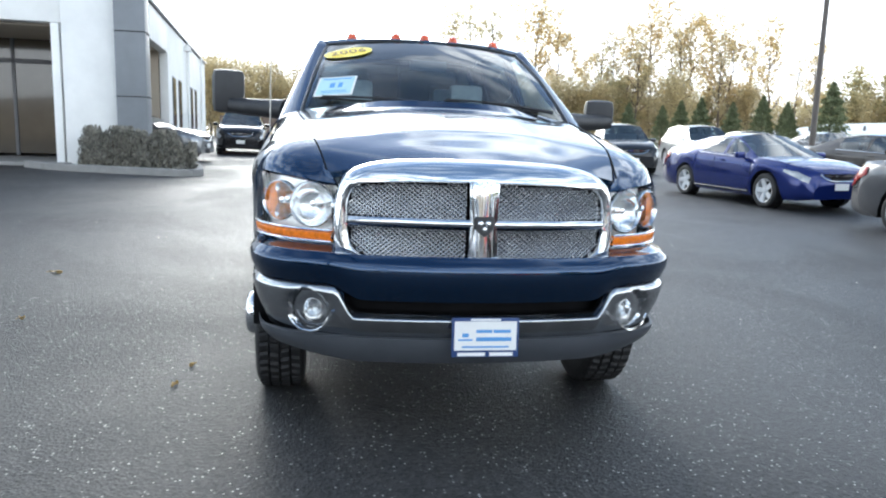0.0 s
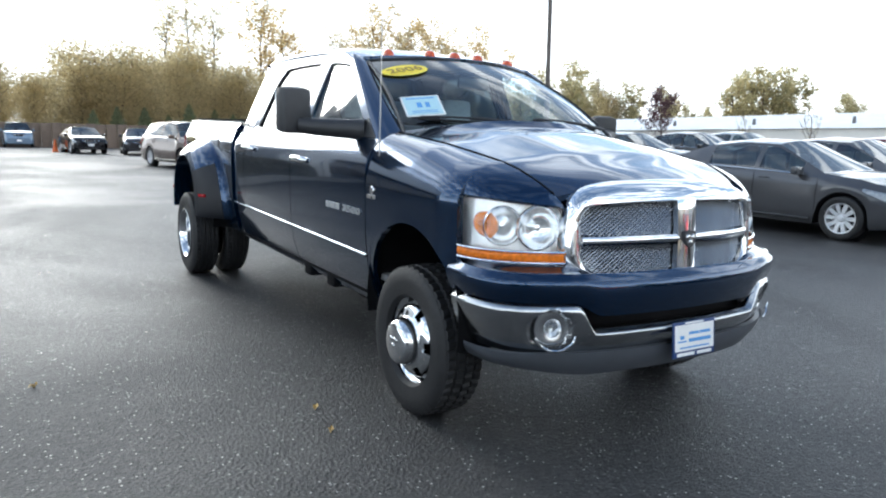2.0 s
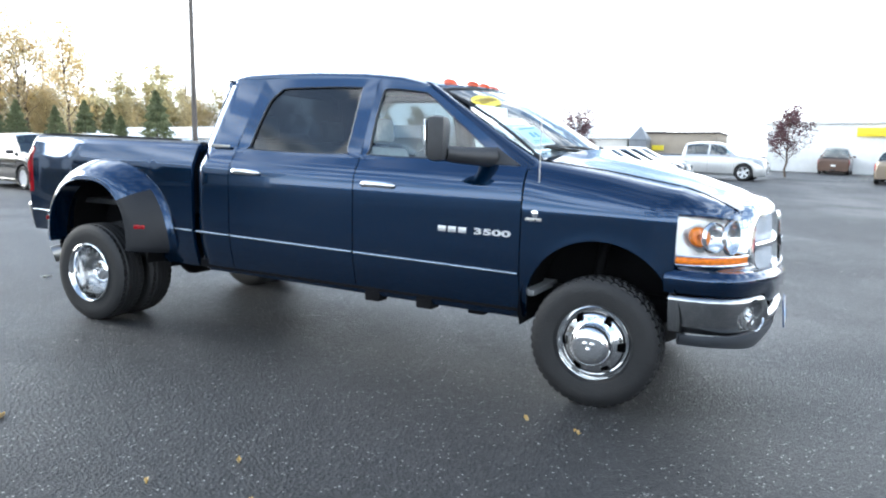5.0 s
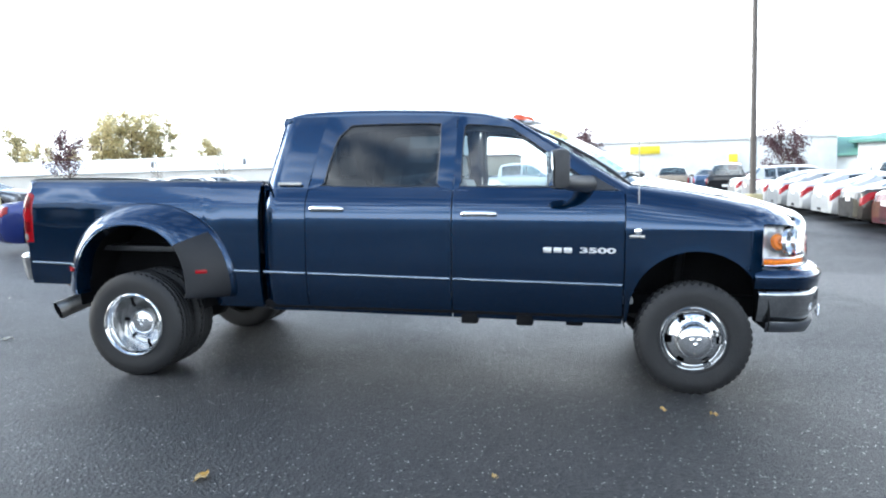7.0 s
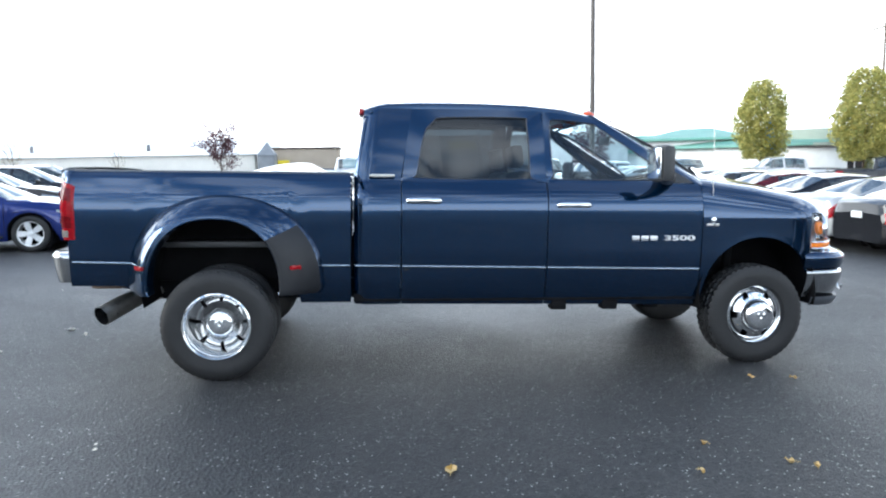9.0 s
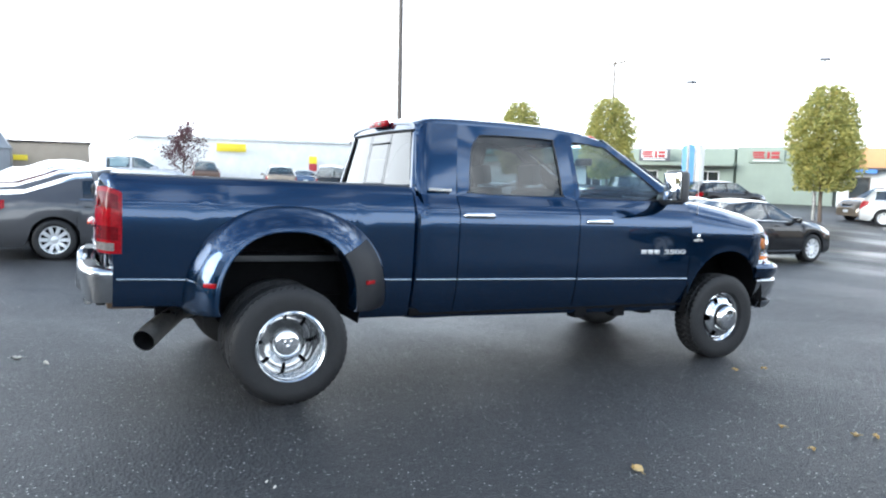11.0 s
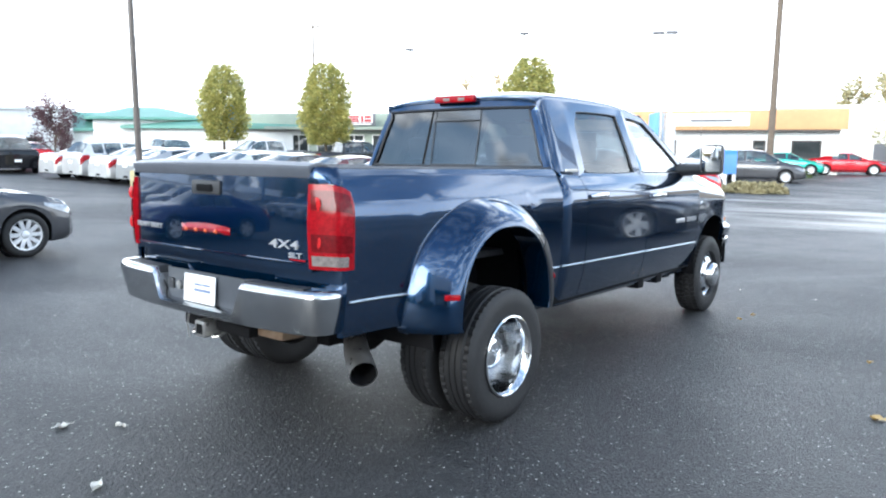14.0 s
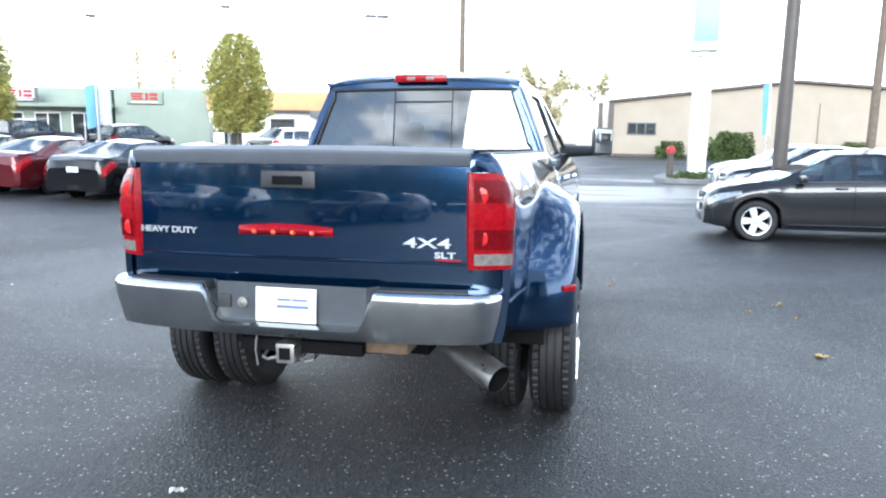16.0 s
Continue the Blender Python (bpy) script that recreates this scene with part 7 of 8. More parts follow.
# glazing set back in the entrance
for x0, x1 in ((-7.93, -7.32), (-9.05, -8.04), (-10.25, -9.15), (-11.6, -10.35), (-13.2, -11.7), (-16.0, -13.3)):
    wall_box("glazed_panel", x0, x1, 18.92, 18.98, 0.55, 3.0, M_BRONZE_GLASS, show, 0.0)
    wall_box("mullion", x1 + 0.01, x1 + 0.09, 18.88, 19.02, 0.48, 3.66, M_SIGN_DARK, show, 0.005)
wall_box("transom", -16.0, -7.25, 18.88, 19.02, 3.0, 3.12, M_SIGN_DARK, show, 0.005)
wall_box("upper_glazing", -16.0, -7.25, 18.93, 18.97, 3.12, 3.66, M_BRONZE_GLASS, show, 0.0)
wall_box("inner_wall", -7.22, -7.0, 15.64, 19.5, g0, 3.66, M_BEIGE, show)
# long side wall with its service bay
wall_box("side_wall", -5.62, -5.36, 15.72, 21.20, 3.70, 4.62, M_STUCCO, show)
wall_box("side_wall", -5.62, -5.36, 21.22, 36.0, g0, 4.62, M_STUCCO, show)
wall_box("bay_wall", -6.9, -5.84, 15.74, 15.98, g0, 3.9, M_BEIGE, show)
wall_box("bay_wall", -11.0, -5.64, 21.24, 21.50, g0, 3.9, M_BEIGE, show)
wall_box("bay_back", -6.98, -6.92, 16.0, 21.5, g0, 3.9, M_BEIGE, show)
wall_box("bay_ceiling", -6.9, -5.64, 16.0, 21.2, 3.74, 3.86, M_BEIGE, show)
wall_box("parapet_cap", -5.68, -5.28, 15.72, 36.1, 4.63, 4.71, M_SIGN_DARK, show)
wall_box("roof_slab", -16.0, -5.66, 15.82, 36.0, 4.5, 4.58, M_SIGN_DARK, show)
wall_box("rear_wall", -16.0, -5.36, 36.02, 36.3, g0, 4.62, M_STUCCO, show)
wall_box("west_wall", -16.3, -16.02, 15.9, 36.3, g0, 4.6, M_STUCCO, show)
for y in (22.2, 24.0, 28.3, 30.2):
    w = wall_box("window_frame", -5.40, -5.335, y, y + 0.85, 1.35, 3.05, M_SIGN_DARK, show, 0.01)
    wall_box("window_pane", -5.345, -5.325, y + 0.06, y + 0.79, 1.41, 2.99, M_SHOP_GLASS, w, 0.0)
part("downpipe", tube(bmesh.new(), [(-5.28, 26.8, 0.5), (-5.28, 26.8, 4.6)], 0.06, 8), M_STUCCO, show)
part("wall_lamp", box(bmesh.new(), -5.36, -5.12, 26.2, 26.45, 4.25, 4.45, 0.04), M_WHITE, show, "small wall light")
for y in (33.0,):
    part("downpipe", tube(bmesh.new(), [(-5.28, y, 0.5), (-5.28, y, 4.6)], 0.06, 8), M_STUCCO, show)

show.matrix_basis = Matrix.Translation((-4.77, 14.7, 0)) @ Matrix.Rotation(radians(4.3), 4, "Z") @ Matrix.Translation((5.12, -15.0, 0))

# planting bed with a kerb
bm = bmesh.new()
path_k = [(-7.3, 14.15), (-6.4, 13.45), (-5.2, 13.05), (-4.1, 12.75), (-3.60, 12.72), (-3.38, 12.95), (-3.42, 13.6), (-3.7, 15.0), (-4.2, 16.6)]
pts = spline([(x, y, ground_z(x, y) + 0.075) for x, y in path_k], 40)
rings = []
for i, p in enumerate(pts):
    dct = (pts[min(i + 1, 39)] - pts[max(i - 1, 0)]).normalized()
    nn = Vector((-dct.y, dct.x, 0))
    rings.append([bm.verts.new(p + nn * o + Vector((0, 0, h))) for o, h in ((-0.075, -0.12), (-0.070, 0.065), (-0.05, 0.08), (0.05, 0.08), (0.075, 0.06), (0.075, -0.12))])
for a, b in zip(rings, rings[1:]):
    for k in range(5):
        bm.faces.new((a[k], a[k + 1], b[k + 1], b[k]))
tagged(part("kerb", bm, M_CONCRETE), "low concrete kerb round a planting bed", "kerb", kind="structure")

# tan metal building across the street
def gable_front(name, x0, x1, y, depth, eave, ridge, ridge_x, z0, wall_mat, roof_mat, label, windows=()):
    th = tagged(empty(name), label, "building")
    bm = bmesh.new()
    prof = [(x0, z0), (x1, z0), (x1, eave), (ridge_x, ridge), (x0, eave)]
    a = [bm.verts.new((x, y, z)) for x, z in prof]
    b = [bm.verts.new((x, y - depth, z)) for x, z in prof]
    bm.faces.new(a)
    bm.faces.new(b[::-1])
    for k in range(5):
        if k not in (2, 3):
            bm.faces.new((a[k], b[k], b[(k + 1) % 5], a[(k + 1) % 5]))
    part("wall", bm, wall_mat, th)
    bm = bmesh.new()
    for (xa, za), (xb, zb) in (((x0 - 0.3, eave - 0.02), (ridge_x, ridge + 0.05)), ((ridge_x, ridge + 0.05), (x1 + 0.3, eave - 0.02))):
        v = [bm.verts.new(p) for p in ((xa, y + 0.35, za), (xb, y + 0.35, zb), (xb, y - depth, zb), (xa, y - depth, za))]
        v2 = [bm.verts.new(q.co + Vector((0, 0, 0.16))) for q in v]
        bm.faces.new(v)
        bm.faces.new(v2[::-1])
        for k in range(4):
            bm.faces.new((v[k], v[(k + 1) % 4], v2[(k + 1) % 4], v2[k]))
    part("roof", bm, roof_mat, th)
    return th


tan = gable_front("tan_building", -29.0, -2.4, -42.0, 24.0, 3.25, 4.45, -13.5, -0.6, M_TAN, M_TRIM_BROWN, "tan stucco building with dark brown eaves")
w = wall_box("window_frame", -5.2, -3.35, -42.06, -41.93, 1.15, 1.95, M_SIGN_DARK, tan, 0.01)
for x0, x1 in ((-5.12, -4.55), (-4.48, -4.0), (-3.93, -3.43)):
    wall_box("window_pane", x0, x1, -41.95, -41.91, 1.22, 1.88, M_SHOP_GLASS, w, 0.0)
wall_box("corner_post", -2.46, -2.10, -42.3, -41.80, -0.6, 3.3, M_TRIM_BROWN, tan)
wall_box("corner_post", -1.75, -1.45, -42.3, -41.9, -0.6, 3.2, M_TRIM_BROWN, tan)
wall_box("base_band", -29.0, -2.5, -41.99, -41.90, -0.6, -0.1, M_TRIM_BROWN, tan)
wall_box("side_wing", -2.38, 0.4, -60.0, -52.0, -0.6, 3.5, M_CREAM, tan)
wall_box("conduit", -15.0, -14.9, -42.0, -41.85, -0.4, 3.2, M_TAN, tan)
tan.matrix_basis = Matrix.Translation((1.15, 0, 0))

# shop row with flat parapets; placed along one line
def shop(name, ax, ay, bx, by, depth, z1, mat, label, z0=-1.0):
    """A flat-roofed block whose front runs from a to b and that goes back from the lot."""
    th = tagged(empty(name), label, "building")
    d = Vector((bx - ax, by - ay, 0))
    n = Vector((d.y, -d.x, 0)).normalized()
    if n.dot(Vector((ax, ay, 0))) < 0:
        n = -n
    # local frame: x along the front, y away from the lot
    ey = n
    ex = d.normalized()
    m = Matrix((ex, ey, Vector((0, 0, 1)))).transposed().to_4x4()
    th.matrix_basis = Matrix.Translation((ax, ay, 0)) @ m
    part("wall", box(bmesh.new(), 0, d.length, 0, depth, z0, z1, 0.05), mat, th)
    return th, d.length


sage, L1 = shop("green_shop", 62.0, -35.4, 41.4, -47.4, 12.0, 4.35, M_SAGE, "sage green shop row with flat parapet and signs")
wall_box("fascia", -0.3, L1 + 0.2, -1.3, -0.06, 2.75, 3.05, M_SAGE, sage, 0.03)
wall_box("soffit_shadow", 0, L1, -1.2, -0.06, 2.68, 2.74, M_TRIM_BROWN, sage, 0.0)
for k, x in enumerate(span(1.0, L1 - 3.2, 8)):
    fr_ = wall_box("shop_window_frame", x, x + 2.0, -0.09, -0.02, -0.6, 2.3, M_WHITE, sage, 0.02)
    wall_box("shop_window", x + 0.1, x + 0.95, -0.13, -0.08, -0.5, 2.2, M_SHOP_GLASS, fr_, 0.0)
    wall_box("shop_window", x + 1.05, x + 1.9, -0.13, -0.08, -0.5, 2.2, M_SHOP_GLASS, fr_, 0.0)
blk, L2 = shop("green_sign_block", 41.2, -47.5, 34.6, -51.6, 12.0, 4.5, M_SAGE, "taller sage green shop block with a sign")
orange, L3 = shop("terracotta_shop", 34.4, -51.8, 8.2, -57.6, 12.0, 4.3, M_STUCCO, "white shop with terracotta fascia band")
wall_box("fascia", -0.2, L3 + 0.5, -0.9, -0.06, 2.75, 4.34, M_ORANGE, orange, 0.04)
wall_box("soffit_shadow", 0, L3, -0.85, -0.06, 2.60, 2.74, M_TRIM_BROWN, orange, 0.0)
for x, w_, z0_, z1_ in ((1.0, 1.6, -0.5, 2.0), (5.2, 2.2, 0.6, 2.0), (13.0, 1.4, 0.6, 1.9), (20.5, 1.0, 0.4, 1.9), (23.4, 2.2, 0.4, 1.9)):
    f_ = wall_box("shop_window_frame", x, x + w_, -0.1, -0.02, z0_, z1_, M_TRIM_BROWN, orange, 0.02)
    wall_box("shop_window", x + 0.1, x + w_ - 0.1, -0.14, -0.09, z0_ + 0.1, z1_ - 0.1, M_SHOP_GLASS, f_, 0.0)
sb = wall_box("sign_board", 14.2, 20.2, -1.02, -0.92, 3.05, 4.1, M_WHITE, orange, 0.02, "white sign board, print as plain bars")
wall_box("print_bar", 15.6, 18.9, -1.05, -1.02, 3.4, 3.6, M_SIGN_DARK, sb, 0.0)
wall_box("blue_band", 0.4, 3.4, -1.0, -0.92, 2.3, 2.62, M_SIGN_BLUE, orange, 0.0)
wall_box("dark_sign", 9.0, 12.2, -1.02, -0.92, 2.1, 2.75, M_SIGN_DARK, orange, 0.02)
for th, x, y, board in ((sage, 15.6, -1.34, M_SIGN_DARK), (blk, 1.0, -0.06, M_SAGE)):
    s_ = wall_box("shop_sign", x, x + 2.9, y - 0.16, y, 3.12, 4.25, board, th, 0.03, "sign board with plain red shapes")
    wall_box("sign_field", x + 0.25, x + 2.65, y - 0.20, y - 0.165, 3.40, 4.15, M_WHITE if board is M_SIGN_DARK else M_SAGE, s_, 0.01)
    for x0, x1, z0, z1 in ((0.35, 1.35, 3.88, 4.06), (0.35, 1.25, 3.66, 3.84), (0.45, 1.35, 3.46, 3.62), (1.50, 1.75, 3.46, 4.06), (1.85, 2.50, 3.80, 4.06), (1.85, 2.50, 3.46, 3.72)):
        wall_box("sign_shape", x + x0, x + x1, y - 0.23, y - 0.205, z0, z1, M_SIGN_RED, s_, 0.01)
    wall_box("sign_bar", x + 0.4, x + 2.5, y - 0.20, y - 0.165, 3.22, 3.32, M_WHITE, s_, 0.0)


# green-roofed buildings
def hip(name, cx, cy, lx, ly, eave, top, turn, label, wall_mat, roof_mat, flat=0.3, z0=-0.9):
    th = tagged(empty(name), label, "building")
    th.matrix_basis = pose(cx, cy, 0, 0, 0, turn)
    part("wall", box(bmesh.new(), -lx / 2, lx / 2, -ly / 2, ly / 2, z0, eave, 0.05), wall_mat, th)
    bm = bmesh.new()
    o = 0.8
    a = [bm.verts.new((sx_ * (lx / 2 + o), sy_ * (ly / 2 + o), eave + 0.02)) for sx_, sy_ in ((-1, -1), (1, -1), (1, 1), (-1, 1))]
    a2 = [bm.verts.new((v.co.x, v.co.y, eave + 0.30)) for v in a]
    b = [bm.verts.new((sx_ * lx / 2 * flat, sy_ * ly / 2 * 0.05, top)) for sx_, sy_ in ((-1, -1), (1, -1), (1, 1), (-1, 1))]
    bm.faces.new(a[::-1])
    bm.faces.new(b)
    for k in range(4):
        bm.faces.new((a[k], a[(k + 1) % 4], a2[(k + 1) % 4], a2[k]))
        bm.faces.new((a2[k], a2[(k + 1) % 4], b[(k + 1) % 4], b[k]))
    part("roof", bm, roof_mat, th, sharp=10)
    return th


g1 = hip("green_roof_building", 78.6, -39.0, 11.0, 12.0, 3.9, 5.5, 62, "white building with green hipped metal roof", M_STUCCO, M_GREEN_ROOF)
g2 = hip("green_roof_wing", 81.5, -31.0, 10.0, 8.0, 2.6, 4.8, 62, "low white wing with green metal roof", M_STUCCO, M_GREEN_ROOF, 0.8)
g3 = hip("green_roof_hall", 66.0, -46.5, 26.0, 12.0, 2.9, 4.6, 40, "long low hall with dull green roof", M_STUCCO, M_GREEN_ROOF, 0.9)
for g_, ly_ in ((g1, 6.0), (g2, 4.0)):
    for y in span(-ly_ + 2, ly_ - 3, 4):
        wall_box("window", -5.62 if g_ is g1 else -5.12, -5.49 if g_ is g1 else -4.99, y, y + 1.6, 0.5, 1.9, M_SHOP_GLASS, g_, 0.0)
# small red-trimmed gable shop beside them
gs = gable_front("small_shop", 57.3, 63.3, -34.0, 5.0, 2.3, 3.7, 60.2, -0.8, M_STUCCO, M_TRIM_BROWN, "small white gabled shop with a red sign")
wall_box("red_sign", 58.8, 61.6, -33.98, -33.85, 2.1, 2.8, M_SIGN_RED, gs, 0.0)
wall_box("window", 58.6, 61.8, -33.98, -33.9, 0.2, 1.6, M_SHOP_GLASS, gs, 0.0)

# white store and yellow sign to the east
store = tagged(empty("white_store"), "large white store with flat roof", "building")
wall_box("wall", 92.0, 112.0, -34.0, 0.5, -1.0, 5.2, M_STUCCO, store)
wall_box("parapet", 91.7, 112.3, -34.3, 0.8, 5.22, 5.6, M_STUCCO, store)
wall_box("entrance", 91.93, 91.99, -30.0, -26.0, -0.6, 2.0, M_SHOP_GLASS, store, 0.0)
wall_box("yellow_sign", 91.5, 91.68, -12.6, -8.9, 3.75, 4.75, M_YELLOW, store, 0.02)
tb = tagged(empty("tan_store"), "low tan store beyond the lot", "building")
wall_box("wall", 88.0, 100.0, 6.0, 14.6, -0.8, 4.0, M_TAN, tb)
wall_box("roof_edge", 87.8, 100.2, 5.8, 14.8, 4.02, 4.22, M_TRIM_BROWN, tb)
wall_box("yellow_sign", 87.86, 87.98, 12.2, 13.6, 2.0, 2.6, M_YELLOW, tb, 0.0)
# long white-roofed hall
hall = tagged(empty("long_hall"), "long cream hall with shallow white metal roof", "building")
wall_box("wall", 80.0, 110.0, 17.0, 120.0, -0.8, 3.25, M_CREAM, hall)
bm = bmesh.new()
va = [bm.verts.new(p) for p in ((79.6, 16.6, 3.27), (79.6, 120.4, 3.27), (95.0, 120.4, 5.6), (95.0, 16.6, 5.6), (110.4, 120.4, 3.27), (110.4, 16.6, 3.27))]
bm.faces.new((va[0], va[1], va[2], va[3]))
bm.faces.new((va[3], va[2], va[4], va[5]))
bm.faces.new((va[0], va[3], va[5]))
bm.faces.new((va[1], va[4], va[2]))
bm.faces.new((va[0], va[5], va[4], va[1]))
part("roof", bm, M_WHITE_ROOF, hall)
part("gable_end", box(bmesh.new(), 78.8, 81.2, 14.6, 16.5, -0.6, 3.1, 0.02), M_GREY_PANEL, hall)
bm = bmesh.new()
gp = [bm.verts.new(p) for p in ((78.7, 14.5, 3.1), (81.3, 14.5, 3.1), (81.3, 16.55, 3.1), (78.7, 16.55, 3.1), (80.0, 15.5, 4.7))]
for a_, b_ in ((0, 1), (1, 2), (2, 3), (3, 0)):
    bm.faces.new((gp[a_], gp[b_], gp[4]))
part("gable_cap", bm, M_GREY_PANEL, hall, sharp=10)
for y in span(30, 110, 7):
    part("roof_vent", tube(bmesh.new(), [(84.0, y, 3.8), (84.0, y, 4.7)], [0.25, 0.18], 8), M_SIGN_DARK, hall)
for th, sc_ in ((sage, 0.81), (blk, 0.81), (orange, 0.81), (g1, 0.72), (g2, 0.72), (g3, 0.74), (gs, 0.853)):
    scale_to_view(th, -3.5, 6.8, sc_)
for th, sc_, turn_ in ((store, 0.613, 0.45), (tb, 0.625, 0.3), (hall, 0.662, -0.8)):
    scale_to_view(th, -5.9, 2.5, sc_, turn_)
# board fence by the woods
fence = tagged(empty("board_fence"), "brown board fence along the woods", "fence")
for k in range(30):
    x = -9.0 + 0.72 * k
    y = 59.5 - 0.20 * (x + 9) * 0.9
    z = ground_z(x, y)
    part("board", box(bmesh.new(), x, x + 0.71, y - 0.03, y + 0.03, z - 0.05, z + 1.75 + 0.02 * (k % 3), 0.005), M_FENCE, fence)

# ---------------------------------------------------------------- poles, signs, street things
def light_pole(x, y, h, r, mat, base=None, heads=1, label="tall bronze parking lot light pole", arm=0.9, turn=0.0):
    z = ground_z(x, y)
    th = tagged(empty("light_pole", Matrix.Translation((x, y, z)) @ pose(0, 0, 0, 0, 0, turn)), label, "lamp post", "light poles")
    z0, head = 0.0, 0.65 if arm > 0.5 else 0.45
    if base:
        part("concrete_base", lathe([(-0.1, base * 0.98), (0.72, base * 0.98), (0.76, base * 0.92), (0.77, 0.0001)], 24, "z"), M_YELLOW_BASE, th, "yellow painted concrete base")
        z0 = 0.75
    part("pole", tube(bmesh.new(), [(0, 0, z0 - 0.05), (0, 0, h * 0.5), (0, 0, h)], [r, r * 0.85, r * 0.7], 12), mat, th)
    for k in range(heads):
        s_ = 1 if k == 0 else -1
        part("arm", tube(bmesh.new(), [(0, 0, h - 0.15), (s_ * max(arm, 0.05), 0, h - 0.05)], 0.035, 8), mat, th)
        part("lamp_head", box(bmesh.new(), min(s_ * arm, s_ * (arm + head)), max(s_ * arm, s_ * (arm + head)), -0.26 * head, 0.26 * head, h - 0.25 * head, h + 0.02, 0.03), M_SIGN_DARK, th)
    return th


light_pole(18.75, 22.85, 12.5, 0.12, M_POLE, 0.34, 2)
light_pole(19.08, -5.08, 12.5, 0.105, M_POLE, 0.31, 2, "tall bronze light pole on a yellow concrete base")
light_pole(-4.36, -6.50, 12.0, 0.135, M_POLE, None, 2, "thick brown light pole between parked cars")
light_pole(-10.8, -22.5, 12.0, 0.17, M_WOOD_POLE, None, 0, "weathered wooden utility pole")
light_pole(7.75, -36.05, 13.5, 0.20, M_WOOD_POLE, None, 0, "weathered wooden utility pole")
light_pole(17.54, -25.67, 7.5, 0.09, M_STEEL, None, 1, "slim grey street lamp", -0.25, 40)
light_pole(8.75, -22.71, 6.6, 0.09, M_STEEL, None, 2, "slim grey street lamp with two heads", 0.06, 20)
light_pole(58.4, -24.7, 12.0, 0.06, M_STEEL, None, 0, "distant slim grey flagpole")
light_pole(22.84, -22.80, 6.7, 0.08, M_STEEL, None, 1, "slim grey street lamp", -0.2, 60)
up = light_pole(43.25, -34.2, 11.1, 0.12, M_WOOD_POLE, None, 0, "distant utility pole with a crossarm")
part("crossarm", box(bmesh.new(), -1.3, 1.3, -0.06, 0.06, 10.75, 10.88, 0.01), M_WOOD_POLE, up)


def banner(x, y, turn, h=3.6, label="tall blue banner flag on a thin pole"):
    z = ground_z(x, y)
    th = tagged(empty("banner_flag", Matrix.Translation((x, y, z)) @ pose(0, 0, 0, 0, 0, turn)), label, "banner", "banner flags")
    part("pole", tube(bmesh.new(), [(0, 0, 0), (0, 0, h + 0.5)], [0.05, 0.035], 8), M_STEEL, th)
    for k, (mm, w) in enumerate(((M_SIGN_PALE, 0.62), (M_WHITE, -0.42))):
        bm = grid(lambda u, v: (u * w + (0.05 if w > 0 else -0.05), 0.10 * math.sin(u * 3 + v * 2) * u, h - 2.1 + 2.1 * v + 0.06 * math.sin(u * 4)), span(0, 1, 7), span(0, 1, 9))
        bmesh.ops.solidify(bm, geom=bm.faces[:], thickness=0.012)
        part("cloth", bm, mm, th, "blue cloth" if k == 0 else "white cloth")
    return th


banner(41.4, -25.1, 57, 4.3)
banner(23.7, -24.16, 43, 3.5)
banner(9.1, -24.0, 26, 3.3)
banner(-7.65, -25.4, 66, 3.7)

# pylon sign
py_x, py_y = -4.36, -20.2
pz = ground_z(py_x, py_y)
pyl = tagged(empty("pylon_sign", Matrix.Translation((py_x, py_y, pz))), "white pylon sign with a blue box on top", "sign")
part("column", box(bmesh.new(), -0.30, 0.30, -0.28, 0.28, -0.05, 4.36, 0.03), M_WHITE, pyl)
part("neck", box(bmesh.new(), -0.24, 0.24, -0.22, 0.22, 4.37, 4.60, 0.02), M_STEEL, pyl)
part("sign_skirt", box(bmesh.new(), -0.48, 0.48, -0.40, 0.40, 4.61, 4.92, 0.05), M_WHITE, pyl)
part("sign_box", box(bmesh.new(), -0.42, 0.42, -0.36, 0.36, 4.93, 6.35, 0.03), M_SIGN_PALE, pyl)
part("sign_side", box(bmesh.new(), 0.422, 0.440, -0.35, 0.35, 4.94, 6.34, 0.004), M_WHITE, pyl, "white sign flank")
part("sign_head", box(bmesh.new(), -0.48, 0.48, -0.40, 0.40, 6.36, 8.6, 0.05), M_WHITE, pyl)
# island round the pylon
bm = bmesh.new()
isl = spline([(x, y, 0) for x, y in ((-3.0, -18.9), (-3.1, -21.4), (-4.4, -23.4), (-6.0, -23.0), (-6.4, -20.2), (-4.6, -18.3))], 40, True)
lo = [bm.verts.new((p.x, p.y, ground_z(p.x, p.y) - 0.1)) for p in isl]
hi = [bm.verts.new((p.x, p.y, ground_z(p.x, p.y) + 0.14)) for p in isl]
cen = Vector((-4.7, -20.8, 0))
inn = [bm.verts.new((cen.x + (p.x - cen.x) * 0.9, cen.y + (p.y - cen.y) * 0.9, ground_z(p.x, p.y) + 0.145)) for p in isl]
for a_, b_ in ((lo, hi), (hi, inn)):
    for k in range(40):
        bm.faces.new((a_[k], a_[(k + 1) % 40], b_[(k + 1) % 40], b_[k]))
bm.faces.new(inn)
tagged(part("kerb", bm, M_CONCRETE), "raised concrete island kerb", "kerb", kind="structure")
hyd = tagged(empty("hydrant", Matrix.Translation((-3.45, -20.3, ground_z(-3.45, -20.3) + 0.13))), "small dark post with a red cap", "hydrant")
part("post", tube(bmesh.new(), [(0, 0, 0), (0, 0, 0.85)], [0.12, 0.11], 12), M_TRIM_BROWN, hyd)
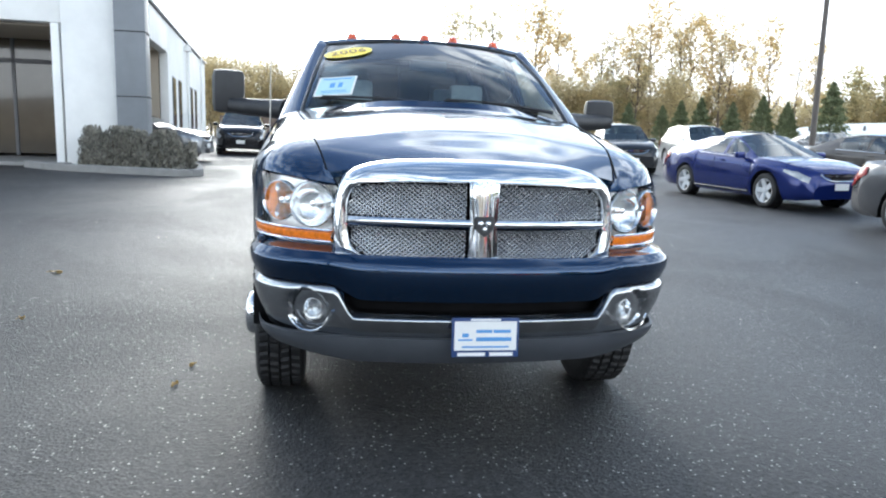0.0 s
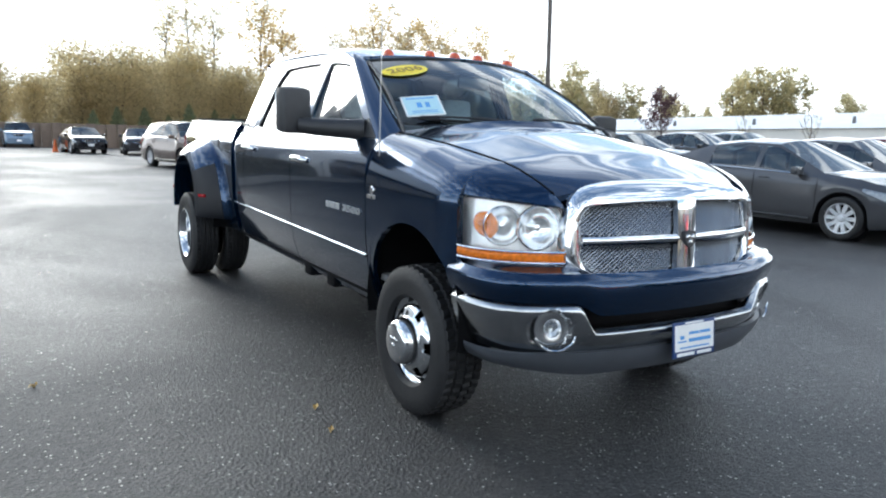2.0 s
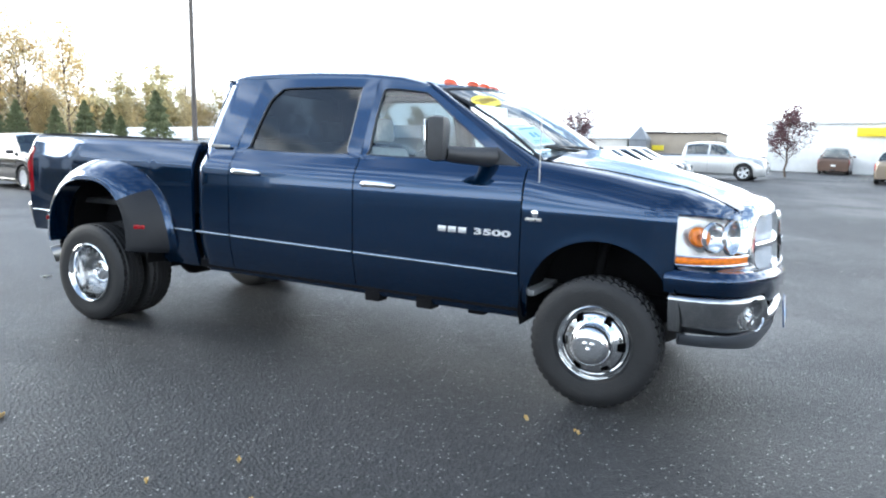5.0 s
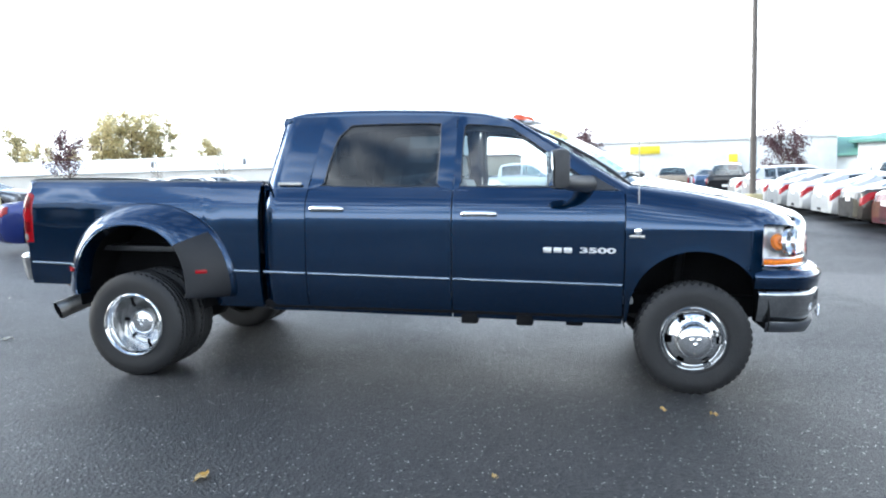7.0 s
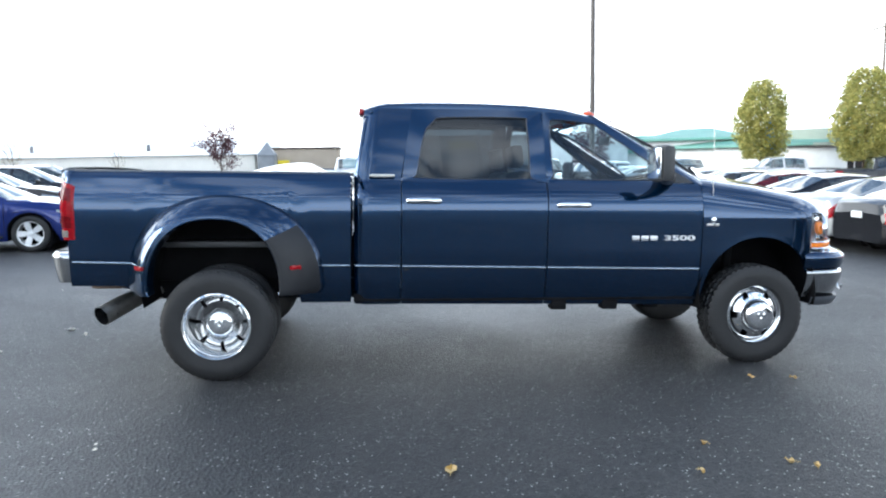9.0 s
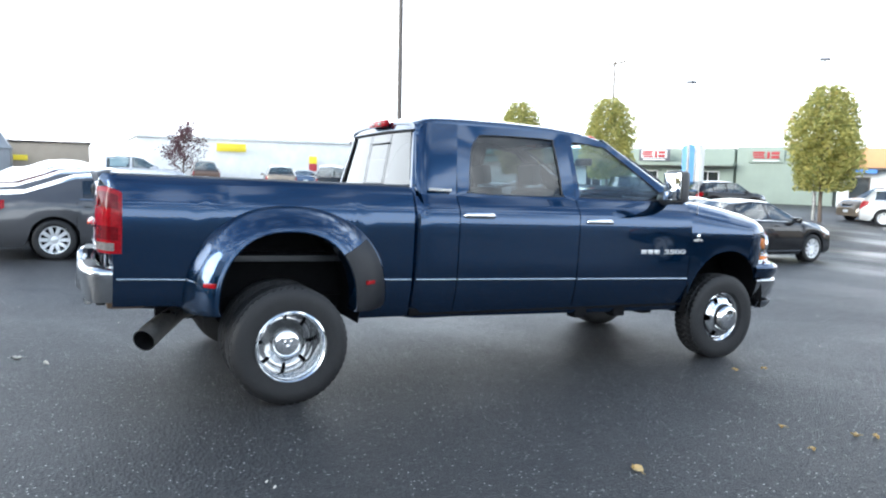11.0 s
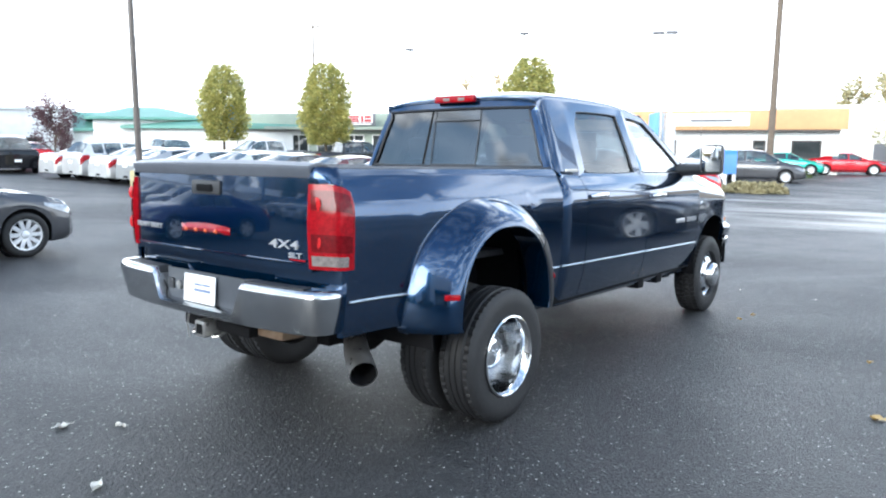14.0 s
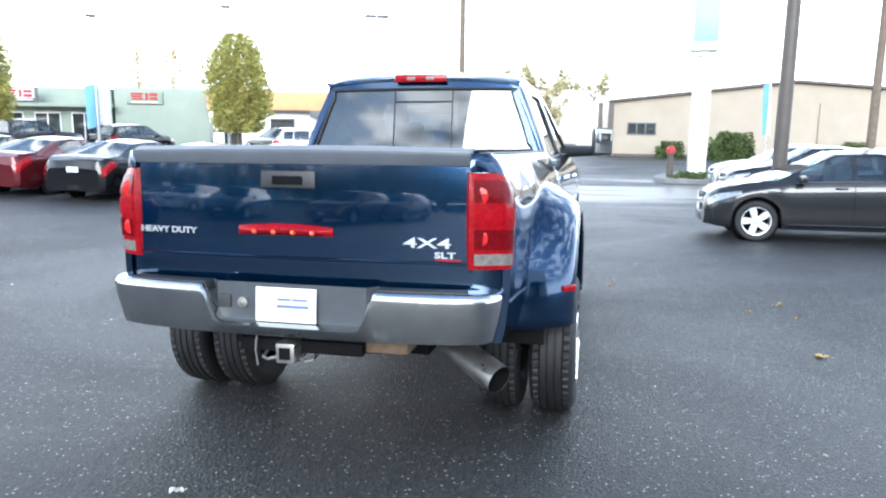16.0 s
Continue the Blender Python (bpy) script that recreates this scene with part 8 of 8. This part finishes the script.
part("cap", lathe([(0.85, 0.16), (1.0, 0.17), (1.1, 0.10), (1.13, 0.0001)], 16, "z"), M_SIGN_RED, hyd)

# blue collection box at the planting strip
bx_x, bx_y = 6.54, -25.1
cb = tagged(empty("collection_box", pose(bx_x, bx_y, ground_z(bx_x, bx_y) + 0.10, 0, 0, 20)), "blue rounded-top collection box on pale legs", "mailbox")
prof = [(-0.36, 0.62), (-0.36, 1.35)] + [(-0.36 * math.cos(a), 1.35 + 0.30 * math.sin(a)) for a in span(0.3, math.pi - 0.3, 9)] + [(0.36, 1.35), (0.36, 0.62)]
bm = bmesh.new()
r0 = [bm.verts.new((-0.25, y, z)) for y, z in prof]
r1 = [bm.verts.new((0.25, y, z)) for y, z in prof]
bm.faces.new(r0)
bm.faces.new(r1[::-1])
for k in range(len(prof)):
    bm.faces.new((r0[k], r0[(k + 1) % len(prof)], r1[(k + 1) % len(prof)], r1[k]))
part("box", bm, M_SIGN_BLUE, cb)
for x in (-0.18, 0.18):
    part("leg", box(bmesh.new(), x - 0.06, x + 0.06, -0.3, 0.3, -0.1, 0.62, 0.02), M_WHITE, cb)
# planting strip kerb by the street
bm = bmesh.new()
for k in range(14):
    x = 4.0 + 0.62 * k
    y = -24.6 + 0.13 * (x - 4)
    z = ground_z(x, y)
    box(bm, x, x + 0.61, y - 0.09, y + 0.09, z - 0.05, z + 0.14, 0.02)
tagged(part("kerb", bm, M_CONCRETE), "long concrete kerb of the planting strip", "kerb", kind="structure")
# price sign across the street
pz = ground_z(54.2, -11.8)
ps = tagged(empty("price_sign", pose(54.2, -11.8, pz, 0, 0, 65)), "yellow and red price sign on a grey post", "sign")
part("post", tube(bmesh.new(), [(0, 0, -0.1), (0, 0, 1.4)], 0.07, 10), M_STEEL, ps)
part("upper_panel", box(bmesh.new(), -0.36, 0.36, -0.10, 0.10, 1.95, 2.55, 0.02), M_YELLOW, ps, "yellow sign panel")
part("lower_panel", box(bmesh.new(), -0.36, 0.36, -0.10, 0.10, 1.35, 1.94, 0.02), M_SIGN_RED, ps, "red sign panel")
# traffic cones
for x, y in ((0.3, 43.4), (0.9, 43.9)):
    cn = tagged(empty("traffic_cone", Matrix.Translation((x, y, ground_z(x, y)))), "small orange traffic cone by the fence", "cone", "traffic cones")
    part("cone", lathe([(0.03, 0.15), (0.7, 0.03), (0.71, 0.0001)], 16, "z"), M_CONE, cn)
    part("foot", box(bmesh.new(), -0.18, 0.18, -0.18, 0.18, 0, 0.035, 0.005), M_CONE, cn)
ub_ = tagged(empty("utility_box", Matrix.Translation((1.25, 43.8, ground_z(1.25, 43.8)))), "pale grey utility cabinet by the fence", "utility box")
part("cabinet", box(bmesh.new(), -0.3, 0.3, -0.25, 0.25, -0.02, 1.25, 0.03), M_STUCCO, ub_)
part("lid", box(bmesh.new(), -0.33, 0.33, -0.28, 0.28, 1.255, 1.32, 0.02), M_STEEL, ub_)
# pale hall far across the street
fh = tagged(empty("far_hall"), "pale flat-roofed hall far across the street", "building")
wall_box("wall", 1.5, 18.0, -90.0, -76.5, -1.5, 5.2, M_CREAM, fh)
wall_box("roof_edge", 1.3, 18.2, -90.2, -76.3, 5.22, 5.45, M_STUCCO, fh)
wall_box("door", 6.0, 8.4, -76.48, -76.42, -1.2, 1.6, M_SIGN_DARK, fh, 0.0)


# ---------------------------------------------------------------- trees and bushes
def leaf_material(name, c0, c1, trans=0.25):
    m = bpy.data.materials.new(name)
    m.use_nodes = True
    nt = m.node_tree
    b = nt.nodes["Principled BSDF"]
    geo = nt.nodes.new("ShaderNodeNewGeometry")
    ramp = nt.nodes.new("ShaderNodeValToRGB")
    ramp.color_ramp.elements[0].color, ramp.color_ramp.elements[1].color = (*c0, 1), (*c1, 1)
    nt.links.new(geo.outputs["Random Per Island"], ramp.inputs["Fac"])
    nt.links.new(ramp.outputs["Color"], b.inputs["Base Color"])
    b.inputs["Roughness"].default_value = 0.7
    b.inputs["Specular IOR Level"].default_value = 0.2
    tr = nt.nodes.new("ShaderNodeBsdfTranslucent")
    nt.links.new(ramp.outputs["Color"], tr.inputs["Color"])
    mix = nt.nodes.new("ShaderNodeMixShader")
    mix.inputs[0].default_value = trans
    nt.links.new(b.outputs["BSDF"], mix.inputs[1])
    nt.links.new(tr.outputs["BSDF"], mix.inputs[2])
    nt.links.new(mix.outputs["Shader"], nt.nodes["Material Output"].inputs["Surface"])
    return m


M_BARK = material("grey_brown_bark", (0.14, 0.105, 0.08), 0.95, vary=0.35, scale=6.0, bump=0.4, bump_scale=25.0)
# woods' gold, brown and olive are paled to put distance haze into the colour
L_GOLD = leaf_material("hazed_golden_leaves", (0.56, 0.42, 0.19), (0.76, 0.60, 0.32), 0.75)
L_BROWN = leaf_material("hazed_brown_leaves", (0.46, 0.39, 0.23), (0.72, 0.60, 0.35), 0.75)
L_OLIVE = leaf_material("hazed_olive_leaves", (0.42, 0.40, 0.23), (0.74, 0.63, 0.38), 0.8)
L_YGREEN = leaf_material("yellow_green_leaves", (0.30, 0.33, 0.12), (0.68, 0.60, 0.22), 0.7)
L_PURPLE = leaf_material("purple_leaves", (0.085, 0.045, 0.055), (0.18, 0.10, 0.11), 0.35)
L_SPRUCE = leaf_material("dark_needles", (0.15, 0.18, 0.095), (0.33, 0.35, 0.20), 0.55)
L_SAGE = leaf_material("grey_green_stems", (0.17, 0.165, 0.14), (0.33, 0.31, 0.26), 0.3)
L_DRY = leaf_material("dry_grass_blades", (0.30, 0.27, 0.15), (0.52, 0.46, 0.28), 0.4)
L_BUSH = leaf_material("green_shrub_leaves", (0.05, 0.085, 0.03), (0.14, 0.17, 0.06), 0.25)


def leaves(points, size, rng, flat=0.5):
    """Small leaf quads, one at each point, turned at random: a mesh from plain lists."""
    verts, faces = [], []
    for p in points:
        s_ = size * rng.uniform(0.55, 1.3)
        a = Vector((rng.gauss(0, 1), rng.gauss(0, 1), rng.gauss(0, 1) * flat)).normalized()
        b = a.cross(Vector((rng.gauss(0, 1), rng.gauss(0, 1), rng.gauss(0, 1)))).normalized()
        k = len(verts)
        verts += [p - a * s_, p + b * s_ * 0.45, p + a * s_, p - b * s_ * 0.45]
        faces.append((k, k + 1, k + 2, k + 3))
    me = bpy.data.meshes.new("leaves")
    me.from_pydata([tuple(v) for v in verts], [], faces)
    return me


def grow(height, rng, spread, levels, lean=0.0, first=0.35, n_limbs=9, up=0.5, trunk_r=None):
    """Trunk and limbs as tubes; returns the mesh and the twig points."""
    bm = bmesh.new()
    r0 = trunk_r or height * 0.016
    tips = []
    trunk = [Vector((0, 0, -0.15))]
    for k in range(1, 8):
        t = k / 7
        trunk.append(Vector((rng.gauss(0, 0.012) * height + lean * t * height, rng.gauss(0, 0.012) * height, height * t * 0.96)))
    tube(bm, trunk, [r0 * (1 - 0.85 * k / 7) + 0.01 for k in range(8)], 7)

    def limb(p, way, length, r, level):
        pts = [p]
        q = p.copy()
        w = way.copy()
        for k in range(4):
            w = (w + Vector((rng.gauss(0, 0.16), rng.gauss(0, 0.16), rng.gauss(0.06, 0.10) + up * 0.10))).normalized()
            q = q + w * length / 4
            pts.append(q.copy())
            tips.append((q.copy(), level))
        tube(bm, pts, [max(r * (1 - 0.8 * k / 4), 0.006) for k in range(5)], 5 if level < 2 else 4, cap=False)
        if level < levels:
            for k in range(3):
                i = rng.choice((1, 2, 3, 4))
                d = (w + Vector((rng.gauss(0, 0.7), rng.gauss(0, 0.7), rng.gauss(0.15, 0.4)))).normalized()
                limb(pts[i], d, length * rng.uniform(0.45, 0.7), r * 0.5, level + 1)

    for k in range(n_limbs):
        t = first + (0.97 - first) * (k + rng.uniform(0, 0.9)) / n_limbs
        i = min(int(t * 7), 6)
        p = trunk[i].lerp(trunk[i + 1], t * 7 - i)
        a = k * 2.4 + rng.uniform(-0.5, 0.5)
        way = Vector((math.cos(a), math.sin(a), up * rng.uniform(0.5, 1.2))).normalized()
        limb(p, way, spread * height * (1.0 - 0.55 * abs(t - 0.5)) * rng.uniform(0.7, 1.15), r0 * 0.45 * (1.1 - t * 0.6), 1)
    return bm, tips


def make_tree(name, kind, seed):
    rng = random.Random(seed)
    th = empty(name)
    pts = []
    if kind == "tall":
        bm, tips = grow(13.0, rng, 0.20, 3, rng.uniform(-0.05, 0.05), 0.30, 13, 0.9, 0.17)
        pts = [p + Vector((rng.gauss(0, 0.35), rng.gauss(0, 0.35), rng.gauss(0, 0.35))) for p, l in tips if l >= 1 for _ in range(4) if rng.random() < 0.72]
        mat, size = L_GOLD, 0.19
    elif kind == "bare":
        bm, tips = grow(12.0, rng, 0.19, 3, rng.uniform(-0.06, 0.06), 0.25, 14, 1.0, 0.15)
        pts = [p + Vector((rng.gauss(0, 0.4), rng.gauss(0, 0.4), rng.gauss(0, 0.4))) for p, l in tips if l >= 1 for _ in range(2) if rng.random() < 0.75]
        mat, size = L_BROWN, 0.17
    elif kind == "round":
        bm, tips = grow(8.5, rng, 0.30, 3, 0, 0.22, 12, 0.7, 0.20)
        pts = [p + Vector((rng.gauss(0, 0.4), rng.gauss(0, 0.4), rng.gauss(0, 0.4))) for p, l in tips for _ in range(4) if rng.random() < 0.8]
        mat, size = L_OLIVE, 0.27
    elif kind == "brush":
        bm, tips = grow(7.0, rng, 0.30, 3, 0, 0.08, 13, 0.8, 0.10)
        pts = [p + Vector((rng.gauss(0, 0.75), rng.gauss(0, 0.75), rng.gauss(-0.2, 0.7))) for p, l in tips for _ in range(10)]
        pts = [p for p in pts if p.z > 0.05]
        mat, size = L_BROWN, 0.135
    elif kind == "column":
        bm, tips = grow(6.9, rng, 0.17, 2, 0, 0.22, 22, 1.1, 0.10)
        for _ in range(14500):
            h = rng.uniform(0.0, 1.0)
            rad = 1.72 * math.sqrt(max(0.0, 1 - ((h - 0.42) / 0.60) ** 2))
            if rng.random() > (rad / 1.72) ** 1.5:
                continue
            a = rng.uniform(0, 2 * math.pi)
            lump = 1 + 0.16 * math.sin(a * 3 + h * 9) + 0.10 * math.sin(a * 7 - h * 17)
            rr = rad * lump * math.sqrt(rng.uniform(0.25, 1.0))
            pts.append(Vector((rr * math.cos(a), rr * math.sin(a), 1.65 + h * 5.45)))
        mat, size = L_YGREEN, 0.13
    elif kind == "plum":
        bm, tips = grow(3.9, rng, 0.46, 3, 0, 0.26, 15, 0.9, 0.08)
        pts = [p + Vector((rng.gauss(0, 0.18), rng.gauss(0, 0.18), rng.gauss(0, 0.16))) for p, l in tips for _ in range(4)]
        mat, size = L_PURPLE, 0.095
    elif kind == "twiggy":
        bm, tips = grow(3.0, rng, 0.40, 3, 0, 0.10, 10, 1.2, 0.05)
        pts = [p for p, l in tips if l >= 2 and rng.random() < 0.15]
        mat, size = L_BROWN, 0.08
    else:
        bm = tube(bmesh.new(), [(0, 0, -0.1), (0, 0, 3.0), (0, 0, 5.4)], [0.12, 0.07, 0.01], 7)
        for _ in range(5200):
            h = rng.uniform(0, 1) ** 0.8
            tier = 0.82 + 0.18 * math.sin(h * 52)
            rad = 2.1 * (1 - h) ** 0.8 * tier + 0.03
            a = rng.uniform(0, 2 * math.pi)
            rad *= 1 + 0.15 * math.sin(a * 5 + h * 20)
            rr = rad * math.sqrt(rng.uniform(0.2, 1.0))
            pts.append(Vector((rr * math.cos(a), rr * math.sin(a), 0.35 + h * 5.0 - rr * 0.22)))
        mat, size = L_SPRUCE, 0.13
    part("trunk", bm, M_BARK, th, sharp=80)
    me = leaves(pts, size, rng)
    me.materials.append(mat)
    cr = new("crown", me)
    cr.parent = th
    return th


TREES = {}
TREE_LABEL = {"tall": "tall sparse tree with golden autumn leaves", "bare": "tall nearly bare autumn tree", "round": "broad olive and yellow autumn tree", "brush": "dense brown thicket tree", "column": "columnar street tree turning yellow", "plum": "small purple-leaved plum tree", "twiggy": "leafless twiggy shrub beside the lot", "conifer": "dark green spruce tree"}


def plant(kind, x, y, scale=1.0, turn=0.0, variant=0, group=""):
    key = (kind, variant)
    z = ground_z(x, y)
    m = Matrix.Translation((x, y, z)) @ Matrix.Rotation(turn, 4, "Z") @ Matrix.Scale(scale, 4)
    if key not in TREES:
        TREES[key] = make_tree("shrub" if kind == "twiggy" else "tree", kind, 11 + 7 * variant + sum(map(ord, kind)))
        t_ = TREES[key]
        t_.matrix_basis = m
    else:
        t_ = copy_thing(TREES[key], Matrix.Identity(4))
        t_.matrix_basis = m
    tagged(t_, TREE_LABEL[kind], "shrub" if kind == "twiggy" else "tree", group)
    return t_


rng = random.Random(5)
# woods behind the lot: places round an arc, named by the angle from straight ahead
def arc(deg, dist):
    return math.sin(radians(deg)) * dist - 1.0, math.cos(radians(deg)) * dist - 3.0


for deg, kind, dist, sc in ((10.0, "bare", 82, 1.15), (11.5, "bare", 84, 1.22), (13.2, "bare", 80, 1.10), (16.6, "tall", 82, 1.16), (18.4, "tall", 84, 1.02), (20.5, "tall", 86, 0.80), (23.5, "tall", 80, 0.86),
                            (25.4, "tall", 80, 1.0), (26.8, "bare", 84, 0.98), (28.0, "tall", 78, 1.03), (29.5, "tall", 82, 0.95), (31.0, "tall", 80, 0.88), (32.2, "bare", 85, 0.95), (33.6, "tall", 82, 0.90),
                            (35.0, "bare", 200, 1.7), (36.2, "tall", 196, 1.7), (38.5, "round", 190, 1.75), (41.0, "round", 182, 1.9), (43.0, "bare", 176, 1.35), (45.5, "round", 172, 1.35), (48.0, "round", 168, 1.2), (6.5, "bare", 90, 0.72), (4.5, "bare", 85, 0.70),
                            (21.6, "bare", 74, 0.80), (22.6, "bare", 77, 0.92), (24.4, "bare", 73, 0.84), (27.4, "bare", 75, 0.88), (30.3, "bare", 74, 0.80)):
    x, y = arc(deg, dist)
    plant(kind, x, y, sc, rng.uniform(0, 6.28), rng.randrange(2), "trees in the woods")
for k in range(84):
    deg = -9.0 + k * 0.645 + rng.uniform(-0.4, 0.4)
    dist = rng.uniform(66, 90)
    if deg > 33:
        dist = rng.uniform(118, 130) / math.sin(radians(deg))
    x, y = arc(deg, dist)
    kind = "brush" if deg < 20 or rng.random() < 0.55 else "round"
    sc = (0.80 if deg < 3 else 0.98 if deg < 15 else 0.72 if deg < 33 else 1.45) * rng.uniform(0.8, 1.15)
    plant(kind, x, y, sc, rng.uniform(0, 6.28), rng.randrange(2), "trees in the woods")
# young conifers along the edge of the lot
for deg, dist, sc in ((8.0, 62, 0.7), (11.0, 60, 0.75), (21.5, 60, 0.50), (24.0, 62, 0.55), (26.5, 58, 0.50), (27.8, 59, 0.56), (29.2, 60, 0.60), (31.4, 58, 0.54), (33.4, 60, 0.62), (35.0, 60, 0.55), (4.6, 61, 0.62), (6.2, 63, 0.7), (9.6, 62, 0.58), (12.8, 60, 0.66), (14.2, 63, 0.6), (16.0, 61, 0.7), (17.6, 62, 0.56), (19.4, 60, 0.62)):
    x, y = arc(deg, dist)
    plant("conifer", x, y, sc * (1.25 if deg > 20 else 0.85), rng.uniform(0, 6.28), rng.randrange(2), "conifers along the lot")
plant("conifer", 33.0, 40.8, 0.90, 0.3, 0, "conifers along the lot")
plant("conifer", 30.6, 41.6, 0.55, 1.3, 1, "conifers along the lot")
# oak clump beyond the hall
for deg, dist, sc in ((52.4, 120, 1.00), (53.4, 124, 1.16), (54.5, 119, 1.10), (55.6, 122, 1.18), (56.5, 120, 1.00), (59.9, 122, 0.78), (60.5, 126, 0.72), (50.6, 130, 0.62), (49.4, 128, 0.66), (48.2, 130, 0.70)):
    x, y = arc(deg, dist)
    plant("round", x, y, sc, rng.uniform(0, 6.28), rng.randrange(2), "trees beyond the hall")
# plum trees and shrubs on the lot's east side
for x, y, sc in ((40.0, 35.3, 0.92), (37.4, 11.2, 0.74), (40.2, 0.0, 0.78), (39.6, -11.5, 0.84), (41.4, -12.9, 0.45)):
    plant("plum", x, y, sc, x, int(x) % 2, "plum trees")
for x, y, sc in ((42.5, 25.0, 0.85), (42.2, 18.5, 0.62), (44.0, 31.0, 0.78)):
    plant("twiggy", x, y, sc, y, 0, "leafless shrubs")
# street trees
for x, y, sc, v in ((41.7, -24.25, 0.98, 0), (30.76, -23.98, 0.91, 1), (16.45, -24.72, 0.86, 0)):
    plant("column", x, y, sc, x, v, "street trees")
plant("round", 5.0, -67.0, 0.62, 1.0, 0, "far trees")
for x, y, sc in ((15.2, -101, 1.0), (10.5, -104, 1.05), (5.0, -102, 0.95), (1.6, -103, 0.9)):
    plant("round", x, y, sc, x, 1, "far trees")
for x, y, sc in ((46.5, -66.0, 0.75), (50.0, -64.0, 0.7), (58.0, -47.0, 0.42)):
    plant("tall", x, y, sc, x, 0, "far trees")


def shrub(name, x, y, lx, ly, h, n, mat, size, seed, label, upright=False):
    r = random.Random(seed)
    th = tagged(empty(name, Matrix.Translation((x, y, ground_z(x, y)))), label, "shrub")
    pts = []
    while len(pts) < n:
        u, v, w = r.uniform(-1, 1), r.uniform(-1, 1), r.uniform(0, 1)
        lump = 1 + 0.18 * math.sin(u * 7 + v * 3) + 0.12 * math.sin(v * 9)
        if u * u + v * v + (w * 0.98) ** 2 < lump ** 2:
            pts.append(Vector((u * lx, v * ly, w * h)))
    me = leaves(pts, size, r, 3.0 if upright else 0.6)
    me.materials.append(mat)
    cr = new("foliage", me)
    cr.parent = th
    bm = bmesh.new()
    for k in range(14):
        a = k * 2.4
        tube(bm, [(0.2 * lx * math.cos(a), 0.2 * ly * math.sin(a), -0.05), (0.6 * lx * math.cos(a), 0.6 * ly * math.sin(a), h * 0.7)], [0.02, 0.005], 4, cap=False)
    part("stems", bm, M_BARK, th)
    return th


shrub("hedge_shrub", -5.35, 14.0, 0.85, 0.60, 1.00, 12000, L_SAGE, 0.050, 3, "dry grey-green ornamental shrub in the planting bed", True)
shrub("hedge_shrub", -4.35, 13.85, 0.80, 0.58, 0.95, 11000, L_SAGE, 0.050, 4, "dry grey-green ornamental shrub in the planting bed", True)
shrub("round_bush", -8.1, -37.6, 1.30, 1.0, 1.65, 3600, L_BUSH, 0.14, 6, "clipped green bush by the tan building")
shrub("round_bush", -4.9, -40.6, 0.9, 0.8, 1.05, 1600, L_BUSH, 0.12, 7, "small green bush by the tan building")
shrub("round_bush", -15.5, -40.4, 1.2, 0.8, 1.1, 1600, L_BUSH, 0.12, 8, "small green bush by the tan building")
shrub("strip_bush", 5.3, -24.0, 1.5, 0.6, 0.45, 2400, L_DRY, 0.10, 9, "low dry planting strip beside the kerb")
shrub("strip_bush", 12.5, -39.0, 6.5, 0.9, 0.8, 4000, L_BUSH, 0.14, 10, "low clipped hedge along the street")
shrub("island_plants", -4.2, -19.4, 0.9, 0.8, 0.35, 1500, L_BUSH, 0.07, 12, "low green ground cover at the pylon")
shrub("green_bank", 43.0, 20.0, 1.2, 9.0, 0.8, 5000, L_BUSH, 0.16, 13, "low green shrubs along the east edge")

# fallen leaves on the asphalt
L_FALLEN = leaf_material("fallen_leaves", (0.42, 0.26, 0.06), (0.62, 0.48, 0.26), 0.1)
L_PALE = leaf_material("pale_litter", (0.50, 0.48, 0.42), (0.72, 0.70, 0.64), 0.1)


def fallen(x, y, size, mat, seed, label="curled yellow leaf on the asphalt"):
    r = random.Random(seed)
    n = 9
    bm = bmesh.new()
    mid = [bm.verts.new((0.0, size * (k / (n - 1) * 2 - 1), 0.004 + 0.010 * math.sin(k * 0.8 + seed))) for k in range(n)]
    for s_ in (-1, 1):
        rim_ = [bm.verts.new((s_ * size * 0.62 * math.sin(math.pi * min(1, k / (n - 1) * 0.92 + 0.06)) * r.uniform(0.75, 1.1), m_.co.y, 0.003 + r.uniform(0.004, 0.020))) for k, m_ in enumerate(mid)]
        for k in range(n - 1):
            bm.faces.new((mid[k], mid[k + 1], rim_[k + 1], rim_[k]))
    tube(bm, [(0, -size, 0.006), (0.004, -size * 1.5, 0.010)], 0.0015, 4)
    ob = part("leaf", bm, mat)
    ob.matrix_basis = Matrix.Translation((x, y, ground_z(x, y) + 0.002)) @ Matrix.Rotation(r.uniform(0, 6.28), 4, "Z")
    tagged(ob, label, "leaf", "fallen leaves")


for k, (x, y, sz) in enumerate(((-2.87, 2.60, 0.050), (-2.62, 1.19, 0.022), (-2.90, 0.87, 0.030), (-1.38, 0.24, 0.022), (-1.42, -0.06, 0.022), (-2.97, 0.77, 0.024), (-2.98, 1.38, 0.018))):
    fallen(x, y, sz, L_FALLEN, k)
for k, (x, y, sz) in enumerate(((0.65, 5.71, 0.050), (-0.22, 5.94, 0.045), (0.42, 5.49, 0.030))):
    fallen(x, y, sz, L_PALE, 40 + k, "pale scrap lying on the asphalt")
# fine litter strewn over the lot
r = random.Random(21)
pts = []
for _ in range(520):
    x, y = r.uniform(-13, 12), r.uniform(-13, 17)
    if -1.3 < x < 1.3 and -1.2 < y < 5.4:
        continue
    pts.append(Vector((x, y, ground_z(x, y) + 0.006)))
me = leaves(pts, 0.013, r, 0.12)
me.materials.append(L_PALE)
tagged(new("leaf_litter", me), "scattered bits of pale leaf litter on wet asphalt", "litter", kind="stuff")
